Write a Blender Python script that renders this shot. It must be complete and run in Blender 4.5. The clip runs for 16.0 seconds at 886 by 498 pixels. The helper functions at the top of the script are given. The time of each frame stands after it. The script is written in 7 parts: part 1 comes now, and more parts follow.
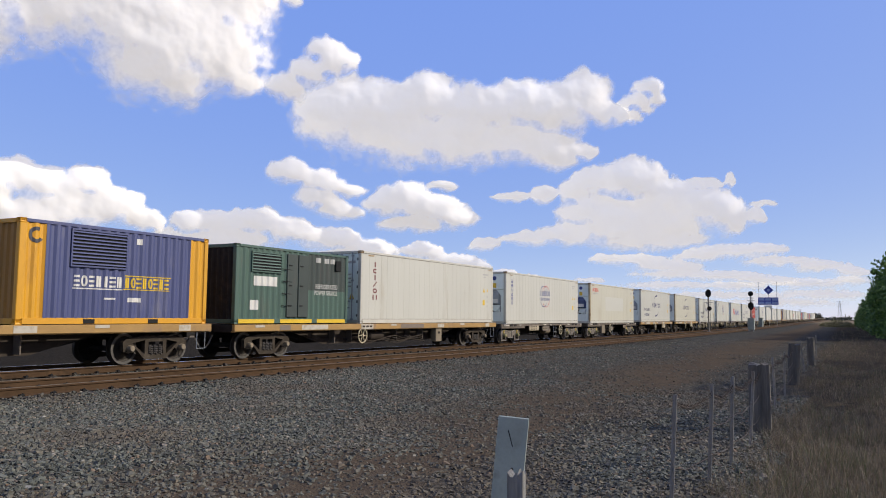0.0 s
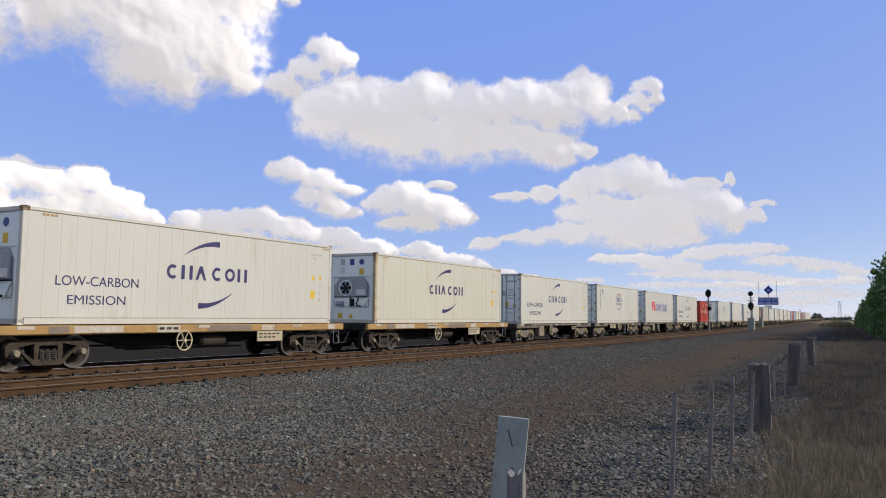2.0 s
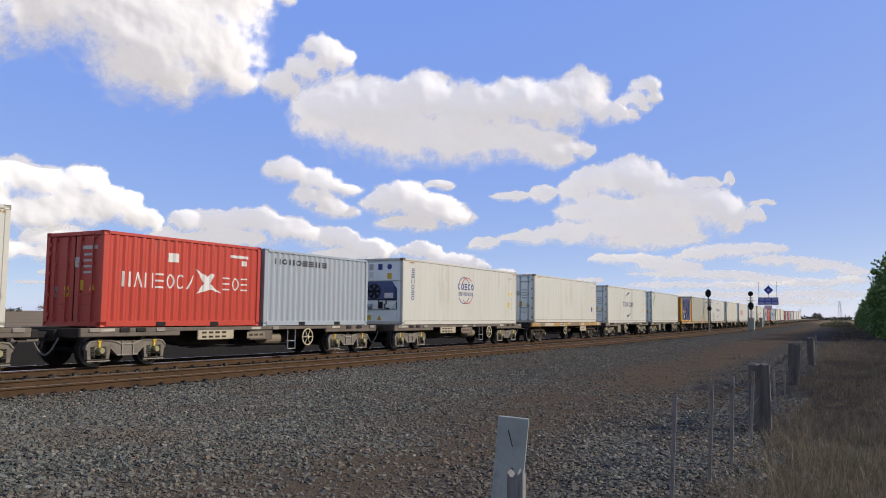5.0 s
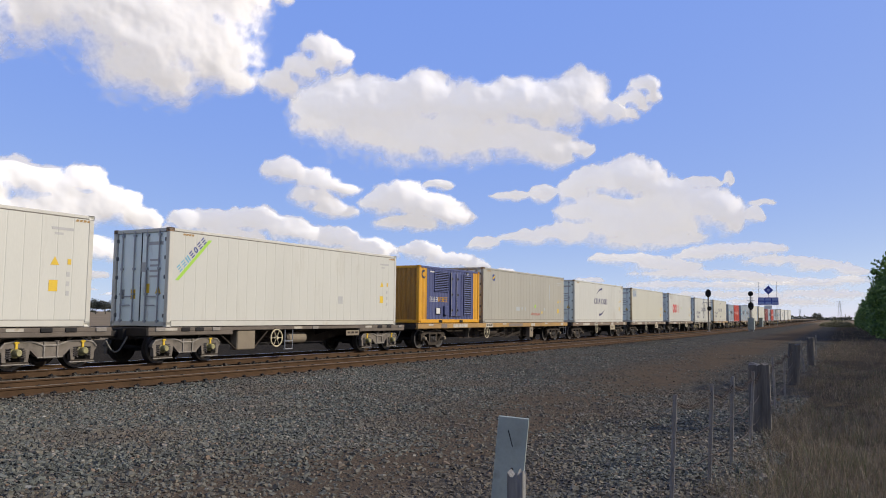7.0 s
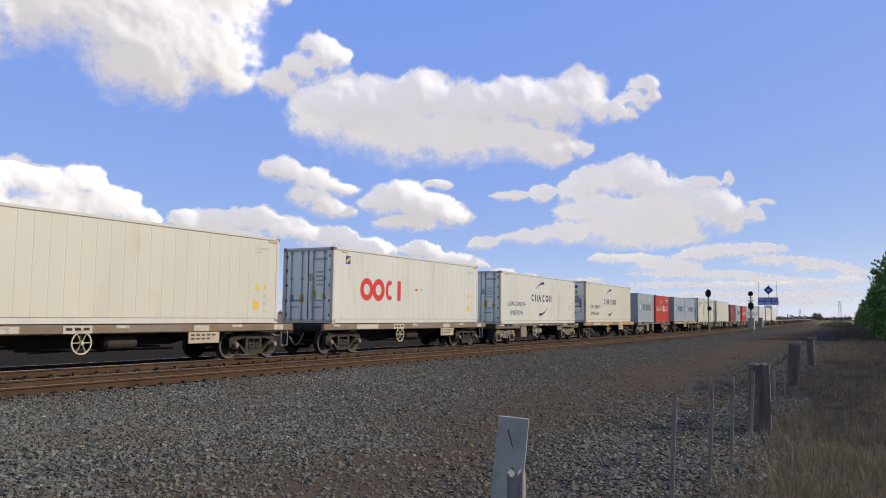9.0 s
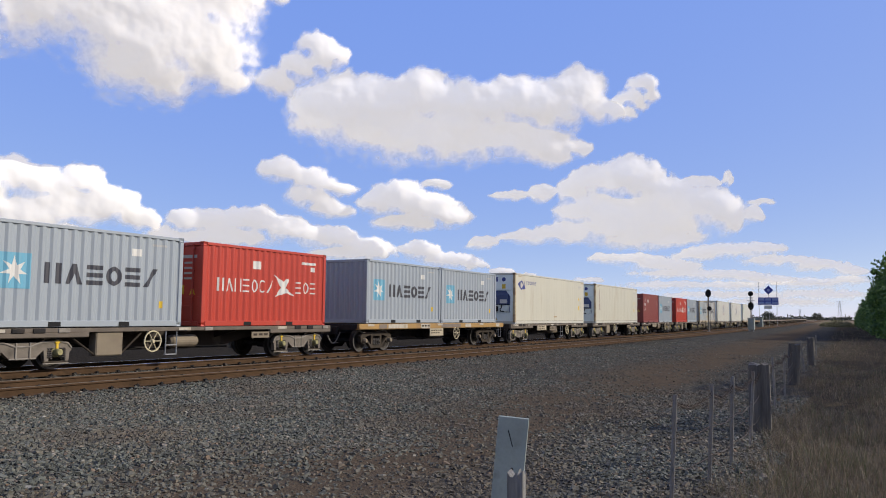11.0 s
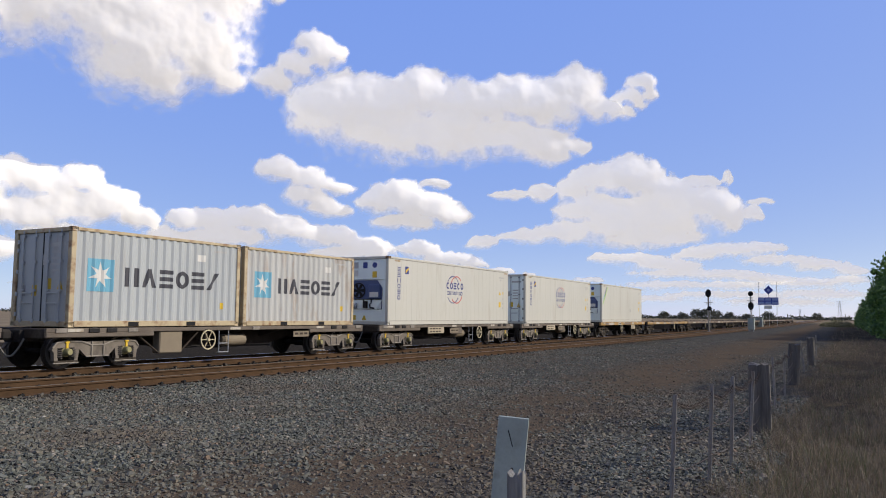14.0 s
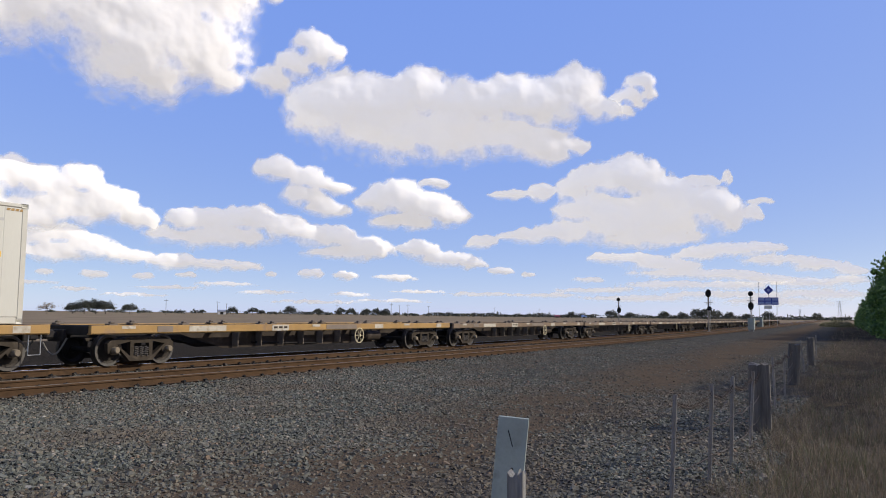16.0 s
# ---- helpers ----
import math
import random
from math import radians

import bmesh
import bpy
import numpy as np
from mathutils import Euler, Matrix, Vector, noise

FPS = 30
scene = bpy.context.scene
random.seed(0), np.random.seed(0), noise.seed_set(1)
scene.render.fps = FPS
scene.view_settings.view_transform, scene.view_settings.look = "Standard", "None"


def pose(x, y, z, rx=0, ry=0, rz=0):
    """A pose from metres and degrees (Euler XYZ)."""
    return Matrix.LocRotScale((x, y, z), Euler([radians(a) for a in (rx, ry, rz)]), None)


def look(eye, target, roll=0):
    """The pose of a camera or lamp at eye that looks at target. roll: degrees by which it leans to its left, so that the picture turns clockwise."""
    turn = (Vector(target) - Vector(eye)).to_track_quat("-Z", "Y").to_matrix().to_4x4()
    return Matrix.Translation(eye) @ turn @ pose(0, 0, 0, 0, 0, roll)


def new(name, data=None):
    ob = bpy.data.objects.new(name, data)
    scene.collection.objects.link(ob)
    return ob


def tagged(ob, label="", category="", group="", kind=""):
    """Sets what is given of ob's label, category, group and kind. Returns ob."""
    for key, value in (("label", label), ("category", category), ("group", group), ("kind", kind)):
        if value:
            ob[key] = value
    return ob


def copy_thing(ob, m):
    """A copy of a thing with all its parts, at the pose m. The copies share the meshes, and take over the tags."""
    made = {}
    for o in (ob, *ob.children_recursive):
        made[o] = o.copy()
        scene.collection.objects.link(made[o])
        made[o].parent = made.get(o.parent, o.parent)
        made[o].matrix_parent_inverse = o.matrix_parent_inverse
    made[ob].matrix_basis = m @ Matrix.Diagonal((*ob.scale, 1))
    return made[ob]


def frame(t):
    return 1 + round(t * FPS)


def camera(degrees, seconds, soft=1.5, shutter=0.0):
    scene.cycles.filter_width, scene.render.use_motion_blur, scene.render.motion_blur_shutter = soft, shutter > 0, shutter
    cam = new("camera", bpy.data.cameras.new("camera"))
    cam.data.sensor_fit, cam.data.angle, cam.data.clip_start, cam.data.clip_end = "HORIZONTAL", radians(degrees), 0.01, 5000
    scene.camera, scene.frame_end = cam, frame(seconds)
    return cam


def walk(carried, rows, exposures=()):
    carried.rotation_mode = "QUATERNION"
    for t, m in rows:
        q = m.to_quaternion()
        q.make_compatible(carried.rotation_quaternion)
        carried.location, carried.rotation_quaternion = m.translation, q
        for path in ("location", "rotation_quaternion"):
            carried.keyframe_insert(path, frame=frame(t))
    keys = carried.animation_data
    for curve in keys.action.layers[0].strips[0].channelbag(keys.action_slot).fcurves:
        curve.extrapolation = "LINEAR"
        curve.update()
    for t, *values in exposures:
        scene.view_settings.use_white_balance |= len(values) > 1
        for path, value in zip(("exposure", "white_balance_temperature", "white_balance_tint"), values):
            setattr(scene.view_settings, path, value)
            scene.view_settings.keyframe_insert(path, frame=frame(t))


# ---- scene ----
# Rail top beside the camera is z = 0; the tracks run along +y, the train stands on the negative x side.
EYE = Vector((0.0, 0.0, 1.49))
cam = camera(58.78, 16.0, soft=1.0)
AIM = look(EYE, EYE + Vector((-0.4876, 0.8690, 0.0833)), roll=0.622)
walk(cam, [(0.0, AIM), (16.0, AIM)], exposures=((0.0, 0.0, 6950, 10), (16.0, 0.0, 6950, 10)))

# ---- world, sun, exposure ----
SUN_DIR = Vector((0.80, 0.42, 0.56)).normalized()      # towards the sun
world = bpy.data.worlds.new("world")
scene.world = world
world.use_nodes = True
wn = world.node_tree
sky = wn.nodes.new("ShaderNodeTexSky")
sky.sky_type = "NISHITA"
sky.sun_disc = False
sky.sun_elevation = math.asin(SUN_DIR.z)
sky.sun_rotation = math.atan2(SUN_DIR.x, SUN_DIR.y)
sky.air_density, sky.dust_density, sky.ozone_density = 0.3, 0.35, 4.0
wn.nodes["Background"].inputs["Strength"].default_value = 0.352
tint = wn.nodes.new("ShaderNodeMix")
tint.data_type, tint.blend_type = "RGBA", "MULTIPLY"
tint.inputs["Factor"].default_value = 1.0
tint.inputs["B"].default_value = (1.316, 0.801, 0.079, 1)
wn.links.new(sky.outputs["Color"], tint.inputs["A"])
haze = wn.nodes.new("ShaderNodeMix")
haze.data_type = "RGBA"
haze.inputs["Factor"].default_value = 0.62
haze.inputs["B"].default_value = (0.582, 1.224, 3.93, 1)
wn.links.new(tint.outputs["Result"], haze.inputs["A"])
wn.links.new(haze.outputs["Result"], wn.nodes["Background"].inputs["Color"])
sun = new("sun", bpy.data.lights.new("sun", "SUN"))
sun.data.energy, sun.data.angle, sun.data.color = 4.5, radians(0.53), (1.0, 0.972, 0.92)
sun.matrix_world = look(SUN_DIR * 100, (0, 0, 0))


# ---- track line and train timing ----
def track(y):
    """Sideways shift, height and heading (radians) of the line at y: straight, then a slight bend to the left."""
    q = max(y - 25.0, 0.0)
    a, b = min(q, 81.0), min(q, 200.0)
    shift = -4.38e-4 * a * a + 1.775e-6 * a ** 3 - (q - a) * 0.0360
    slope = -8.76e-4 * a + 5.325e-6 * a * a
    z = -0.001686 * (y - 20) + 8.126e-6 * b * b + (q - b) * 0.00325
    return shift, z, slope


TRAIN_X, NEAR_X = -19.27, -15.28
# seconds and metres that the train has gone
TRAVEL = [(0.0, 0.0), (0.5, 13.98), (1.0, 28.86), (1.5, 42.73), (2.0, 57.75), (2.5, 71.51), (3.0, 86.48), (3.5, 100.22),
          (4.0, 115.24), (4.5, 129.05), (5.0, 144.05), (5.5, 157.8), (6.0, 172.8), (6.5, 186.62), (7.0, 201.57), (7.5, 215.4),
          (8.0, 230.28), (8.5, 244.13), (9.0, 259.03), (9.5, 272.9), (10.0, 287.85), (10.5, 301.75), (11.0, 316.75), (11.5, 330.77),
          (12.0, 345.61), (12.5, 359.59), (13.0, 374.58), (13.5, 388.48), (14.0, 403.43), (14.5, 417.40), (15.0, 432.32),
          (15.5, 446.17), (16.0, 461.2)]


def on_track(y, height=0.0, centre=TRAIN_X):
    dx, z, slope = track(y)
    return pose(centre + dx, y, z + height, 0, 0, math.degrees(-math.atan(slope)))


MOVERS = []          # (object, y at the start, height above the rails)


# ---- materials ----
PAINT_LEVEL = 0.76       # every paint is darkened by this, to balance sun against sky fill


def paint(name, color, rough=0.5, metal=0.0, vary=0.12, scale=3.0, grain=40.0, bump=0.05, dirt=None, dirt_amount=0.0, dirt_scale=1.2, streak=1.0, spec=0.5, per_object=0.0):
    """A surface with large and fine variation, and dirt or rust in patches of its own."""
    m = bpy.data.materials.new(name)
    m.use_nodes = True
    nt = m.node_tree
    n, l = nt.nodes, nt.links
    bsdf = n["Principled BSDF"]
    bsdf.inputs["Roughness"].default_value = rough
    bsdf.inputs["Metallic"].default_value = metal
    bsdf.inputs["Specular IOR Level"].default_value = spec
    co = n.new("ShaderNodeTexCoord")
    mp = n.new("ShaderNodeMapping")
    mp.inputs["Scale"].default_value = (1, 1, 1 / streak)
    info = n.new("ShaderNodeObjectInfo")
    shift = n.new("ShaderNodeVectorMath")
    shift.operation = "MULTIPLY_ADD"
    l.new(info.outputs["Random"], shift.inputs[0])
    shift.inputs[1].default_value = (57, 31, 43)
    l.new(co.outputs["Object"], shift.inputs[2])
    l.new(shift.outputs[0], mp.inputs["Vector"])
    big = n.new("ShaderNodeTexNoise")
    big.inputs["Scale"].default_value = scale
    big.inputs["Detail"].default_value = 5
    fine = n.new("ShaderNodeTexNoise")
    fine.inputs["Scale"].default_value = grain
    fine.inputs["Detail"].default_value = 3
    l.new(mp.outputs[0], big.inputs["Vector"])
    l.new(mp.outputs[0], fine.inputs["Vector"])
    add = n.new("ShaderNodeMath")
    add.operation = "MULTIPLY_ADD"
    l.new(fine.outputs["Fac"], add.inputs[0])
    add.inputs[1].default_value = 0.5
    l.new(big.outputs["Fac"], add.inputs[2])
    rng = n.new("ShaderNodeMapRange")
    rng.inputs["From Min"].default_value, rng.inputs["From Max"].default_value = 0.45, 1.05
    rng.inputs["To Min"].default_value, rng.inputs["To Max"].default_value = 1 - vary, 1 + vary
    l.new(add.outputs[0], rng.inputs["Value"])
    val = rng.outputs[0]
    if per_object:
        po = n.new("ShaderNodeMapRange")
        po.inputs["To Min"].default_value, po.inputs["To Max"].default_value = 1 - per_object, 1 + per_object
        l.new(info.outputs["Random"], po.inputs["Value"])
        mu = n.new("ShaderNodeMath")
        mu.operation = "MULTIPLY"
        l.new(val, mu.inputs[0])
        l.new(po.outputs[0], mu.inputs[1])
        val = mu.outputs[0]
    mul = n.new("ShaderNodeVectorMath")
    mul.operation = "SCALE"
    mul.inputs[0].default_value = [PAINT_LEVEL * v for v in color]
    l.new(val, mul.inputs["Scale"])
    col = mul.outputs[0]
    if dirt:
        dn = n.new("ShaderNodeTexNoise")
        dn.inputs["Scale"].default_value = dirt_scale
        dn.inputs["Detail"].default_value = 9
        dn.inputs["Roughness"].default_value = 0.65
        l.new(mp.outputs[0], dn.inputs["Vector"])
        dr = n.new("ShaderNodeMapRange")
        lo = 0.78 - 0.5 * dirt_amount
        dr.inputs["From Min"].default_value, dr.inputs["From Max"].default_value = lo, lo + 0.2
        l.new(dn.outputs["Fac"], dr.inputs["Value"])
        mx = n.new("ShaderNodeMix")
        mx.data_type = "RGBA"
        l.new(dr.outputs[0], mx.inputs["Factor"])
        l.new(col, mx.inputs["A"])
        mx.inputs["B"].default_value = (*[PAINT_LEVEL * v for v in dirt], 1)
        col = mx.outputs["Result"]
    l.new(col, bsdf.inputs["Base Color"])
    if bump:
        bp = n.new("ShaderNodeBump")
        bp.inputs["Strength"].default_value = bump
        bp.inputs["Distance"].default_value = 0.02
        l.new(fine.outputs["Fac"], bp.inputs["Height"])
        l.new(bp.outputs[0], bsdf.inputs["Normal"])
    return m


RUST = (0.16, 0.07, 0.035)
GRIME = (0.30, 0.25, 0.19)
white = paint("white_paint", (0.60, 0.585, 0.505), 0.42, vary=0.06, scale=0.7, dirt=(0.46, 0.41, 0.32), dirt_amount=0.41, dirt_scale=1.1, streak=5, per_object=0.03)
cream = paint("cream_paint", (0.60, 0.572, 0.455), 0.45, vary=0.06, scale=0.7, dirt=(0.46, 0.38, 0.26), dirt_amount=0.42, dirt_scale=1.1, streak=5, per_object=0.03)
tan = paint("tan_paint", (0.40, 0.375, 0.30), 0.5, vary=0.09, scale=0.7, dirt=(0.31, 0.28, 0.21), dirt_amount=0.42, streak=5)
white_trim = paint("weathered_trim", (0.58, 0.555, 0.47), 0.5, vary=0.08, scale=2, dirt=(0.40, 0.32, 0.22), dirt_amount=0.36, dirt_scale=2.5)
door_grey = paint("door_white", (0.84, 0.92, 0.87), 0.45, vary=0.07, scale=1.5, dirt=GRIME, dirt_amount=0.35, streak=3)
unit_white = paint("unit_white", (0.84, 0.91, 0.86), 0.45, vary=0.06, scale=2)
galv = paint("galvanised_steel", (0.36, 0.37, 0.38), 0.45, metal=0.5, vary=0.15, scale=4)
dark_steel = paint("dark_steel", (0.028, 0.026, 0.025), 0.8, vary=0.3, scale=4, dirt=(0.075, 0.058, 0.045), dirt_amount=0.45, spec=0.12)
black = paint("black_rubber_and_hollow", (0.02, 0.02, 0.02), 0.7, vary=0.2, scale=6, spec=0.12)
frame_brown = paint("underframe_brown", (0.05, 0.039, 0.03), 0.8, vary=0.25, scale=2.5, dirt=(0.13, 0.105, 0.08), dirt_amount=0.45, spec=0.12)
bogie_grey = paint("bogie_dust", (0.054, 0.043, 0.032), 0.85, vary=0.3, scale=4, dirt=(0.11, 0.09, 0.068), dirt_amount=0.5, dirt_scale=3, spec=0.12)
wheel_steel = paint("wheel_steel", (0.045, 0.038, 0.031), 0.6, metal=0.2, vary=0.25, scale=5, dirt=RUST, dirt_amount=0.3, spec=0.12)
deck_yellow = paint("faded_yellow", (0.385, 0.222, 0.062), 0.65, vary=0.18, scale=1.2, dirt=(0.24, 0.15, 0.085), dirt_amount=0.5, dirt_scale=1.5)
deck_brown = paint("deck_brown", (0.20, 0.135, 0.08), 0.75, vary=0.2, scale=1.2, dirt=(0.16, 0.11, 0.075), dirt_amount=0.5, dirt_scale=1.5)
box_tan = paint("equipment_box", (0.25, 0.205, 0.145), 0.7, vary=0.12, scale=2, dirt=(0.2, 0.16, 0.12), dirt_amount=0.5, spec=0.12)
plate_white = paint("white_plate", (0.70, 0.68, 0.62), 0.5, vary=0.08, scale=5)
bright_yellow = paint("safety_yellow", (0.74, 0.48, 0.025), 0.5, vary=0.08, scale=4)
hand_yellow = paint("handwheel_cream", (0.56, 0.48, 0.30), 0.6, vary=0.15, scale=6)
gen_yellow = paint("generator_yellow", (0.68, 0.325, 0.010), 0.5, vary=0.12, scale=1.2, dirt=(0.34, 0.155, 0.025), dirt_amount=0.40, streak=3)
gen_blue = paint("generator_blue", (0.062, 0.076, 0.185), 0.5, vary=0.10, scale=1.2, dirt=(0.16, 0.16, 0.22), dirt_amount=0.4, streak=3)
gen_green = paint("generator_green", (0.062, 0.120, 0.090), 0.5, vary=0.12, scale=1.2, dirt=(0.10, 0.10, 0.08), dirt_amount=0.45, streak=3)
red_paint = paint("bright_red", (0.50, 0.045, 0.022), 0.45, vary=0.08, scale=1.2, dirt=(0.33, 0.10, 0.07), dirt_amount=0.4, streak=4)
maroon = paint("maroon_red", (0.25, 0.042, 0.035), 0.5, vary=0.12, scale=1.2, dirt=(0.20, 0.09, 0.06), dirt_amount=0.5, streak=4)
grey_blue = paint("light_grey_blue", (0.345, 0.385, 0.41), 0.45, vary=0.07, scale=1.2, dirt=(0.33, 0.33, 0.33), dirt_amount=0.4, streak=4)
old_grey = paint("rusty_grey", (0.48, 0.48, 0.45), 0.55, vary=0.12, scale=1.2, dirt=(0.33, 0.22, 0.13), dirt_amount=0.50, dirt_scale=1.6, streak=4)
stained_grey = paint("lightly_stained_grey", (0.43, 0.455, 0.45), 0.5, vary=0.10, scale=1.2, dirt=(0.36, 0.33, 0.28), dirt_amount=0.42, dirt_scale=1.3, streak=5)
navy = paint("navy_lettering", (0.022, 0.016, 0.105), 0.5, vary=0.05)
logo_blue = paint("logo_blue", (0.022, 0.042, 0.22), 0.5, vary=0.05)
logo_violet = paint("logo_violet", (0.028, 0.014, 0.30), 0.5, vary=0.05)
logo_red = paint("logo_red", (0.60, 0.026, 0.016), 0.5, vary=0.05)
logo_dark = paint("logo_dark", (0.045, 0.045, 0.055), 0.5, vary=0.05)
logo_cyan = paint("logo_cyan", (0.14, 0.40, 0.53), 0.5, vary=0.05)
logo_green = paint("logo_green", (0.36, 0.62, 0.06), 0.5, vary=0.05)
logo_brown = paint("logo_brown", (0.20, 0.055, 0.05), 0.5, vary=0.05)
faint_grey = paint("faint_marking", (0.46, 0.45, 0.42), 0.5, vary=0.1)
unit_blue = paint("unit_blue", (0.055, 0.085, 0.20), 0.5, vary=0.12, scale=3)
patch_white = paint("fresh_white_patch", (0.615, 0.60, 0.52), 0.42, vary=0.03, scale=2)
rust_trim = paint("rusty_cream_trim", (0.50, 0.40, 0.24), 0.6, vary=0.15, scale=2, dirt=(0.24, 0.12, 0.05), dirt_amount=0.58, dirt_scale=3)
unit_grey = paint("unit_light_grey", (0.33, 0.35, 0.36), 0.5, vary=0.15, scale=4)
tyre_steel = paint("tyre_steel", (0.11, 0.10, 0.088), 0.5, metal=0.35, vary=0.2, scale=6, dirt=(0.14, 0.11, 0.09), dirt_amount=0.4)
gen_dark = paint("generator_blackened", (0.035, 0.05, 0.042), 0.6, vary=0.2, scale=2, dirt=(0.07, 0.065, 0.055), dirt_amount=0.4, streak=3)
sill_grey = paint("sill_primer_grey", (0.20, 0.155, 0.115), 0.7, vary=0.15, scale=3, dirt=(0.16, 0.13, 0.10), dirt_amount=0.4)
# darker copy of the generator yellow: stains plus the end wall's shade
gen_rust_shade = paint("stained_shaded_yellow", (0.36, 0.17, 0.02), 0.6, vary=0.15, scale=1.2, dirt=(0.19, 0.095, 0.035), dirt_amount=0.52, streak=3)
bogie_pale = paint("bogie_pale_dust", (0.20, 0.172, 0.14), 0.85, vary=0.25, scale=4, dirt=(0.10, 0.085, 0.07), dirt_amount=0.52, dirt_scale=2.5, spec=0.12)
sill_brown = paint("spine_sill_brown", (0.16, 0.132, 0.105), 0.8, vary=0.25, scale=2.0, dirt=(0.21, 0.175, 0.135), dirt_amount=0.45, dirt_scale=1.5, spec=0.12)
light_spring = paint("spring_steel", (0.07, 0.06, 0.052), 0.7, vary=0.2, scale=8)
sill_pale = paint("sill_dirty_white", (0.50, 0.45, 0.36), 0.7, vary=0.15, scale=4, dirt=(0.28, 0.21, 0.12), dirt_amount=0.55, dirt_scale=5)


edge_pale = paint("pale_frame_edge", (0.29, 0.26, 0.22), 0.8, vary=0.25, scale=6, dirt=(0.17, 0.145, 0.115), dirt_amount=0.5, dirt_scale=4, spec=0.12)
hose_grey = paint("dusty_hose", (0.19, 0.18, 0.155), 0.8, vary=0.25, scale=8, spec=0.12)
seam_dark = paint("seam_dark", (0.19, 0.165, 0.13), 0.8, vary=0.3, scale=3)
hinge_grey = paint("hinge_steel", (0.13, 0.135, 0.135), 0.6, metal=0.2, vary=0.2, scale=8)
rusty_corner = paint("rusted_corner", (0.30, 0.19, 0.10), 0.75, vary=0.3, scale=7, dirt=(0.13, 0.07, 0.035), dirt_amount=0.6, dirt_scale=8)
cap_olive = paint("axle_cap_olive", (0.30, 0.27, 0.12), 0.7, vary=0.25, scale=9)
letter_tan = paint("lettered_panel", (0.44, 0.37, 0.25), 0.7, vary=0.12, scale=3, dirt=(0.33, 0.27, 0.19), dirt_amount=0.45)


# ---- mesh tools ----
class Shape:
    """Gathers vertices and faces."""

    def __init__(self):
        self.v, self.f = [], []

    def add(self, verts, faces):
        k = len(self.v)
        self.v += [tuple(p) for p in verts]
        self.f += [tuple(i + k for i in f) for f in faces]
        return self

    def box(self, x0, x1, y0, y1, z0, z1, c=0.0):
        if x0 > x1: x0, x1 = x1, x0
        if y0 > y1: y0, y1 = y1, y0
        if z0 > z1: z0, z1 = z1, z0
        c = min(c, 0.45 * min(x1 - x0, y1 - y0, z1 - z0))
        if c <= 0:
            return self.add([(x, y, z) for x in (x0, x1) for y in (y0, y1) for z in (z0, z1)],
                            [(0, 1, 3, 2), (4, 6, 7, 5), (0, 4, 5, 1), (2, 3, 7, 6), (0, 2, 6, 4), (1, 5, 7, 3)])
        bm = bmesh.new()
        bmesh.ops.create_cube(bm, size=1.0)
        for p in bm.verts:
            p.co = Vector((x0 if p.co.x < 0 else x1, y0 if p.co.y < 0 else y1, z0 if p.co.z < 0 else z1))
        bmesh.ops.bevel(bm, geom=bm.edges[:], offset=c, segments=1, affect="EDGES")
        bm.verts.index_update()
        self.add([p.co for p in bm.verts], [[q.index for q in f.verts] for f in bm.faces])
        bm.free()
        return self

    def prism(self, outline, axis, a0, a1):
        """An outline of 2D points pushed along an axis; the points are the other two axes in order."""
        n = len(outline)

        def p(q, a):
            return {"x": (a, q[0], q[1]), "y": (q[0], a, q[1]), "z": (q[0], q[1], a)}[axis]
        return self.add([p(q, a0) for q in outline] + [p(q, a1) for q in outline],
                        [tuple(range(n - 1, -1, -1)), tuple(range(n, 2 * n))] + [(i, (i + 1) % n, n + (i + 1) % n, n + i) for i in range(n)])

    def rod(self, a, b, r, n=8, r2=None):
        a, b = Vector(a), Vector(b)
        r2 = r if r2 is None else r2
        d = (b - a).normalized()
        u = d.orthogonal().normalized()
        w = d.cross(u)
        ring = [(math.cos(2 * math.pi * i / n), math.sin(2 * math.pi * i / n)) for i in range(n)]
        return self.add([a + (u * c + w * s) * r for c, s in ring] + [b + (u * c + w * s) * r2 for c, s in ring],
                        [tuple(range(n - 1, -1, -1)), tuple(range(n, 2 * n))] + [(i, (i + 1) % n, n + (i + 1) % n, n + i) for i in range(n)])

    def pipe(self, pts, r, n=6):
        """One continuous tube through the points."""
        pts = [Vector(p) for p in pts]
        k = len(self.v)
        side = None
        for i, p in enumerate(pts):
            d = (pts[min(i + 1, len(pts) - 1)] - pts[max(i - 1, 0)]).normalized()
            side = d.orthogonal().normalized() if side is None else (side - d * side.dot(d)).normalized()
            w = d.cross(side)
            self.v += [tuple(p + (side * math.cos(2 * math.pi * j / n) + w * math.sin(2 * math.pi * j / n)) * r) for j in range(n)]
        for i in range(len(pts) - 1):
            self.f += [(k + i * n + j, k + i * n + (j + 1) % n, k + (i + 1) * n + (j + 1) % n, k + (i + 1) * n + j) for j in range(n)]
        e = k + (len(pts) - 1) * n
        self.f += [tuple(range(k + n - 1, k - 1, -1)), tuple(range(e, e + n))]
        return self

    def cut_plate(self, outer, holes, axis, a0, a1):
        """A plate of any outline with holes through it."""
        bm = bmesh.new()
        edges = []
        for loop in [outer] + list(holes):
            vs = [bm.verts.new((p[0], p[1], 0)) for p in loop]
            edges += [bm.edges.new((vs[i], vs[(i + 1) % len(vs)])) for i in range(len(vs))]
        bmesh.ops.triangle_fill(bm, use_beauty=True, use_dissolve=False, edges=edges)
        bm.verts.index_update()
        flat_v = [tuple(v.co[:2]) for v in bm.verts]
        tris = [[v.index for v in f.verts] for f in bm.faces]
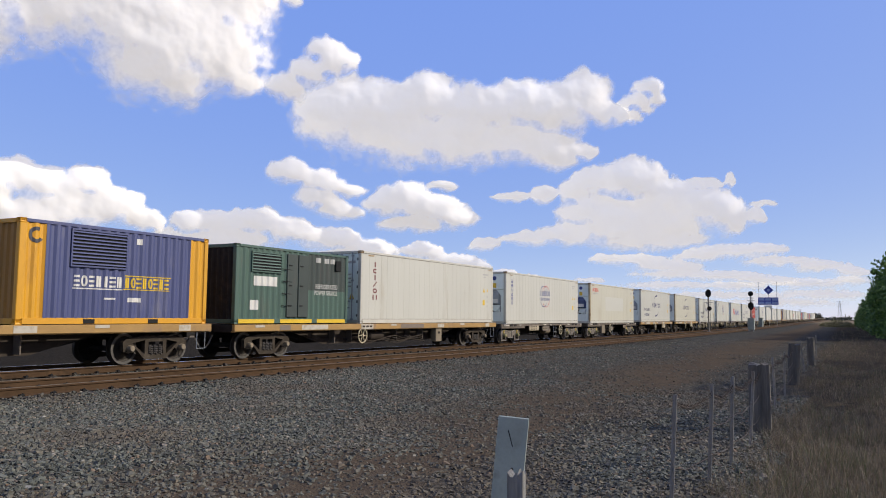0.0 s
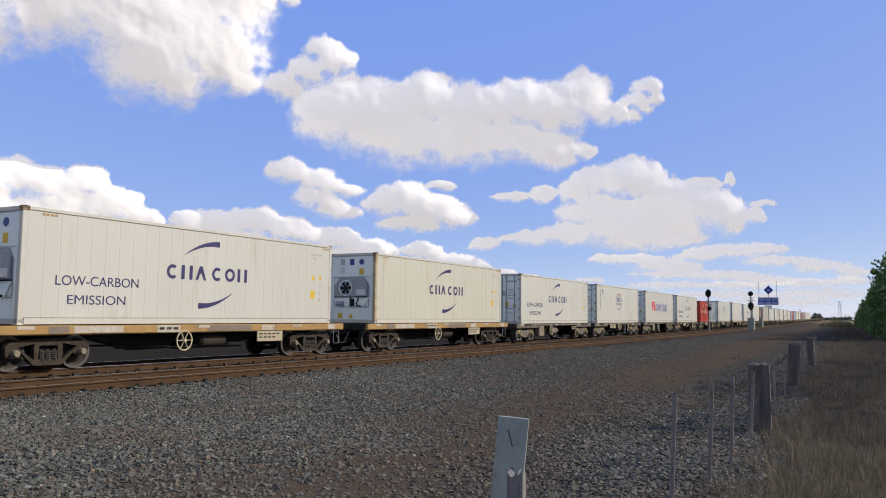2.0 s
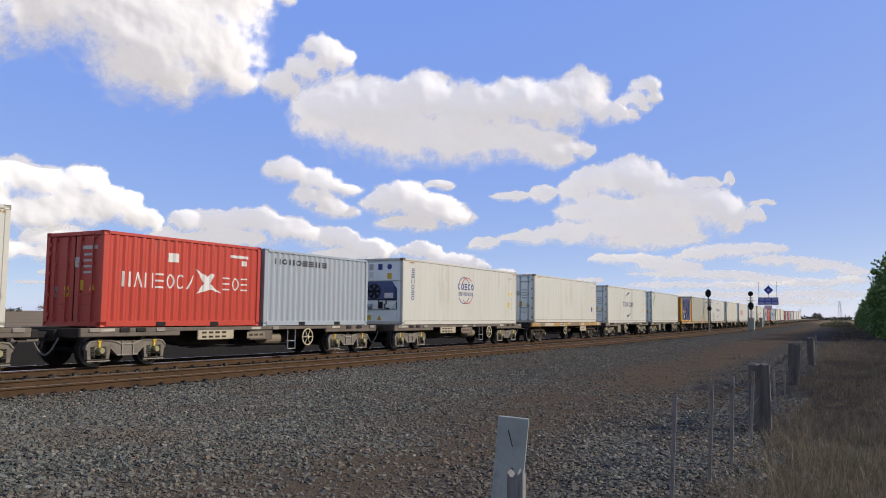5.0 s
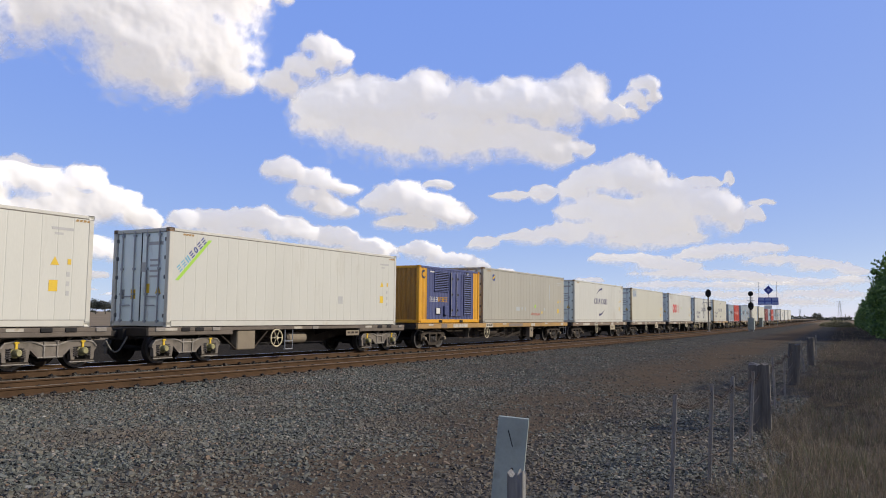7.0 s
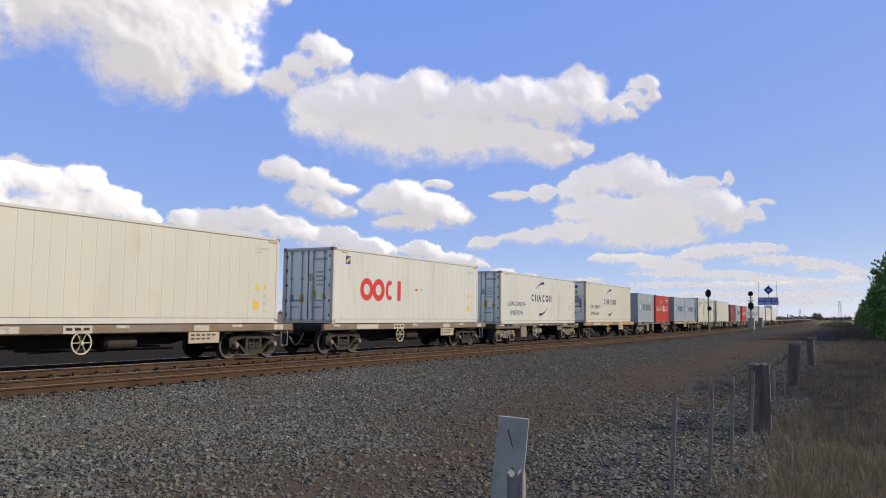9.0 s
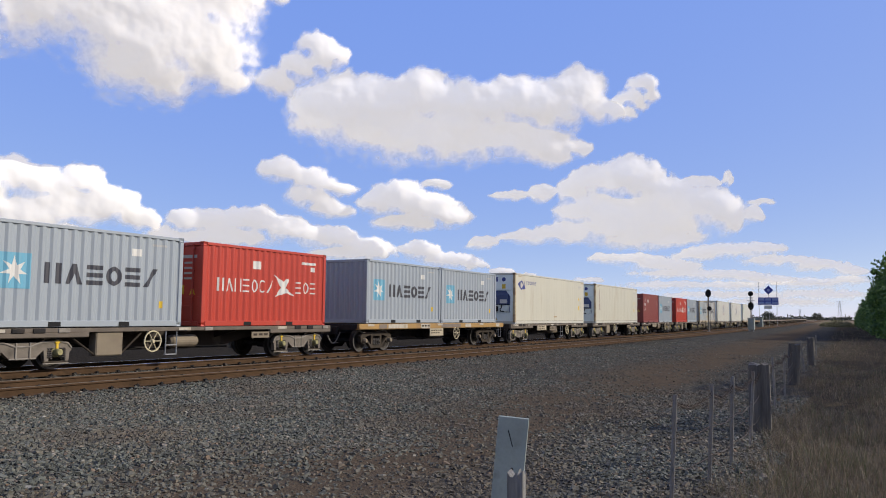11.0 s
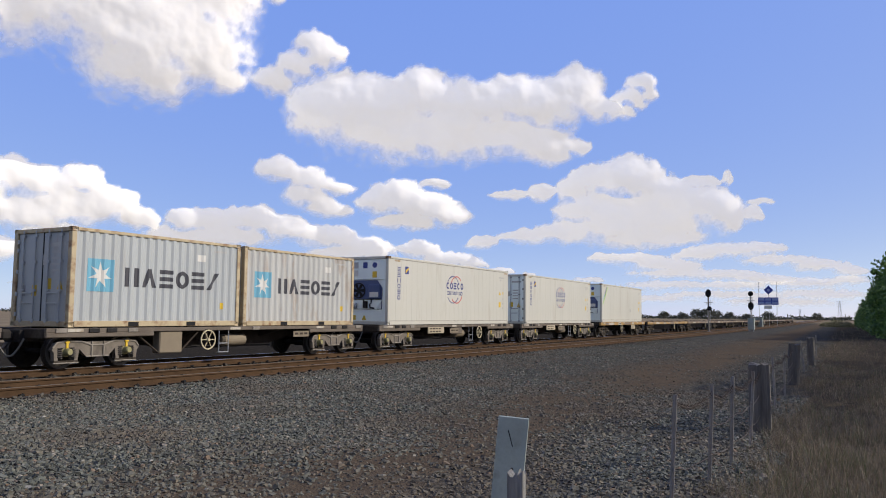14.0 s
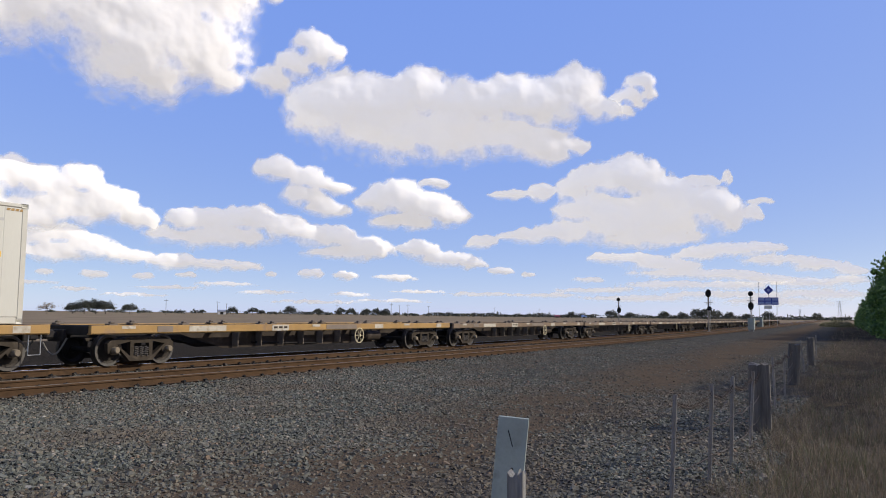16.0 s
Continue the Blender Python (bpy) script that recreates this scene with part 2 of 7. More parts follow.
        rim = [(e.verts[0].index, e.verts[1].index) for e in bm.edges if len(e.link_faces) == 1]
        bm.free()
        n = len(flat_v)

        def p(q, a):
            return {"x": (a, q[0], q[1]), "y": (q[0], a, q[1]), "z": (q[0], q[1], a)}[axis]
        return self.add([p(q, a0) for q in flat_v] + [p(q, a1) for q in flat_v],
                        [t[::-1] for t in tris] + [[i + n for i in t] for t in tris] + [(i, j, j + n, i + n) for i, j in rim])

    def lathe(self, profile, axis, n=24, centre=(0, 0, 0)):
        """Turns (radius, along) pairs round an axis."""
        k = len(profile)
        vs = []
        for i in range(n):
            c, s = math.cos(2 * math.pi * i / n), math.sin(2 * math.pi * i / n)
            for r, a in profile:
                q = {"x": (a, r * c, r * s), "y": (r * s, a, r * c), "z": (r * c, r * s, a)}[axis]
                vs.append((q[0] + centre[0], q[1] + centre[1], q[2] + centre[2]))
        fs = []
        for i in range(n):
            j = (i + 1) % n
            for m in range(k - 1):
                fs.append((i * k + m, j * k + m, j * k + m + 1, i * k + m + 1))
        return self.add(vs, fs)

    def ring(self, outer, inner, axis, a0, a1, n=24, centre=(0, 0, 0), t0=0.0, t1=360.0):
        """A flat ring or arc with thickness."""
        closed = t1 - t0 >= 360
        m = n if closed else n + 1
        vs = []
        for i in range(m):
            t = radians(t0 + (t1 - t0) * i / n)
            c, s = math.cos(t), math.sin(t)
            for r, a in ((outer, a0), (outer, a1), (inner, a1), (inner, a0)):
                q = {"x": (a, r * c, r * s), "y": (r * c, a, r * s), "z": (r * c, r * s, a)}[axis]
                vs.append((q[0] + centre[0], q[1] + centre[1], q[2] + centre[2]))
        fs = []
        for i in range(n):
            j = (i + 1) % m
            for k in range(4):
                fs.append((i * 4 + k, i * 4 + (k + 1) % 4, j * 4 + (k + 1) % 4, j * 4 + k))
        if not closed:
            fs += [(0, 3, 2, 1), (4 * n, 4 * n + 1, 4 * n + 2, 4 * n + 3)]
        return self.add(vs, fs)

    def mesh(self, name, smooth=False):
        me = bpy.data.meshes.new(name)
        me.from_pydata(self.v, [], self.f)
        bm = bmesh.new()
        bm.from_mesh(me)
        bmesh.ops.recalc_face_normals(bm, faces=bm.faces)
        bm.to_mesh(me)
        bm.free()
        if smooth:
            me.polygons.foreach_set("use_smooth", [True] * len(me.polygons))
        return me


MESHES = {}


def cached(key, build, smooth=False):
    if key not in MESHES:
        MESHES[key] = build().mesh(key, smooth)
        MESHES[key].materials.append(None)
    return MESHES[key]


def part(name, shape, material, parent=None, label="", smooth=False, at=None, key=None):
    """One mesh object under a thing or part; with a key its mesh is shared."""
    if key:
        me = cached(key, shape, smooth)
    else:
        me = (shape() if callable(shape) else shape).mesh(name, smooth)
        me.materials.append(material)
    ob = new(name, me)
    if key:
        ob.material_slots[0].link = "OBJECT"
        ob.material_slots[0].material = material
    if parent:
        ob.parent = parent
    if at is not None:
        ob.matrix_basis = at if isinstance(at, Matrix) else Matrix.Translation(at)
    if label:
        ob["label"] = label
    return ob


def empty(name):
    ob = new(name)
    ob.empty_display_size = 0.3
    return ob


# ---- ground and tracks ----
def ground_height(x, y):
    """Flat verge, a low ballast bench under both tracks, then paddock."""
    dx, zt, _ = track(y)
    u = x - dx
    if u > -13.7:
        t = min(max((u + 13.7) / 9.0, 0), 1)
        z = -0.23 - 0.14 * t * t * (3 - 2 * t)
    elif u > -21.6:
        z = -0.23
    else:
        t = min((-21.6 - u) / 3.0, 1)
        z = -0.23 - 0.26 * t
    far = min(max((math.hypot(x, y) - 150) / 400, 0), 1)
    return z + zt * (1 - far) + (0.02 * math.sin(x * 0.9 + y * 0.37) + 0.015 * math.sin(y * 1.3 - x * 0.5)) * (1 - far) * (1 if u > -13.5 else 0.4)


def ground_material():
    m = bpy.data.materials.new("verge_and_paddock")
    m.use_nodes = True
    nt = m.node_tree
    n, l = nt.nodes, nt.links
    bsdf = n["Principled BSDF"]
    bsdf.inputs["Roughness"].default_value = 0.95
    bsdf.inputs["Specular IOR Level"].default_value = 0.0
    co = n.new("ShaderNodeTexCoord")
    sep = n.new("ShaderNodeSeparateXYZ")
    l.new(co.outputs["Object"], sep.inputs[0])

    def noise_tex(scale, detail=6, rough=0.6):
        t = n.new("ShaderNodeTexNoise")
        t.inputs["Scale"].default_value, t.inputs["Detail"].default_value, t.inputs["Roughness"].default_value = scale, detail, rough
        l.new(co.outputs["Object"], t.inputs["Vector"])
        return t.outputs["Fac"]

    def ramp(fac, stops):
        r = n.new("ShaderNodeValToRGB")
        r.color_ramp.elements.remove(r.color_ramp.elements[1])
        for i, (p, c) in enumerate(stops):
            e = r.color_ramp.elements[0] if i == 0 else r.color_ramp.elements.new(p)
            e.position, e.color = p, (*c, 1)
        l.new(fac, r.inputs[0])
        return r.outputs[0]

    def mix(f, a, b):
        x = n.new("ShaderNodeMix")
        x.data_type = "RGBA"
        l.new(f, x.inputs["Factor"])
        l.new(a, x.inputs["A"])
        l.new(b, x.inputs["B"])
        return x.outputs["Result"]

    def math_node(op, a, b=None, c=None):
        x = n.new("ShaderNodeMath")
        x.operation = op
        for i, v in enumerate((a, b, c)):
            if v is None:
                continue
            if isinstance(v, (int, float)):
                x.inputs[i].default_value = v
            else:
                l.new(v, x.inputs[i])
        return x.outputs[0]

    def step(v, a, b):
        r = n.new("ShaderNodeMapRange")
        r.interpolation_type = "SMOOTHSTEP"
        r.inputs["From Min"].default_value, r.inputs["From Max"].default_value = a, b
        l.new(v, r.inputs["Value"])
        return r.outputs[0]
    vor = n.new("ShaderNodeTexVoronoi")
    vor.inputs["Scale"].default_value = 26
    l.new(co.outputs["Object"], vor.inputs["Vector"])
    stone = ramp(vor.outputs["Color"], [(0.0, (0.024, 0.0235, 0.0205)), (0.45, (0.056, 0.053, 0.046)), (0.8, (0.082, 0.077, 0.066)), (1.0, (0.135, 0.122, 0.100))])
    dirt = ramp(noise_tex(9, 8), [(0.3, (0.060, 0.046, 0.033)), (0.7, (0.100, 0.076, 0.054))])
    straw = ramp(noise_tex(6, 8), [(0.3, (0.034, 0.029, 0.022)), (0.5, (0.060, 0.047, 0.032)), (0.7, (0.072, 0.066, 0.056))])
    paddock = ramp(noise_tex(0.06, 6), [(0.3, (0.14, 0.11, 0.076)), (0.7, (0.215, 0.172, 0.118))])
    x, y = sep.outputs["X"], sep.outputs["Y"]
    wob = math_node("MULTIPLY_ADD", noise_tex(0.35, 4), 3.0, -1.5)
    u = math_node("ADD", x, math_node("MULTIPLY", y, 0.012))
    uw = math_node("ADD", u, wob)
    lane = math_node("ADD", math_node("ADD", x, math_node("MULTIPLY", y, 0.045)), math_node("MULTIPLY", wob, 0.7))
    # a brown wheel-worn strip along the verge
    strip = math_node("MULTIPLY", step(lane, -8.2, -5.8), math_node("SUBTRACT", 1.0, step(lane, -4.3, -3.2)))
    strip = math_node("MULTIPLY", strip, step(noise_tex(1.3, 7), 0.28, 0.46))
    col = mix(strip, stone, dirt)
    grass = step(math_node("ADD", x, math_node("ADD", wob, math_node("MULTIPLY", y, 0.042))), -1.9, -0.7)
    col = mix(grass, col, straw)
    dist = math_node("SQRT", math_node("ADD", math_node("MULTIPLY", x, x), math_node("MULTIPLY", y, y)))
    away = math_node("MAXIMUM", step(math_node("SUBTRACT", -46.0, uw), 0.0, 3.0), step(dist, 260, 420))
    # the train's shadow is put into the ground colour beyond it
    behind = step(math_node("SUBTRACT", -21.4, uw), 0.0, 1.0)
    shaded_bed = ramp(vor.outputs["Color"], [(0.0, (0.012, 0.0105, 0.0085)), (0.6, (0.028, 0.0245, 0.020)), (1.0, (0.060, 0.052, 0.043))])
    col = mix(behind, col, shaded_bed)
    col = mix(away, col, paddock)
    l.new(col, bsdf.inputs["Base Color"])
    hgt = math_node("ADD", math_node("MULTIPLY", vor.outputs["Distance"], -0.5), noise_tex(30, 5))
    bp = n.new("ShaderNodeBump")
    bp.inputs["Strength"].default_value, bp.inputs["Distance"].default_value = 0.7, 0.04
    l.new(hgt, bp.inputs["Height"])
    l.new(bp.outputs[0], bsdf.inputs["Normal"])
    return m


def make_ground():
    xs = [-4600, -3000, -1800, -1000, -500, -250, -140, -90, -60, -45, -35] + [-30 + 0.6 * i for i in range(67)] + [12, 15, 20, 30, 45, 70, 120, 250, 600, 1500, 4600]
    ys = [-4600, -1500, -500, -150, -60, -30, -15, -8, -4] + [0.8 * i for i in range(75)] + [60 + 4 * i for i in range(50)] + [265, 285, 310, 340, 380, 430, 500, 600, 750, 1000, 1400, 2000, 3000, 4600]
    vs = [(x, y, ground_height(x, y)) for y in ys for x in xs]
    k = len(xs)
    fs = [(j * k + i, j * k + i + 1, (j + 1) * k + i + 1, (j + 1) * k + i) for j in range(len(ys) - 1) for i in range(k - 1)]
    g = part("ground", Shape().add(vs, fs), ground_material(), smooth=True)
    return tagged(g, "grey gravel verge with brown dirt and dry paddock beyond", "ground", kind="structure")


make_ground()
rail_rust = paint("rusted_rail", (0.085, 0.050, 0.027), 0.92, vary=0.25, scale=2.0, grain=60, dirt=(0.044, 0.029, 0.018), dirt_amount=0.5, dirt_scale=3, spec=0.1)
rail_top = paint("worn_railhead", (0.120, 0.084, 0.050), 0.6, metal=0.4, vary=0.15, scale=2)
rail_shine = paint("polished_railhead", (0.62, 0.62, 0.63), 0.25, metal=1.0, vary=0.06, scale=2)
concrete = paint("sleeper_concrete", (0.078, 0.063, 0.051), 0.95, vary=0.2, scale=3, dirt=(0.084, 0.054, 0.036), dirt_amount=0.5, spec=0.1)


def make_rail(centre, side, head):
    prof = [(-0.075, -0.172), (0.075, -0.172), (0.075, -0.158), (0.014, -0.138), (0.012, -0.05), (0.036, -0.038), (0.036, -0.006), (-0.036, -0.006), (-0.036, -0.038), (-0.012, -0.05), (-0.014, -0.138), (-0.075, -0.158)]
    ys = [-60, -30, 0, 15, 25] + [25 + 6 * i for i in range(1, 34)] + [240, 270, 300, 350, 400, 500, 650]
    s, t = Shape(), Shape()
    n = len(prof)
    for y in ys:
        dx, z, _ = track(y)
        s.v += [(centre + side * 0.7525 + dx + a, y, z + b) for a, b in prof]
        t.v += [(centre + side * 0.7525 + dx + a, y, z + b) for a, b in ((-0.034, -0.006), (-0.030, 0), (0.030, 0), (0.034, -0.006))]
    for j in range(len(ys) - 1):
        s.f += [(j * n + i, j * n + (i + 1) % n, (j + 1) * n + (i + 1) % n, (j + 1) * n + i) for i in range(n)]
        t.f += [(j * 4 + i, j * 4 + i + 1, (j + 1) * 4 + i + 1, (j + 1) * 4 + i) for i in range(3)]
    r = part("rail", s, rail_rust)
    part("railhead", t, head, r)
    return tagged(r, "rust-brown steel rail on concrete sleepers in ballast", "rail", "rails of the two tracks", "structure")


for centre, head in ((NEAR_X, rail_top), (TRAIN_X, rail_shine)):
    for side in (-1, 1):
        make_rail(centre, side, head)


def sleeper_shape():
    s = Shape().prism([(-0.13, -0.36), (0.13, -0.36), (0.10, -0.178), (-0.10, -0.178)], "x", -1.25, 1.25)
    return s


def clip_shape():
    s = Shape()
    for k in (-1, 1):
        s.rod((0.08 * k, -0.05, -0.145), (0.08 * k, 0.05, -0.145), 0.017, 6).rod((0.05 * k, 0.05, -0.125), (0.12 * k, 0.04, -0.15), 0.016, 6).box(0.11 * k - 0.025, 0.11 * k + 0.025, -0.03, 0.03, -0.178, -0.125)
    return s


def make_sleepers(centre, y0, count):
    bed = empty("track_bed")
    for i in range(count):
        y = y0 + i * 0.667
        s = part("sleeper", sleeper_shape, concrete, bed, at=on_track(y, 0, centre), key="sleeper")
        for side in ((-1, 1) if centre == NEAR_X else (1,)):
            part("rail_clip", clip_shape, black, s, at=(side * 0.7525, 0, 0), key="clip")
    return tagged(bed, "concrete sleepers with steel clips in ballast", "sleepers", kind="structure")


make_sleepers(NEAR_X, 4.0, 90)
make_sleepers(TRAIN_X, 6.0, 90)


def make_stones():
    """Loose crushed rock, one lump each, thick near the camera and under the rails."""
    rng = np.random.default_rng(7)
    base = np.array([(-1, -1, -1), (1, -1, -1), (1, 1, -1), (-1, 1, -1), (-0.8, -0.7, 0.9), (0.9, -0.8, 0.7), (0.7, 0.8, 1.0), (-0.7, 0.9, 0.8)]) * 0.5
    tri = np.array([(0, 2, 1), (0, 3, 2), (4, 5, 6), (4, 6, 7), (0, 1, 5), (0, 5, 4), (1, 2, 6), (1, 6, 5), (2, 3, 7), (2, 7, 6), (3, 0, 4), (3, 4, 7)])
    px, py = [], []
    # (how many, x range, y range)
    for cnt, xa, xb, ya, yb in ((74000, -13.9, -1.2, 3.6, 12.0), (12000, -14.55, -13.0, 8.0, 40.0), (46000, -14.0, -1.6, 12.0, 21.0), (9000, -14.2, -10.5, 12.0, 60.0), (20000, -17.9, -12.7, 8.0, 60.0), (7000, -21.5, -17.0, 8.0, 45.0), (20000, -13.0, -2.5, 21.0, 42.0), (9000, -14.0, -3.5, 42.0, 70.0)):
        px.append(rng.uniform(xa, xb, cnt))
        py.append(rng.uniform(ya, yb, cnt))
    px, py = np.concatenate(px), np.concatenate(py)
    keep = np.ones(len(px), bool)
    for c in (NEAR_X, TRAIN_X):
        for side in (-1, 1):
            keep &= np.abs(px - np.array([track(v)[0] for v in py]) - c - side * 0.7525) > 0.14
    # the worn strip is barer
    strip = np.exp(-((px + 0.045 * py + 5.1 + 0.5 * np.sin(py * 0.5)) / 1.6) ** 2) * (0.86 + 0.14 * np.sin(px * 3.1 + 2 * np.sin(py * 1.1)) * np.sin(py * 0.9))
    keep &= rng.uniform(0, 1, len(px)) > 0.95 * strip
    px, py = px[keep], py[keep]
    N = len(px)
    size = 0.019 + 0.038 * rng.uniform(0, 1, N) ** 1.6
    size *= np.where(rng.uniform(0, 1, N) < 0.03, 1.5, 1.0)
    shape = base[None] * (1 + rng.uniform(-0.5, 0.5, (N, 8, 3))) * size[:, None, None] * rng.uniform(0.7, 1.25, (N, 1, 3)) * np.array([1.1, 1.0, 0.62])
    # every lump lies on a flat side, turned any way and tipped a little
    a = np.stack([rng.uniform(0, 2 * np.pi, N), rng.normal(size=N) * 0.35, rng.normal(size=N) * 0.35], 1)
    for k, (i, j) in enumerate(((0, 1), (1, 2), (0, 2))):
        c, s = np.cos(a[:, k])[:, None], np.sin(a[:, k])[:, None]
        p, q = shape[:, :, i].copy(), shape[:, :, j].copy()
        shape[:, :, i], shape[:, :, j] = c * p - s * q, s * p + c * q
    pz = np.array([ground_height(x, y) for x, y in zip(px, py)]) + size * 0.10
    pz += np.clip((-12.6 - px) / 1.6, 0, 1) * rng.uniform(0.0, 0.07, N)
    shape += np.stack([px, py, pz], 1)[:, None]
    faces = (tri[None] + (np.arange(N) * 8)[:, None, None]).reshape(-1, 3)
    me = bpy.data.meshes.new("ballast_stones")
    me.vertices.add(N * 8)
    me.vertices.foreach_set("co", shape.reshape(-1).astype(np.float32))
    me.loops.add(len(faces) * 3)
    me.polygons.add(len(faces))
    me.loops.foreach_set("vertex_index", faces.reshape(-1).astype(np.int32))
    me.polygons.foreach_set("loop_start", (np.arange(len(faces)) * 3).astype(np.int32))
    me.update(calc_edges=True)
    me.validate()
    me.shade_flat()
    me.materials.append(stone_material())
    ob = new("ballast_stones", me)
    tagged(ob, "loose grey and brown crushed rock over the verge", "gravel", kind="stuff")


def stone_material():
    m = bpy.data.materials.new("crushed_rock")
    m.use_nodes = True
    n, l = m.node_tree.nodes, m.node_tree.links
    bsdf = n["Principled BSDF"]
    bsdf.inputs["Roughness"].default_value = 0.9
    bsdf.inputs["Specular IOR Level"].default_value = 0.1
    geo = n.new("ShaderNodeNewGeometry")
    r = n.new("ShaderNodeValToRGB")
    el = r.color_ramp.elements
    el[0].position, el[0].color = 0.0, (0.043, 0.044, 0.037, 1)
    el[1].position, el[1].color = 1.0, (0.25, 0.235, 0.195, 1)
    for p, c in ((0.4, (0.084, 0.087, 0.073)), (0.7, (0.123, 0.126, 0.104)), (0.90, (0.132, 0.115, 0.086)), (0.95, (0.140, 0.094, 0.064))):
        e = el.new(p)
        e.color = (*c, 1)
    l.new(geo.outputs["Random Per Island"], r.inputs[0])
    tx = n.new("ShaderNodeTexNoise")
    tx.inputs["Scale"].default_value = 45
    mr = n.new("ShaderNodeMapRange")
    mr.inputs["To Min"].default_value, mr.inputs["To Max"].default_value = 0.7, 1.3
    l.new(tx.outputs["Fac"], mr.inputs["Value"])
    sc = n.new("ShaderNodeVectorMath")
    sc.operation = "SCALE"
    l.new(r.outputs[0], sc.inputs[0])
    l.new(mr.outputs[0], sc.inputs["Scale"])
    # brown dust lies on the stones in broad patches, most along the worn strip
    co = n.new("ShaderNodeTexCoord")
    patch = n.new("ShaderNodeTexNoise")
    patch.inputs["Scale"].default_value, patch.inputs["Detail"].default_value = 0.45, 6
    l.new(co.outputs["Object"], patch.inputs["Vector"])
    pr = n.new("ShaderNodeMapRange")
    pr.inputs["From Min"].default_value, pr.inputs["From Max"].default_value = 0.46, 0.68
    pr.inputs["To Max"].default_value = 0.70
    # more of it along the lane where vehicles drive
    sep = n.new("ShaderNodeSeparateXYZ")
    l.new(co.outputs["Object"], sep.inputs[0])
    lane = n.new("ShaderNodeMath")
    lane.operation = "MULTIPLY_ADD"
    l.new(sep.outputs["Y"], lane.inputs[0])
    lane.inputs[1].default_value = 0.045
    l.new(sep.outputs["X"], lane.inputs[2])
    off = n.new("ShaderNodeMath")
    off.operation = "COMPARE"
    l.new(lane.outputs[0], off.inputs[0])
    off.inputs[1].default_value, off.inputs[2].default_value = -5.1, 2.2
    more = n.new("ShaderNodeMath")
    more.operation = "MULTIPLY_ADD"
    l.new(off.outputs[0], more.inputs[0])
    more.inputs[1].default_value = 0.10
    l.new(patch.outputs["Fac"], more.inputs[2])
    l.new(more.outputs[0], pr.inputs["Value"])
    mx = n.new("ShaderNodeMix")
    mx.data_type = "RGBA"
    l.new(pr.outputs[0], mx.inputs["Factor"])
    l.new(sc.outputs[0], mx.inputs["A"])
    mx.inputs["B"].default_value = (0.100, 0.079, 0.058, 1)
    l.new(mx.outputs["Result"], bsdf.inputs["Base Color"])
    return m


make_stones()


# ---- containers: local y along the track, +x towards the lit side, base at z = 0 ----
HALF = 1.219


def reefer_side(L, H):
    """Insulated side: flat sheets with narrow upright swages."""
    s = Shape()
    y0, y1, z0, z1 = -L / 2 + 0.15, L / 2 - 0.15, 0.17, H - 0.11
    n = 27
    step = (y1 - y0) / n
    prof = [(0.0, y0)]
    for i in range(1, n):
        y = y0 + i * step
        prof += [(0.0, y - 0.020), (-0.005, y - 0.009), (-0.005, y + 0.009), (0.0, y + 0.020)]
    prof.append((0.0, y1))
    k = len(prof)
    s.add([(x + HALF - 0.012, y, z0) for x, y in prof] + [(x + HALF - 0.012, y, z1) for x, y in prof],
          [(i, i + 1, k + i + 1, k + i) for i in range(k - 1)])
    s.box(HALF - 0.06, HALF - 0.03, y0, y1, z0, z1)
    return s


def dry_side(L, H, pitch=0.278, depth=0.036):
    """Corrugated steel side."""
    s = Shape()
    y0, y1, z0, z1 = -L / 2 + 0.12, L / 2 - 0.12, 0.15, H - 0.08
    n = int((y1 - y0) / pitch)
    step = (y1 - y0) / n
    prof = []
    for i in range(n):
        y = y0 + i * step
        prof += [(0, y), (0, y + step * 0.26), (-depth, y + step * 0.50), (-depth, y + step * 0.76)]
    prof.append((0, y1))
    k = len(prof)
    x = HALF - 0.012
    s.add([(x + a, y, z0) for a, y in prof] + [(x + a, y, z1) for a, y in prof], [(i, i + 1, k + i + 1, k + i) for i in range(k - 1)])
    s.box(x - depth - 0.02, x - depth - 0.01, y0, y1, z0, z1)
    return s


def dry_end(H):
    s = Shape()
    x0, x1, z0, z1 = -HALF + 0.1, HALF - 0.1, 0.15, H - 0.08
    n = 9
    step = (x1 - x0) / n
    prof = []
    for i in range(n):
        x = x0 + i * step
        prof += [(x, 0), (x + step * 0.28, 0), (x + step * 0.5, 0.045), (x + step * 0.78, 0.045)]
    prof.append((x1, 0))
    k = len(prof)
    s.add([(x, y + 0.02, z0) for x, y in prof] + [(x, y + 0.02, z1) for x, y in prof], [(i, i + 1, k + i + 1, k + i) for i in range(k - 1)])
    s.box(x0, x1, 0.075, 0.085, z0, z1)
    return s


def casting():
    bm = bmesh.new()
    bmesh.ops.create_cube(bm, size=1.0)
    for p in bm.verts:
        p.co = Vector((p.co.x * 0.162, p.co.y * 0.178, p.co.z * 0.118))
    bmesh.ops.bevel(bm, geom=bm.edges[:], offset=0.008, segments=1, affect="EDGES")
    big = [f for f in bm.faces if f.calc_area() > 0.012]
    bmesh.ops.inset_individual(bm, faces=big, thickness=0.033, depth=0)
    for f in big:
        bmesh.ops.translate(bm, verts=f.verts[:], vec=-f.normal * 0.045)
    bm.verts.index_update()
    s = Shape().add([p.co for p in bm.verts], [[q.index for q in f.verts] for f in bm.faces])
    bm.free()
    return s


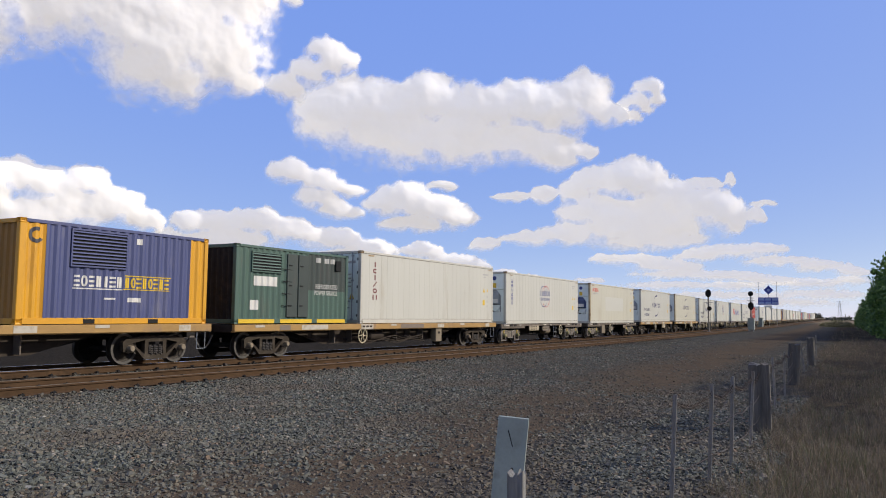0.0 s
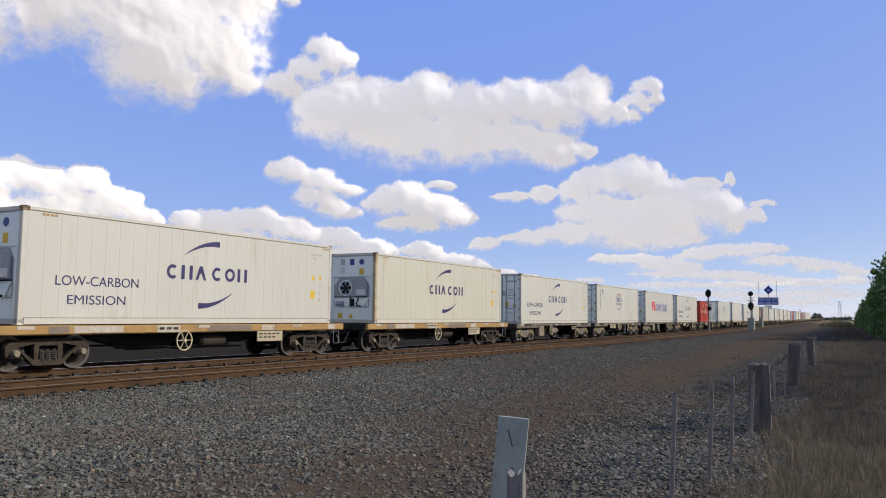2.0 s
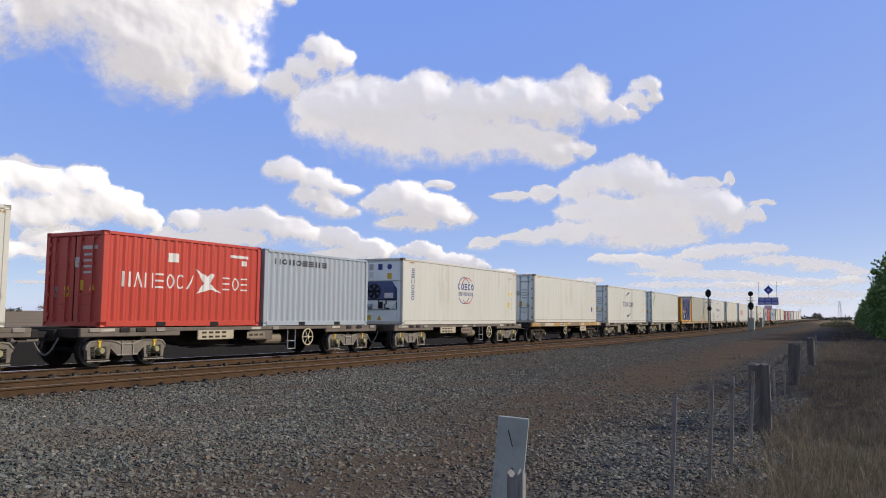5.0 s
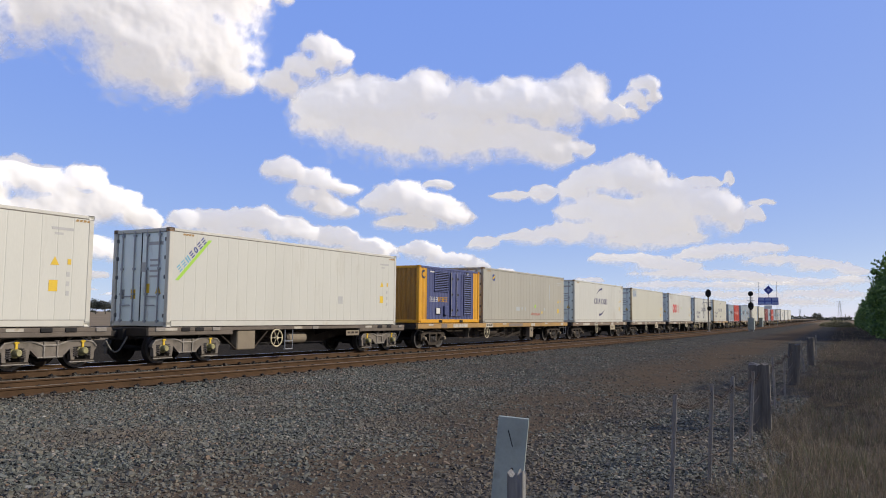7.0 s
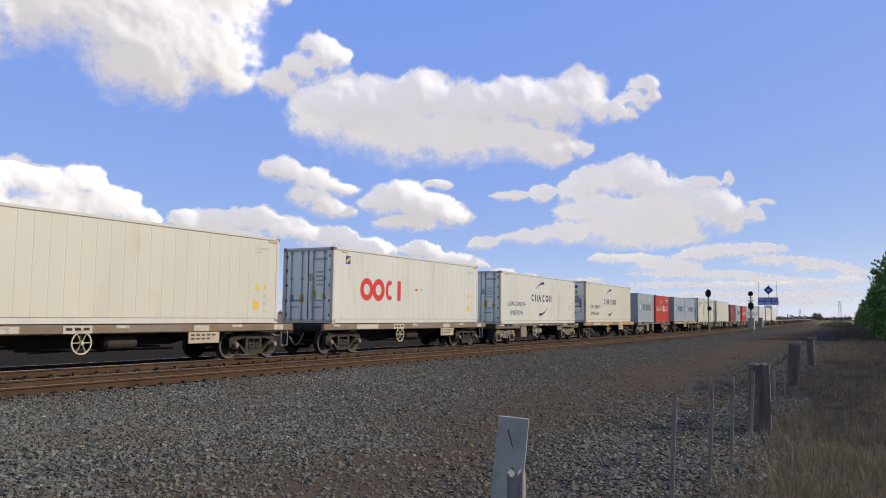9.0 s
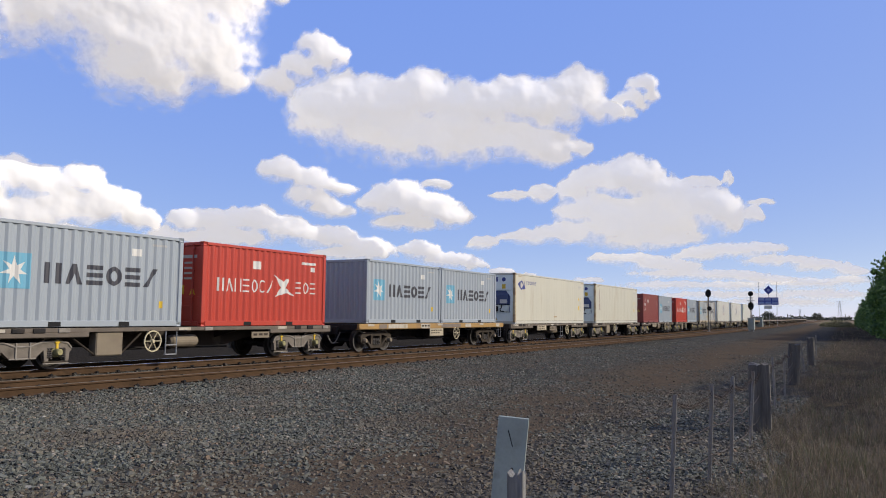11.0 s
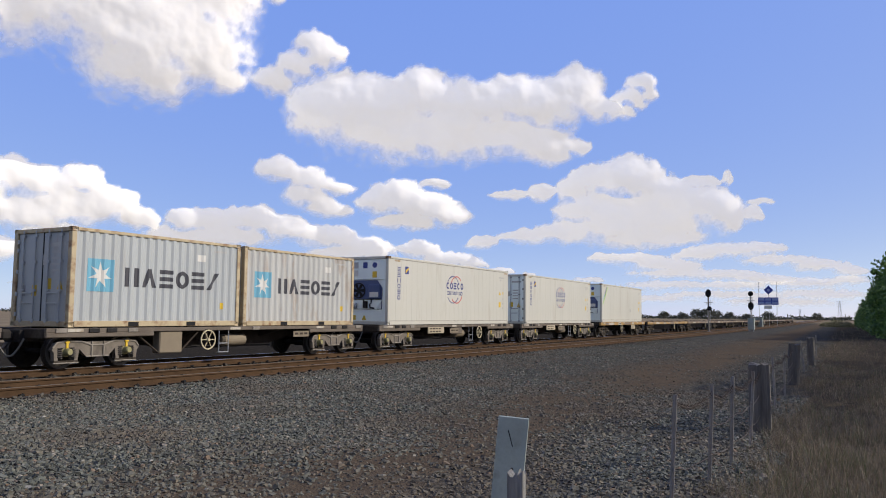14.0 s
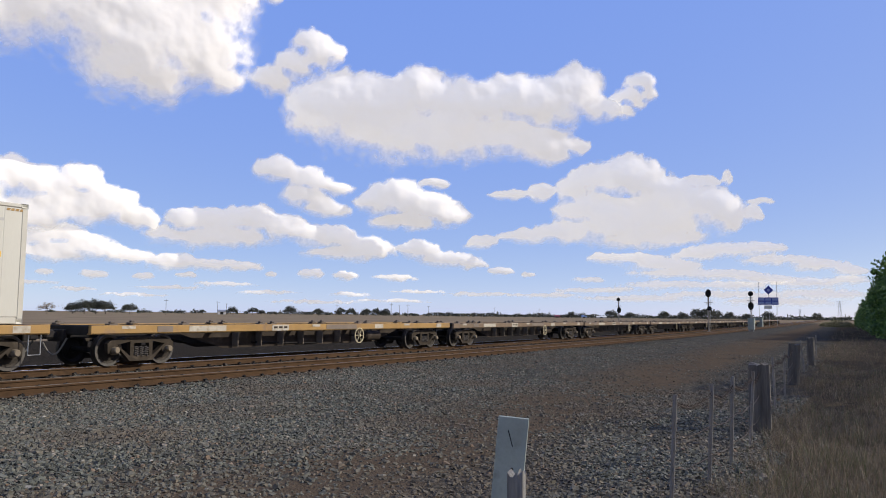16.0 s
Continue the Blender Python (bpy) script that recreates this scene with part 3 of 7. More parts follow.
def base_container(name, L, H, main, trim, side, roof_mat=None, pockets=False, top_trim=None):
    """Frame, sides and roof; the ends come after."""
    c = empty(name)
    tag = f"{L:.1f}_{H:.1f}"
    part("side_panel", lambda: side(L, H), main, c, key=f"side_{side is dry_side}_{tag}")
    part("side_panel", lambda: side(L, H), main, c, at=pose(0, 0, 0, 0, 0, 180), key=f"side_{side is dry_side}_{tag}")
    part("roof", lambda: Shape().box(-HALF + 0.03, HALF - 0.03, -L / 2 + 0.03, L / 2 - 0.03, H - 0.05, H - 0.02), roof_mat or main, c, key="roof_" + tag)
    part("floor_panel", lambda: Shape().box(-HALF + 0.05, HALF - 0.05, -L / 2 + 0.05, L / 2 - 0.05, 0.03, 0.14), dark_steel, c, key="floor_" + tag)
    for sx in (1, -1):
        x1, x0 = sx * (HALF - 0.003), sx * (HALF - 0.07)
        part("bottom_rail", lambda: Shape().box(-0.033, 0.033, -L / 2 + 0.17, L / 2 - 0.17, 0.012, 0.17, 0.01), trim, c, at=((x0 + x1) / 2, 0, 0), key="brail_" + tag)
        part("top_rail", lambda: Shape().box(-0.033, 0.033, -L / 2 + 0.17, L / 2 - 0.17, -0.10, -0.01, 0.012), top_trim or trim, c, at=((x0 + x1) / 2, 0, H), key="trail_" + tag)
        for sy in (1, -1):
            part("corner_post", lambda: Shape().box(-0.075, 0.075, -0.075, 0.075, 0.118, H - 0.118, 0.015), rust_trim if main is cream and sy < 0 else trim, c, at=(sx * (HALF - 0.076), sy * (L / 2 - 0.076), 0), key=f"post_{H:.1f}")
            for z in (0.059, H - 0.059):
                part("corner_casting", casting, (rusty_corner if z > 1 and sy < 0 else trim) if side is reefer_side else trim, c, at=(sx * (HALF - 0.081), sy * (L / 2 - 0.089), z), key="casting")
    for sy in (1, -1):
        part("end_sill", lambda: Shape().box(-HALF + 0.16, HALF - 0.16, -0.05, 0.05, 0.01, 0.15, 0.01), trim, c, at=(0, sy * (L / 2 - 0.055), 0), key="sill")
        part("end_header", lambda: Shape().box(-HALF + 0.16, HALF - 0.16, -0.05, 0.05, -0.12, -0.01, 0.01), trim, c, at=(0, sy * (L / 2 - 0.055), H), key="header")
    if pockets:
        for y in (-1.03, 1.03):
            # solid black block gives the shaded inside of the slot
            part("fork_pocket", lambda: Shape().box(HALF - 0.06, HALF + 0.002, -0.17, 0.17, 0.025, 0.14), black, c, at=(0, y, 0), key="pocket")
    if side is reefer_side:
        # narrow dark strips where the side meets the bottom and top rails
        for z, h in ((0.174, 0.010), (H - 0.106, 0.007)):
            part("panel_seam", lambda: Shape().box(HALF - 0.014, HALF - 0.0085, -L / 2 + 0.16, L / 2 - 0.16, -h, h), seam_dark, c, at=(0, 0, z), key=f"seam{tag}{h}")
    c["size"] = (L, H)
    return c


def far_end(c, L, H, mat):
    part("end_wall", lambda: Shape().box(-HALF + 0.15, HALF - 0.15, -0.05, -0.02, 0.15, H - 0.12), mat, c, at=(0, L / 2 - 0.02, 0), key=f"endwall_{H:.1f}")


def doors(c, L, H, mat, rod_mat, hinge_mat=None):
    """Two door leaves with lock rods, hinges and handles, at the end that faces -y."""
    y = -L / 2 + 0.05
    for sx, label in ((-1, ""), (1, "")):
        d = part("door", lambda: Shape().box(-0.517, 0.517, 0, 0.05, 0.14, H - 0.125, 0.012).box(-0.47, 0.47, -0.004, 0.0, 0.22, H - 0.2, 0.003),
                 mat, c, at=(sx * 0.535, y, 0), key=f"door_{H:.1f}")
        for i, x in enumerate((-0.26, 0.26)):
            part("lock_rod", lambda: Shape().rod((0, -0.045, 0.10), (0, -0.045, H - 0.06), 0.022, 8), rod_mat, d, at=(x, 0, 0), key=f"rod_{H:.1f}")
            for z in (0.16, 0.95, 1.7, H - 0.2):
                part("rod_bracket", lambda: Shape().box(-0.06, 0.06, -0.065, -0.01, -0.035, 0.035, 0.01), rod_mat, d, at=(x, 0, z), key="rod_bracket")
        part("door_handle", lambda: Shape().box(-0.26, 0.20, -0.06, -0.045, 0.86, 0.90, 0.006).box(-0.30, 0.16, -0.06, -0.045, 0.60, 0.64, 0.006), rod_mat, d, key="door_handle")
        for z in (0.32, 0.86, 1.45, 2.02, H - 0.34):
            part("hinge", lambda: Shape().box(-0.08, 0.08, -0.03, 0.03, -0.055, 0.055, 0.012), hinge_mat or hinge_grey, d, at=(sx * 0.545, -0.012, z), key="hinge")
    for sx in (-1, 1):
        part("door_seal", lambda: Shape().box(-0.540, 0.540, 0.012, 0.04, 0.122, H - 0.105), black, c, at=(sx * 0.535, y, 0), key=f"seal_{H:.1f}")
    part("door_gasket", lambda: Shape().box(-0.012, 0.012, -0.004, 0.03, 0.14, H - 0.12), black, c, at=(0, y - 0.004, 0), key=f"gasket_{H:.1f}")
    for x, z, m in ((-0.30, 0.95, bright_yellow), (0.30, 1.12, bright_yellow), (-0.78, 0.95, galv), (0.12, 1.75, faint_grey)):
        part("door_sticker", lambda: Shape().box(-0.10, 0.10, -0.004, 0, -0.14, 0.14), m, c, at=(x, y - 0.006, z), key="door_sticker")
    part("warning_sign", lambda: Shape().prism([(-0.12, -0.12), (0.12, -0.12), (0, 0.16)], "y", -0.004, 0), bright_yellow, c, at=(0.76, y - 0.006, 1.08), key="door_tri")
    for k in range(4):
        part("marking_bar", lambda: Shape().box(-0.17, 0.17, -0.004, 0, -0.03, 0.03), faint_grey, c, at=(0.55, y - 0.006, 1.95 - 0.16 * k), key="door_bar")
    part("marking_bar", lambda: Shape().box(-0.3, 0.3, -0.004, 0, -0.05, 0.05), faint_grey, c, at=(0.62, y - 0.006, H - 0.45), key="door_bar_wide")


def reefer_unit(c, L, H, body, bay, fan_mat):
    """The cooling machine that fills one end: panel, fan bay, lower compartments, vents."""
    y = -L / 2 + 0.045
    u = part("cooling_unit", lambda: Shape().box(-1.06, 1.06, 0.05, 0.09, 0.14, H - 0.12, 0.01), body, c, at=(0, y, 0), key=f"unit_{H:.1f}", label="white cooling unit at the container's end")
    part("upper_cover", lambda: Shape().box(-1.06, 1.06, 0, 0.05, 1.90, H - 0.12, 0.02), body, u, key=f"unit_up_{H:.1f}")
    part("lower_cover", lambda: Shape().box(-0.895, 0.895, 0, 0.05, 0.14, 0.62, 0.02), body, u, key="unit_low")
    for x in (-0.98, 0.98):
        part("side_cover", lambda: Shape().box(-0.08, 0.08, 0, 0.05, 0.14, 1.895, 0.01), body, u, at=(x, 0, 0), key="unit_side")
    part("machine_bay", lambda: Shape().prism([(-0.86, 0.66), (0.86, 0.66), (0.88, 1.55), (0.62, 1.88), (-0.62, 1.88), (-0.88, 1.55)], "y", 0.02, 0.05), bay, u, key="bay")
    part("fan_ring", lambda: Shape().ring(0.33, 0.285, "y", -0.006, 0.03, 28, (-0.30, 0, 1.45)), dark_steel if bay is not unit_grey else fan_mat, u, key="fan_ring")
    part("fan", lambda: fan_shape(), black, u, at=(-0.30, 0.005, 1.45), key="fan")
    part("control_box", lambda: Shape().box(0.20, 0.80, -0.04, 0.04, 1.10, 1.70, 0.03), bay, u, key="ctl")
    part("control_display", lambda: Shape().box(0.28, 0.72, -0.046, -0.04, 1.16, 1.38), plate_white, u, key="ctl_d")
    part("lower_tray", lambda: Shape().box(-0.84, 0.84, 0.008, 0.02, 0.67, 1.06, 0.004), body, u, key="ltray", label="white lower machine compartment")
    part("shelf_edge", lambda: Shape().box(-0.86, 0.86, -0.03, 0.02, 1.06, 1.09, 0.006), dark_steel, u, key="sedge")
    part("pipe_run", lambda: Shape().pipe([(0.35, -0.01, 1.06), (0.36, -0.02, 0.92), (0.28, -0.02, 0.86), (0.30, -0.02, 0.72), (0.5, -0.02, 0.70)], 0.03, 6).pipe([(-0.05, -0.01, 1.06), (-0.02, -0.02, 0.9), (0.12, -0.02, 0.8)], 0.022, 6), dark_steel, u, key="pipes")
    for x, z, m in ((-0.45, 2.52, faint_grey), (0.02, 2.52, logo_blue), (-0.45, 2.18, plate_white), (0.5, 2.12, bright_yellow)):
        part("door_sticker", lambda: Shape().box(-0.11, 0.11, -0.004, 0, -0.13, 0.13), m, c, at=(x, y - 0.003, z), key="unit_top_st")
    part("compressor", lambda: Shape().rod((-0.72, 0.0, 0.80), (-0.38, 0.0, 0.80), 0.11, 14), unit_grey, u, key="compressor")
    part("receiver_tank", lambda: Shape().rod((0.05, 0.0, 0.70), (0.05, 0.0, 1.0), 0.11, 12), dark_steel, u, key="receiver")
    part("cable_box", lambda: Shape().box(0.30, 0.84, -0.01, 0.05, 0.70, 0.98, 0.03), body, u, key="cablebox")
    part("brace_bar", lambda: Shape().rod((-0.88, -0.02, 1.05), (-0.62, -0.02, 0.66), 0.03, 6), body, u, key="bbarl")
    part("brace_bar", lambda: Shape().rod((0.88, -0.02, 1.05), (0.62, -0.02, 0.66), 0.03, 6), body, u, key="bbarr")
    part("door_sticker", lambda: Shape().box(-0.12, 0.12, -0.004, 0, -0.1, 0.1), bright_yellow, c, at=(-0.55, y - 0.003, 0.30), key="unit_st")
    part("warning_sign", lambda: Shape().prism([(-0.12, -0.1), (0.12, -0.1), (0, 0.12)], "y", -0.004, 0), bright_yellow, c, at=(0.0, y - 0.003, 0.30), key="unit_tri")
    part("painted_disc", lambda: Shape().lathe([(0.001, -0.004), (0.12, -0.004), (0.12, 0)], "y", 20), logo_blue, c, at=(0.5, y - 0.003, 2.52), key="unit_logo")


def fan_shape():
    s = Shape().lathe([(0.001, -0.01), (0.09, -0.01), (0.09, 0.02)], "y", 16)
    for i in range(6):
        a = i * math.pi / 3
        ca, sa = math.cos(a), math.sin(a)
        s.add([(0.08 * ca - 0.05 * sa, 0, 0.08 * sa + 0.05 * ca), (0.28 * ca - 0.09 * sa, 0.02, 0.28 * sa + 0.09 * ca), (0.28 * ca + 0.07 * sa, 0.0, 0.28 * sa - 0.07 * ca), (0.08 * ca + 0.04 * sa, 0, 0.08 * sa - 0.04 * ca)], [(0, 1, 2, 3)])
    return s


RIBBED = {"painted_shape", "painted_square", "painted_star", "painted_bird", "marking_bar", "label_plate", "warning_sticker", "painted_bar", "painted_ring", "sticker", "lamp_box", "dark_panel"}


def rib_depth(y, L, depth=0.036):
    """How far the corrugated side lies in at y."""
    n = int((L - 0.24) / 0.278)
    step = (L - 0.24) / n
    t = ((y + L / 2 - 0.12) % step) / step
    return -depth * (0 if t < 0.26 else (t - 0.26) / 0.24 if t < 0.5 else 1 if t < 0.76 else (1 - t) / 0.24)


def over_ribs(shape, y, L):
    """Cuts a flat mark at every fold of a corrugated side and lays it on the folds."""
    n = int((L - 0.24) / 0.278)
    step = (L - 0.24) / n
    bm = bmesh.new()
    vs = [bm.verts.new(p) for p in shape.v]
    for f in shape.f:
        try:
            bm.faces.new([vs[i] for i in f])
        except ValueError:
            pass
    lo, hi = min(p[1] for p in shape.v) + y, max(p[1] for p in shape.v) + y
    for i in range(n):
        for k in (0.0, 0.26, 0.5, 0.76):
            fold = -L / 2 + 0.12 + (i + k) * step
            if lo < fold < hi:
                bmesh.ops.bisect_plane(bm, geom=bm.verts[:] + bm.edges[:] + bm.faces[:], plane_co=(0, fold - y, 0), plane_no=(0, 1, 0))
    for p in bm.verts:
        p.co.x += rib_depth(p.co.y + y, L)
    bm.verts.index_update()
    out = Shape().add([p.co for p in bm.verts], [[q.index for q in f.verts] for f in bm.faces])
    bm.free()
    return out


def mark(c, shape, mat, dy, z, name="marking", key=None, proud=0.003):
    """A flat painted mark on the lit side, dy metres from the container's -y end."""
    L = c["size"][0]
    if L < 7 and name in RIBBED:
        return part(name, lambda: over_ribs(shape(), dy - L / 2, L), mat, c, at=(HALF - 0.012 + proud, -L / 2 + dy, z), key=f"{key}_ribs{dy:.2f}")
    return part(name, shape, mat, c, at=(HALF - 0.012 + proud, -L / 2 + dy, z), key=key)


def plate(w, h):
    return Shape().box(0, 0.0025, -w / 2, w / 2, -h / 2, h / 2)


GLYPHS = "03443304343"


def glyph(kind, w, h, t):
    """A plain shape of one character's size, standing for a trade mark: 0 ring, 1 arc, 2 wedge, 3 stacked bars, 4 upright bars, 5 one bar, 6 slanted bar."""
    s = Shape()
    a, b, e = -w / 2, w / 2, 0.0025
    if kind == "1":
        n = 16
        ring = [(math.cos(radians(50 + 260 * i / n)), math.sin(radians(50 + 260 * i / n))) for i in range(n + 1)]
        pts = [(w / 2 * p, h / 2 * q) for p, q in ring] + [((w / 2 - t) * p, (h / 2 - t) * q) for p, q in ring[::-1]]
        m = n + 1
        s.add([(x, p, q) for x in (0, e) for p, q in pts], [(2 * m + i, 2 * m + i + 1, 4 * m - 2 - i, 4 * m - 1 - i) for i in range(n)])
    elif kind == "2":
        s.prism([(a, -h / 2), (a + t, -h / 2), (0, h / 2 - 2 * t), (b - t, -h / 2), (b, -h / 2), (t * 0.6, h / 2), (-t * 0.6, h / 2)], "x", 0, e)
    elif kind == "5":
        s.box(0, e, -t * 0.7, t * 0.7, -h / 2, h / 2)
    elif kind == "6":
        s.prism([(a, -h / 2), (a + t * 1.2, -h / 2), (b, h / 2), (b - t * 1.2, h / 2)], "x", 0, e)
    elif kind == "0":
        n = 18
        ring = [(math.cos(2 * math.pi * i / n), math.sin(2 * math.pi * i / n)) for i in range(n)]
        vs = [(x, w / 2 * k * c if k == 1 else (w / 2 - t) * c, (h / 2 if k == 1 else h / 2 - t) * d) for x in (0, e) for k in (1, 0) for c, d in ring]
        s.add(vs, [(2 * n + i, 2 * n + (i + 1) % n, 3 * n + (i + 1) % n, 3 * n + i) for i in range(n)] + [(i, n + i, n + (i + 1) % n, (i + 1) % n) for i in range(n)])
    elif kind == "3":
        for k in (-1, 0, 1):
            s.box(0, e, a, b, k * (h - t) / 2 - t / 2, k * (h - t) / 2 + t / 2)
    elif kind == "4":
        s.box(0, e, a, a + t * 1.3, -h / 2, h / 2).box(0, e, b - t * 1.3, b, -h / 2, h / 2)
    return s


def wordmark(c, count, mat, dy0, dy1, z0, z1, pattern=GLYPHS, weight=0.22, upright=False, proud=0.003):
    """A row (or column) of plain letter-sized shapes, one part each."""
    if upright:
        step = (z1 - z0) / count
        for i in range(count):
            k = pattern[i % len(pattern)]
            w, h = abs(dy1 - dy0), step * 0.76
            mark(c, lambda: glyph(k, w, h, w * weight), mat, (dy0 + dy1) / 2, z1 - step * (i + 0.5), "painted_shape", key=f"gl{k}{w:.2f}{h:.2f}{weight}", proud=proud)
        return
    step = (dy1 - dy0) / count
    for i in range(count):
        k = pattern[i % len(pattern)]
        w, h = step * 0.78, z1 - z0
        mark(c, lambda: glyph(k, w, h, w * weight), mat, dy0 + step * (i + 0.5), (z0 + z1) / 2, "painted_shape", key=f"gl{k}{w:.2f}{h:.2f}{weight}", proud=proud)


def lettering(c, text, mat, dy0, dy1, z0, z1):
    """Readable words in the built-in font."""
    key = "text_" + text
    if key not in MESHES:
        cu = bpy.data.curves.new("words", "FONT")
        cu.body, cu.extrude = text, 0.001
        ob = new("words", cu)
        dg = bpy.context.evaluated_depsgraph_get()
        dg.update()
        me = bpy.data.meshes.new_from_object(ob.evaluated_get(dg))
        bpy.data.objects.remove(ob)
        vs = np.array([v.co for v in me.vertices])
        lo, hi = vs.min(0), vs.max(0)
        for v in me.vertices:
            u = (v.co - Vector(lo))
            v.co = (v.co.z + 0.001, u.x / (hi[0] - lo[0]) * (dy1 - dy0), u.y / (hi[1] - lo[1]) * (z1 - z0))
        me.materials.clear()
        me.materials.append(None)
        MESHES[key] = me
    return mark(c, None, mat, dy0, z0, "lettering", key=key)


def crescent(s, w, h, flip):
    """A tapering swoosh, from a point to a thick end."""
    n = 14
    up, lo = [], []
    for i in range(n + 1):
        t = i / n
        y = w * (t - 0.5)
        z = h * (1 - (1 - t) ** 2)
        th = 0.34 * h * t ** 0.8
        up.append((y, z))
        lo.append((y, z - th))
    pts = up + lo[::-1]
    pts = [(-y, h - z) if flip else (y, z) for y, z in pts]
    return s.prism(pts, "x", 0, 0.0025)


def warnings(c, dy=11.1, z=1.03):
    L, H = c["size"]
    mark(c, lambda: plate(0.24, 0.28), bright_yellow, dy, z, "warning_sticker", key="warn_sq")
    mark(c, lambda: Shape().prism([(-0.12, -0.10), (0.12, -0.10), (0, 0.12)], "x", 0, 0.0025), bright_yellow, dy + 0.02, z + 0.62, "warning_sticker", key="warn_tri")
    mark(c, lambda: plate(0.10, 0.14), bright_yellow, dy + 0.42, z + 0.62, "warning_sticker", key="warn_small")
    mark(c, lambda: plate(0.62, 0.07), faint_grey, dy + 0.2, H - 0.42, "marking_bar", key="numbar")
    mark(c, lambda: plate(0.24, 0.06), faint_grey, dy + 0.1, H - 0.55, "marking_bar", key="numbar2")
    for k in range(3):
        mark(c, lambda: plate(0.09, 0.12), faint_grey, dy + 0.40, z + 0.30 - 0.24 * k, "label_plate", key="side_tag")


def hazard_shape():
    s = Shape()
    for i in range(4):
        s.prism([(-0.05 + 0.11 * i, -0.03), (0.03 + 0.11 * i, -0.03), (0.06 + 0.11 * i, 0.03), (-0.02 + 0.11 * i, 0.03)], "x", 0, 0.0025)
    return s


def hazard_bars(c):
    L, H = c["size"]
    for dy in (0.55, L - 0.5):
        mark(c, hazard_shape, deck_yellow, dy, H - 0.17, "height_mark", key="hazard")


# the trade marks, as plain shapes in their colours
def logo_globe(c):
    for t0, t1, m in ((50, 140, logo_blue), (230, 320, logo_red)):
        for off in (-0.18, 0.18):
            mm = m if (off < 0) == (t0 < 90) else (logo_red if m is logo_blue else logo_blue)
            mark(c, lambda: Shape().ring(0.66, 0.62, "x", 0, 0.0025, 18, (0, 0, 0), t0 - 15 if off < 0 else t0 - 5, t1 + 5 if off < 0 else t1 + 15), mm, 5.93 + off, 1.66, "painted_arc", key=f"arc{t0}{off}")
    wordmark(c, 5, logo_blue, 5.05, 6.85, 1.68, 2.0, pattern="10310", weight=0.26)
    wordmark(c, 8, logo_blue, 5.15, 6.75, 1.40, 1.58, pattern="34500540", weight=0.22)
    wordmark(c, 6, logo_blue, 0.72, 0.98, 1.05, 2.5, upright=True, pattern="334030", weight=0.14)
    warnings(c)


def flag_square(c, dy=1.49, z=2.36):
    mark(c, lambda: plate(0.3, 0.32), logo_blue, dy, z, "painted_square", key="flag_sq")
    mark(c, lambda: Shape().prism([(-0.13, -0.10), (-0.05, -0.10), (0.14, 0.04), (0.13, 0.12), (-0.1, 0.0)], "x", 0, 0.0025), bright_yellow, dy, z, "painted_stripe", key="flag_st", proud=0.006)


def logo_swoosh(c, low_carbon=False, mat=None):
    m = mat or navy
    wordmark(c, 3, m, 4.38, 6.02, 1.32, 1.74, pattern="142", weight=0.22)
    wordmark(c, 3, m, 6.14, 7.78, 1.32, 1.74, pattern="104", weight=0.22)
    mark(c, lambda: crescent(Shape(), 1.45, 0.52, False), m, 5.76, 2.02, "painted_swoosh", key="sw1")
    mark(c, lambda: crescent(Shape(), 1.45, 0.52, True), m, 6.40, 0.46, "painted_swoosh", key="sw2")
    if low_carbon:
        lettering(c, "LOW-CARBON", navy, 0.95, 3.47, 1.0, 1.25)
        lettering(c, "EMISSION", navy, 1.30, 3.06, 0.52, 0.76)
    warnings(c)


def logo_star(c, mat_box=None, shade=None):
    mark(c, lambda: plate(0.82, 0.86), mat_box or logo_cyan, 0.9, 1.37, "painted_square", key="star_sq")

    def star():
        pts = []
        for i in range(14):
            r = 0.36 if i % 2 == 0 else 0.14
            a = math.pi / 2 + i * math.pi / 7
            pts.append((r * math.cos(a), r * math.sin(a)))
        return Shape().prism(pts, "x", 0, 0.0025)
    mark(c, star, plate_white, 0.9, 1.37, "painted_star", key="star7", proud=0.006)
    wordmark(c, 6, shade or logo_dark, 1.6, 5.2, 1.10, 1.62, pattern="423036", weight=0.25)
    mark(c, lambda: plate(0.5, 0.06), faint_grey, 5.2, 2.3, "marking_bar", key="mk1")
    mark(c, lambda: plate(0.34, 0.20), plate_white, 4.4, 2.05, "label_plate", key="mk2")
    mark(c, lambda: plate(0.1, 0.2), bright_yellow, 5.3, 0.62, "warning_sticker", key="mk3")


def logo_bird(c):
    wordmark(c, 7, plate_white, 0.6, 3.25, 1.10, 1.52, pattern="4243016", weight=0.17)
    mark(c, lambda: Shape().prism([(-0.55, 0.38), (-0.05, 0.16), (0.1, 0.28), (0.25, 0.24), (0.12, 0.10), (0.05, -0.05), (0.55, -0.34), (0.1, -0.22), (-0.5, -0.36), (-0.2, -0.05), (-0.3, 0.1)], "x", 0, 0.0025), plate_white, 3.8, 1.34, "painted_bird", key="bird")
    wordmark(c, 3, plate_white, 4.35, 5.5, 1.12, 1.52, pattern="303", weight=0.15)
    mark(c, lambda: plate(0.8, 0.09), plate_white, 5.1, 2.2, "marking_bar", key="hb1")
    mark(c, lambda: plate(0.2, 0.16), plate_white, 5.3, 2.0, "marking_bar", key="hb2")
    mark(c, lambda: plate(0.42, 0.26), plate_white, 2.4, 2.0, "label_plate", key="hb3")


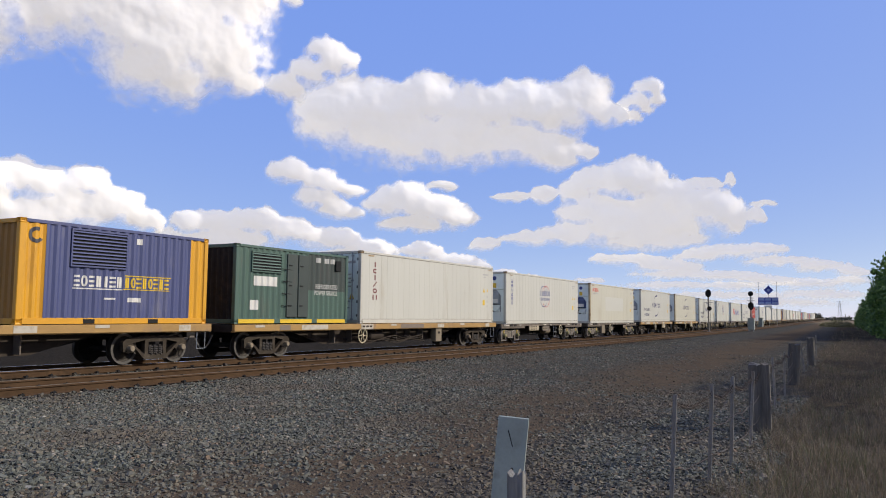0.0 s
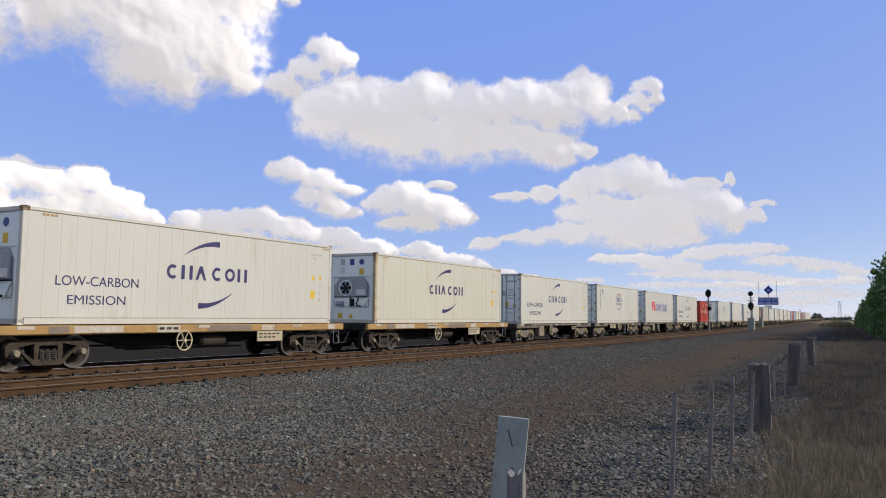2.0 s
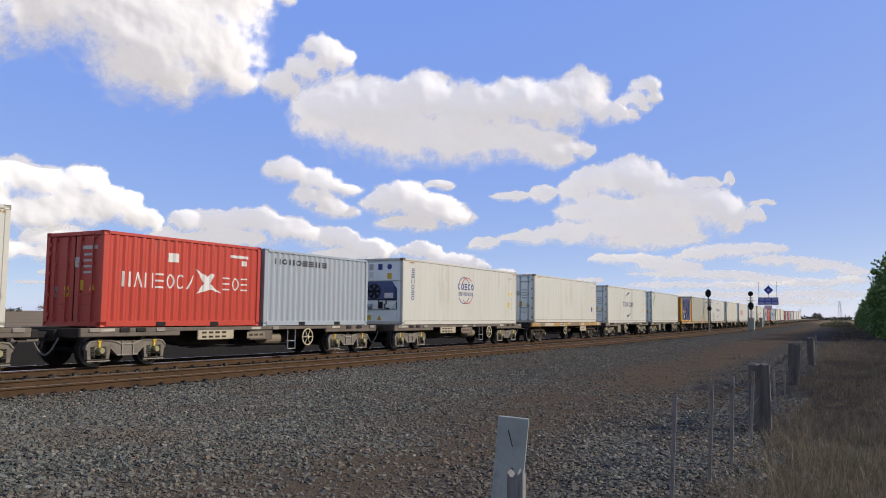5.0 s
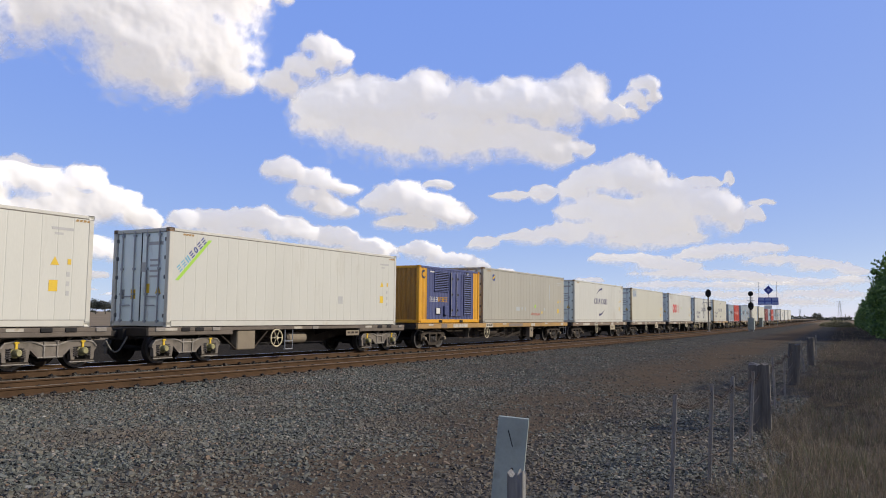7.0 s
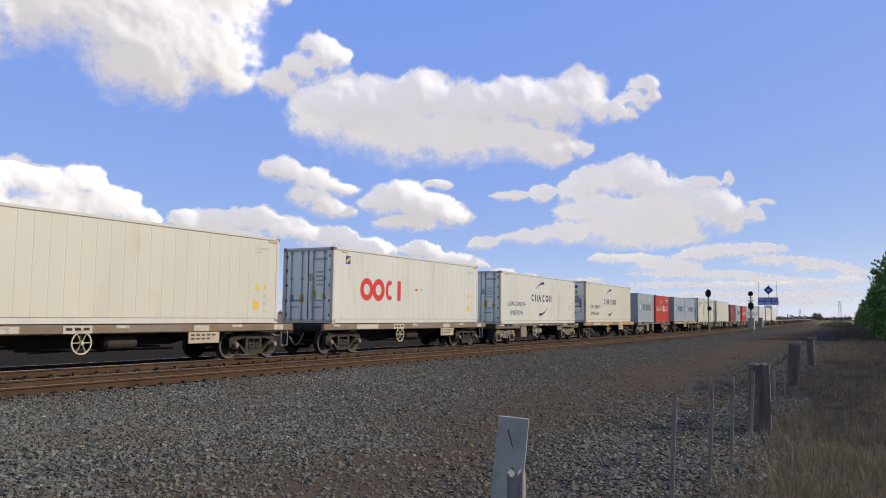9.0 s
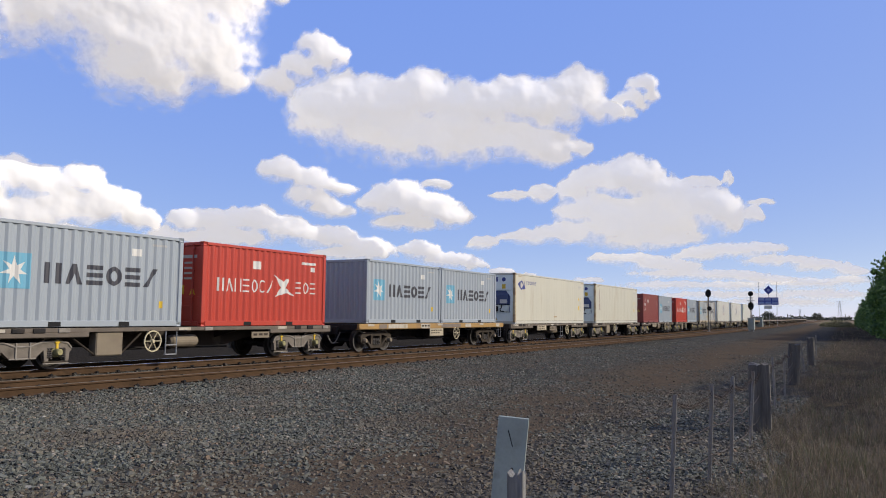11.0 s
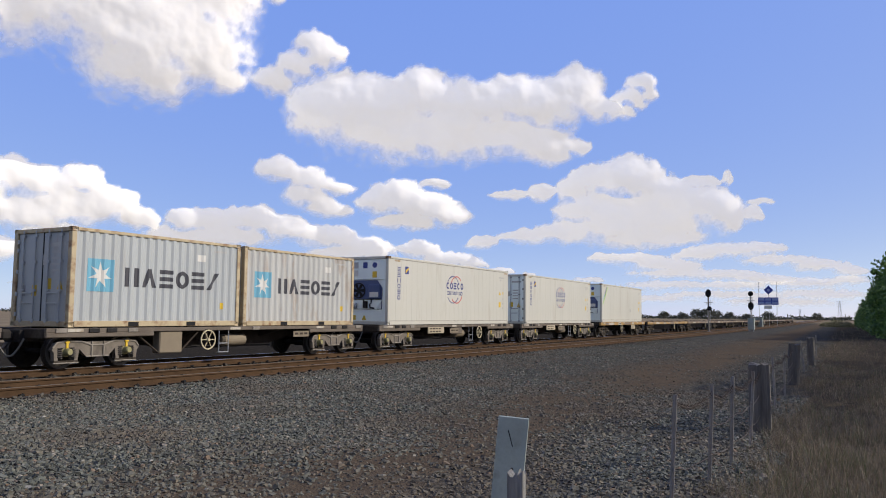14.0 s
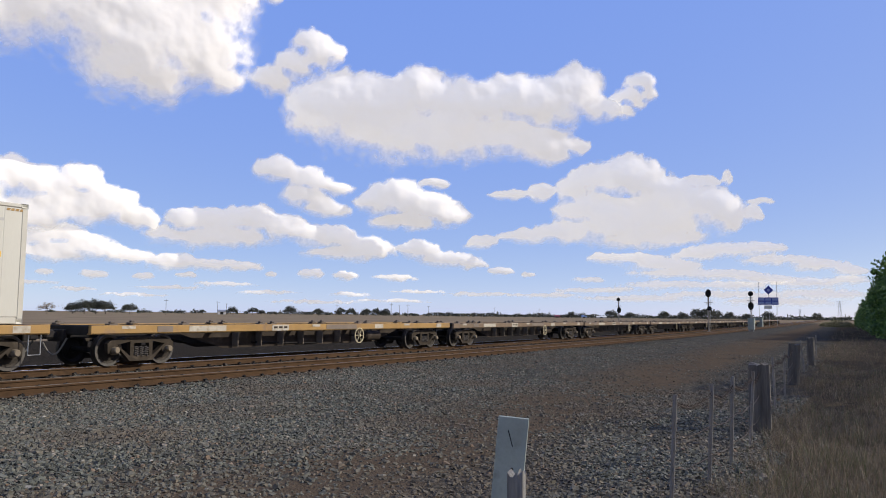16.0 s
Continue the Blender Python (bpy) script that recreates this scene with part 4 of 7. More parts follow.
def logo_upright(c, mat, n=6, dy0=0.85, dy1=1.17, z0=0.92, z1=2.52):
    wordmark(c, n, mat, dy0, dy1, z0, z1, upright=True, pattern="515604", weight=0.2)
    warnings(c)


# ---- wagons: origin at the middle, on the rail top; +x is the lit side ----
def wheel_shape():
    return Shape().lathe([(0.001, -0.09), (0.10, -0.09), (0.11, -0.05), (0.30, -0.03), (0.36, -0.065), (0.425, -0.065), (0.428, 0.06), (0.46, 0.065), (0.46, 0.09), (0.36, 0.09), (0.28, 0.02), (0.11, 0.05), (0.10, 0.09), (0.001, 0.09)][::1], "x", 28)


def bogie_truss(s):
    """Cast three-piece side frame with open windows and a spring nest."""
    outer = [(-1.12, 0.62), (-1.02, 0.70), (-0.42, 0.79), (0.42, 0.79), (1.02, 0.70), (1.12, 0.62), (1.10, 0.36), (0.76, 0.34), (0.70, 0.44), (0.38, 0.13), (-0.38, 0.13), (-0.70, 0.44), (-0.76, 0.34), (-1.10, 0.36)]
    left = [(-0.80, 0.585), (-0.38, 0.67), (-0.38, 0.27)]
    right = [(-y, z) for y, z in left[::-1]]
    window = [(-0.27, 0.27), (0.27, 0.27), (0.25, 0.62), (-0.25, 0.62)]
    return s.cut_plate(outer, [left, window, right], "x", -0.07, 0.07)


def bogie_spring(s):
    """Side frame that dips in the middle, with hanging horn guides at the axles."""
    half = [(0.0, 0.70), (0.45, 0.70), (0.95, 0.72), (1.22, 0.66), (1.32, 0.50), (1.26, 0.44), (1.24, 0.22), (1.14, 0.22), (1.14, 0.55), (0.72, 0.55), (0.68, 0.22), (0.58, 0.22), (0.54, 0.50), (0.36, 0.33), (0.16, 0.28)]
    return s.cut_plate(half + [(-y, z) for y, z in half[:0:-1]], [], "x", -0.07, 0.07)


def spring_shape():
    s = Shape()
    n, turns, r = 40, 5, 0.075
    pts = [(r * math.cos(2 * math.pi * turns * i / n), r * math.sin(2 * math.pi * turns * i / n), 0.26 * i / n) for i in range(n + 1)]
    return s.pipe(pts, 0.017, 5)


def make_bogie(parent, y, truss):
    cast = bogie_grey if truss else bogie_pale
    b = part("bogie", (lambda: bogie_truss(Shape())) if truss else (lambda: bogie_spring(Shape())), cast, parent, at=(0.99, y, 0), key="bogie_near_%d" % truss, label="dusty cast bogie side frame")
    part("bogie_frame", (lambda: bogie_truss(Shape())) if truss else (lambda: bogie_spring(Shape())), cast, b, at=(-1.98, 0, 0), key="bogie_far_%d" % truss)
    part("bolster", lambda: Shape().box(-1.9, -0.1, -0.16, 0.16, 0.40, 0.72, 0.03), dark_steel, b, key="bolster")
    for dy in (-0.9, 0.9):
        part("axle", lambda: Shape().rod((-1.98, 0, 0.43), (0.0, 0, 0.43), 0.075, 10), dark_steel, b, at=(0, dy, 0), key="axle")
        for x, turn in ((-0.235, 0), (-1.745, 180)):
            part("wheel", wheel_shape, wheel_steel, b, at=pose(x, dy, 0.43, 0, 0, 180 - turn), key="wheel", smooth=False)
        part("tyre", lambda: Shape().ring(0.428, 0.355, "x", -0.004, 0.012, 28), tyre_steel, b, at=(-0.165, dy, 0.43), key="tyre", label="worn bright wheel tyre")
        part("axle_cap", lambda: Shape().lathe([(0.001, 0.16), (0.07, 0.16), (0.09, 0.13), (0.10, 0.0), (0.13, -0.02), (0.13, -0.06)], "x", 16), box_tan if truss else cap_olive, b, at=(0.06, dy, 0.44), key="cap")
        if not truss:
            for k in (-0.19, 0.19):
                part("coil_spring", spring_shape, light_spring, b, at=(0.03, dy + k, 0.28), key="spring")
            part("horn_guide", lambda: Shape().box(-0.03, 0.03, -0.34, -0.28, 0.20, 0.56, 0.01).box(-0.03, 0.03, 0.28, 0.34, 0.20, 0.56, 0.01).box(-0.035, 0.035, -0.34, 0.34, 0.17, 0.22, 0.01), bogie_grey, b, at=(0.03, dy, 0), key="hornguide")
            part("keeper_plate", lambda: Shape().box(0.0, 0.05, -0.36, 0.36, 0.145, 0.175, 0.008), edge_pale, b, at=(0.03, dy, 0), key="keeper")
            part("lifting_bracket", lambda: Shape().box(-0.02, 0.02, -0.035, 0.035, 0.50, 0.74, 0.01).box(-0.02, 0.03, -0.065, 0.065, 0.66, 0.71, 0.01), bright_yellow, b, at=(0.075, dy, 0), key="ylug", label="yellow axle box bracket")
    if truss:
        for k in (-0.17, 0.0, 0.17):
            part("coil_spring", spring_shape, light_spring, b, at=(0.02, k, 0.26), key="spring")
    else:
        # flange paler than the frame: dust, plus its lit upper edge as colour
        part("frame_flange", lambda: Shape().pipe([(0.075, -1.3, 0.55), (0.075, -1.2, 0.665), (0.075, -0.95, 0.715), (0.075, -0.5, 0.70), (0.075, -0.36, 0.66), (0.075, -0.2, 0.60), (0.075, 0.2, 0.60), (0.075, 0.36, 0.66), (0.075, 0.5, 0.70), (0.075, 0.95, 0.715), (0.075, 1.2, 0.665), (0.075, 1.3, 0.55)], 0.026, 6), edge_pale, b, key="flange", label="frame edge, pale with dust and painted light")
        part("centre_rib", lambda: Shape().box(0.07, 0.10, -0.20, -0.16, 0.30, 0.70, 0.008).box(0.07, 0.10, 0.16, 0.20, 0.30, 0.70, 0.008).box(0.07, 0.09, -0.35, 0.35, 0.29, 0.325, 0.008), edge_pale, b, key="centre_rib")
        part("brake_beam", lambda: Shape().rod((-1.8, 0, 0.3), (-0.1, 0, 0.3), 0.05, 8), dark_steel, b, key="brakebeam")
    return b


def handwheel():
    s = Shape().ring(0.30, 0.265, "x", -0.015, 0.015, 28).lathe([(0.001, 0.05), (0.05, 0.05), (0.05, -0.1)], "x", 12)
    for i in range(6):
        a = i * math.pi / 3
        s.rod((0, 0.03 * math.cos(a), 0.03 * math.sin(a)), (0, 0.275 * math.cos(a), 0.275 * math.sin(a)), 0.013, 6)
    return s


def coupler_shape():
    s = Shape().box(-0.09, 0.09, -0.75, 0, 0.76, 0.94, 0.03)
    s.box(-0.17, 0.17, -0.95, -0.68, 0.72, 0.98, 0.05)
    s.box(-0.32, 0.32, -0.12, 0.02, 0.68, 1.0, 0.02)
    return s


def hose(flip=1):
    pts = []
    for i in range(13):
        t = i / 12
        pts.append((0.45 - 0.2 * t, -0.05 - 0.55 * t, 0.78 - 0.42 * math.sin(math.pi * t * 0.93) - 0.02 * t))
    return Shape().pipe(pts, 0.026, 6)


def wagon(kind, L, deck, mat, full=True, turned=False, boxed=True):
    """kind: 'spine' (brown skeletal wagon) or 'flat' (wagon with painted side sills)."""
    w = empty("container_wagon")
    h = L / 2
    tag = f"{kind}{L:.1f}"
    flat = kind == "flat"
    # centre sill, deeper in the middle
    part("centre_sill", lambda: Shape().prism([(-h + 0.15, deck - 0.06), (h - 0.15, deck - 0.06), (h - 0.15, deck - 0.36), (h - 3.4, deck - 0.40), (h - 4.4, deck - 0.62), (-h + 4.4, deck - 0.62), (-h + 3.4, deck - 0.40), (-h + 0.15, deck - 0.36)], "x", -0.28, 0.28), frame_brown if not flat else dark_steel, w, key="csill" + tag)
    top = deck - 0.012
    for sx in (1, -1):
        if flat:
            part("side_sill", lambda: Shape().box(-0.06, 0.06, -h, h, top - 0.22, top, 0.012).box(-0.10, 0.02, -h, h, top - 0.24, top - 0.21), mat, w, at=(sx * 1.28, 0, 0), key="ssill" + tag, label="faded yellow side sill with worn paint" if mat is deck_yellow else "dusty brown side sill")
        else:
            part("side_sill", lambda: Shape().box(-0.05, 0.05, -h, h, top - 0.11, top, 0.01).box(-0.05, 0.05, -h, -h + 3.3, top - 0.24, top - 0.1, 0.02).box(-0.05, 0.05, h - 3.3, h, top - 0.24, top - 0.1, 0.02), sill_brown, w, at=(sx * 1.20, 0, 0), key="ssill" + tag)
        part("end_sill", lambda: Shape().box(-1.2, 1.2, -0.1, 0.1, top - 0.26, top - 0.005, 0.02), mat if not flat else dark_steel, w, at=(0, sx * (h - 0.12), 0), key="esill" + tag)
    n = max(5, int(L / 1.9))
    for i in range(n):
        y = -h + 1.0 + (L - 2.0) * i / (n - 1)
        part("cross_member", lambda: Shape().prism([(-1.18, top - 0.02), (1.18, top - 0.02), (1.18, top - 0.14), (0.28, top - 0.36), (-0.28, top - 0.36), (-1.18, top - 0.14)], "y", -0.05, 0.05), dark_steel if flat else frame_brown, w, at=(0, y, 0), key="cross" + tag)
    for x in (-0.75, 0.75):
        part("deck_stringer", lambda: Shape().box(-0.05, 0.05, -h + 0.3, h - 0.3, top - 0.10, top - 0.02), dark_steel, w, at=(x, 0, 0), key="stringer" + tag)
    bo = 1.85 if L > 16 else 1.62
    for y in (-h + bo, h - bo):
        make_bogie(w, y, flat)
    for sy in (-1, 1):
        part("coupler", coupler_shape, dark_steel, w, at=pose(0, sy * (h - 0.02), 0, 0, 0, 0 if sy < 0 else 180), key="coupler")
        part("brake_hose", hose, hose_grey, w, at=pose(0, sy * h, 0, 0, 0, 0 if sy < 0 else 180), key="hose")
        for y in (0.55, 1.1):
            part("twist_lock", lambda: Shape().box(-0.08, 0.08, -0.09, 0.09, 0, 0.05, 0.015), dark_steel, w, at=(1.13, sy * (h - 0.3 - y), top - 0.03), key="tlock")
    # hand brake, reservoir, boxes and plates on the lit side
    hy = (0.12 * L if not full else -0.135 * L if L > 16 else 0.10 * L if turned else -0.11 * L if mat is deck_brown else -0.075 * L) if flat else (0.17 * L if turned else -0.11 * L)
    back = -1 if turned else 1
    b = part("hand_brake", handwheel, hand_yellow, w, at=(1.33, hy, 0.66), key="handwheel", label="yellow spoked hand brake wheel")
    part("brake_stand", lambda: Shape().box(-0.03, 0.03, -0.05, 0.05, -0.1, 0.32, 0.01).box(-0.4, 0.0, -0.03, 0.03, -0.03, 0.03), frame_brown, b, at=(-0.09, 0, 0), key="brakestand")
    part("air_reservoir", lambda: Shape().lathe([(0.001, -0.55), (0.12, -0.53), (0.19, -0.45), (0.19, 0.45), (0.12, 0.53), (0.001, 0.55)], "y", 18), box_tan if not flat else frame_brown, w, at=(0.85, hy + 1.5 * back, 0.62), key="reservoir", smooth=False)
    if not turned and not flat:
        part("equipment_box", (lambda: Shape().box(-0.12, 0.12, -0.30, 0.30, -0.22, 0.22, 0.03)) if flat else (lambda: Shape().box(-0.2, 0.12, -0.42, 0.42, -0.36, 0.28, 0.03)), box_tan, w, at=(1.08, hy - 1.3, 0.66), key="eqbox%d" % flat)
    part("brake_rigging", lambda: Shape().rod((0.3, -2.6, 0.45), (0.3, 2.4, 0.38), 0.03, 6).rod((0.7, -3.0, 0.52), (0.7, 0.4, 0.40), 0.025, 6).rod((-0.5, -2.8, 0.5), (-0.5, 2.6, 0.42), 0.03, 6).box(0.1, 0.55, -0.5, -0.1, 0.36, 0.6, 0.03).rod((0.9, -0.9, 0.45), (0.2, -2.2, 0.38), 0.02, 6), dark_steel, w, at=(0, 0, 0), key="rigging")
    px = 1.345 if flat else 1.255
    pl = part("marking_panel", lambda: Shape().box(0, 0.008, -0.42, 0.42, -0.10, 0.10), sill_pale if flat else box_tan, w, at=(px, (-0.12 if flat else -0.02 if turned else 0.22) * L, top - 0.115 if flat else top - 0.28), key="nplate", label="pale plate with unreadable marks")
    for k in (-0.25, 0.0, 0.25):
        part("marking_bar", lambda: Shape().box(0.008, 0.010, -0.09, 0.09, -0.025, 0.045), frame_brown, pl, at=(0, k, 0), key="npbar")
    for y in (-0.44 * L, -0.02 * L, 0.30 * L):
        part("reflector_strip", lambda: Shape().box(0, 0.006, -0.22, 0.22, -0.04, 0.04), sill_pale, w, at=(px, y, top - 0.055), key="reflect")
    if flat:
        for y, wide, m in ((-0.29 * L, 0.75, sill_pale), (-0.375 * L, 0.28, sill_grey), (0.06 * L, 0.95, sill_grey), (0.19 * L, 0.30, sill_pale), (0.445 * L, 0.22, sill_pale)):
            part("sill_patch", lambda: Shape().box(0, 0.005, -wide, wide, -0.085, 0.085), m, w, at=(px - 0.004, y, top - 0.11), key="patch%.2f%s" % (wide, m.name), label="repainted patch on the side sill")
        if L > 16 and full and boxed:
            dp = part("equipment_box", lambda: Shape().box(-0.20, 0.06, -0.27, 0.27, -0.42, 0.20, 0.02), box_tan, w, at=(1.22, 0.30 * L - 2.2, top - 0.42), key="dpanel", label="pale tan equipment box under the sill")
            part("box_plate", lambda: Shape().box(0.06, 0.064, -0.10, 0.10, -0.06, 0.04), frame_brown, dp, key="dplate")
        elif full and boxed:
            dp = part("lettered_panel", lambda: Shape().box(-0.02, 0.02, -0.62, 0.62, -0.17, 0.17, 0.01), letter_tan, w, at=(1.30, (-0.04 if turned else 0.20) * L, top - 0.40), key="lpanel", label="pale panel with rows of unreadable marks")
            for k in range(9):
                part("marking_bar", lambda: Shape().box(0.02, 0.024, -0.07, 0.07, -0.022, 0.022), frame_brown, dp, at=(0, -0.46 + 0.21 * (k % 5), 0.08 - 0.11 * (k // 5)), key="lpbar")
        if full:
            # hoop step beside the coupling
            part("end_step", lambda: Shape().pipe([(0, -0.16, 0.0), (0, -0.16, -0.55), (0, 0.16, -0.55), (0, 0.16, 0.0)], 0.016, 6), galv, w, at=(1.26, h - 0.35, top - 0.18), key="endstep")
        if L > 16:
            for sx in (-0.62, 0.62):
                part("fish_belly_plate", lambda: Shape().prism([(-h + 3.2, deck - 0.2), (h - 3.2, deck - 0.2), (h - 5.4, deck - 0.78), (-h + 5.4, deck - 0.78)], "x", -0.02, 0.02), frame_brown, w, at=(sx, 0, 0), key="belly" + tag)
                for i in range(8):
                    part("plate_rib", lambda: Shape().prism([(-0.03, deck - 0.2), (0.03, deck - 0.2), (0.015, deck - 0.74), (-0.015, deck - 0.74)], "x", 0, 0.28), sill_brown, w, at=(sx if sx > 0 else sx - 0.28, -3.85 + 1.1 * i, 0), key="belly_rib" + tag)
        if not full:
            for y in (-0.46, -0.33, -0.16, -0.13, 0.13, 0.16, 0.33, 0.46):
                for x in (-1.13, 1.13):
                    part("lock_pedestal", lambda: Shape().box(-0.10, 0.10, -0.14, 0.14, 0, 0.05, 0.01).box(-0.06, 0.06, -0.07, 0.07, 0.05, 0.11, 0.02), sill_brown, w, at=(x, y * L, top - 0.005), key="pedestal")
        if full and L > 16:
            for k in range(5):
                part("brake_cable", lambda: cable(k), frame_brown, w, at=(0.12, 0, 0), key="cable%d" % k)
    else:
        for y, m in ((-0.47, edge_pale), (-0.40, dark_steel), (-0.36, dark_steel), (-0.31, edge_pale), (0.05, edge_pale), (0.36, dark_steel), (0.41, dark_steel), (0.475, edge_pale)):
            part("deck_bracket", lambda: Shape().box(-0.01, 0.03, -0.16, 0.16, -0.055, 0.055, 0.01), m, w, at=(1.25, y * L, top - 0.06), key="deckbr")
        part("step_ladder", lambda: Shape().rod((0, -0.2, 0.25), (0, -0.2, 0.92), 0.018, 6).rod((0, 0.2, 0.25), (0, 0.2, 0.92), 0.018, 6).box(-0.06, 0.02, -0.2, 0.2, 0.25, 0.28).box(-0.06, 0.02, -0.2, 0.2, 0.52, 0.55), galv, w, at=(1.22, hy + 0.75 * back, 0), key="ladder")
        if not turned:
            part("strut", lambda: Shape().rod((1.15, -1.25, 0.90), (1.12, -0.42, 0.34), 0.028, 6).rod((1.15, 1.05, 0.90), (1.12, 0.42, 0.34), 0.028, 6), frame_brown, w, at=(0, hy - 1.3, 0), key="strut")
        if turned:
            part("equipment_box", lambda: Shape().box(-0.02, 0.04, -0.75, 0.75, -0.17, 0.13, 0.02), letter_tan, w, at=(1.22, -0.15 * L, top - 0.22), key="longbox", label="tan panel with rows of unreadable marks")
            for k in range(8):
                part("marking_bar", lambda: Shape().box(0.04, 0.044, -0.09, 0.09, -0.03, 0.03), frame_brown, w, at=(1.22, -0.15 * L - 0.5 + 0.27 * (k % 4), top - 0.17 - 0.13 * (k // 4)), key="lbbar")
            part("equipment_box", lambda: Shape().box(-0.10, 0.03, -0.55, 0.55, -0.20, 0.10, 0.02), sill_brown, w, at=(1.22, 0.0, top - 0.24), key="midbox")
    return w


def cable(k):
    rnd = random.Random(4 + k)
    pts = []
    for i in range(25):
        y = -2.6 + 5.2 * i / 24
        pts.append((0.75 + 0.05 * k, y, 0.58 - 0.05 * k + 0.07 * math.sin(y * 2.6 + k) + rnd.uniform(-0.015, 0.015)))
    return Shape().pipe(pts, 0.02, 5)


# ---- the train ----
FLOOR = {"spine": 1.057, "turned": 1.057, "flat": 1.129, "flat_turned": 1.129}
L40, L20, H40, H20 = 12.192, 6.058, 2.896, 2.591


def reefer(label, main=None, end="doors", unit=None, trim=None):
    c = base_container("refrigerated_container", L40, H40, main or white, trim or white_trim, reefer_side)
    far_end(c, L40, H40, door_grey)
    if end == "doors":
        doors(c, L40, H40, door_grey, galv)
    else:
        reefer_unit(c, L40, H40, unit_white, unit or unit_blue, unit_white if unit is unit_grey else galv)
    hazard_bars(c)
    return tagged(c, label, "shipping container", "containers on the train")


def dry_box(label, main, trim=None, end="doors"):
    c = base_container("shipping_container", L20, H20, main, trim or main, dry_side, pockets=True)
    far_end(c, L20, H20, main)
    if end == "doors":
        doors(c, L20, H20, main, main, main)
    else:
        part("end_panel", lambda: dry_end(H20), main, c, at=(0, -L20 / 2, 0), key="dry_end20")
    return tagged(c, label, "shipping container", "containers on the train")


def louvre(c, mat, dy0, dy1, z0, z1, n, name="louvre"):
    L = c["size"][0]
    fr = part("louvre_frame", Shape().box(-0.02, 0.02, dy0 - 0.04, dy1 + 0.04, z0 - 0.04, z0).box(-0.02, 0.02, dy0 - 0.04, dy1 + 0.04, z1, z1 + 0.04).box(-0.02, 0.02, dy0 - 0.04, dy0, z0, z1).box(-0.02, 0.02, dy1, dy1 + 0.04, z0, z1), mat, c, at=(HALF + 0.010, -L / 2, 0))
    # black sheet puts the shade of the gaps behind the slats
    part("louvre_back", Shape().box(-0.012, -0.008, dy0, dy1, z0, z1), black, fr)
    st = (z1 - z0) / n
    for i in range(n):
        z = z0 + st * (i + 0.5)
        part("slat", lambda: Shape().prism([(0.0, st * 0.30), (0.010, st * 0.30), (0.034, -st * 0.12), (0.024, -st * 0.12)], "y", dy0, dy1), mat, fr, at=(-0.006, 0, z), key=f"slat{dy0}{dy1}{st:.3f}")


def blue_skin():
    """Blue sheet that follows the corrugations over the middle of the side."""
    s = Shape()
    y0, step, x = -L20 / 2 + 0.12, (L20 - 0.24) / 20, HALF - 0.006
    prof = []
    for i in range(2, 18):
        y = y0 + i * step
        prof += [(0, y), (0, y + step * 0.26), (-0.036, y + step * 0.50), (-0.036, y + step * 0.76)]
    prof.append((0, y0 + 18 * step))
    k = len(prof)
    return s.add([(x + a, y, 0.16) for a, y in prof] + [(x + a, y, H20 - 0.085) for a, y in prof], [(i, i + 1, k + i + 1, k + i) for i in range(k - 1)])


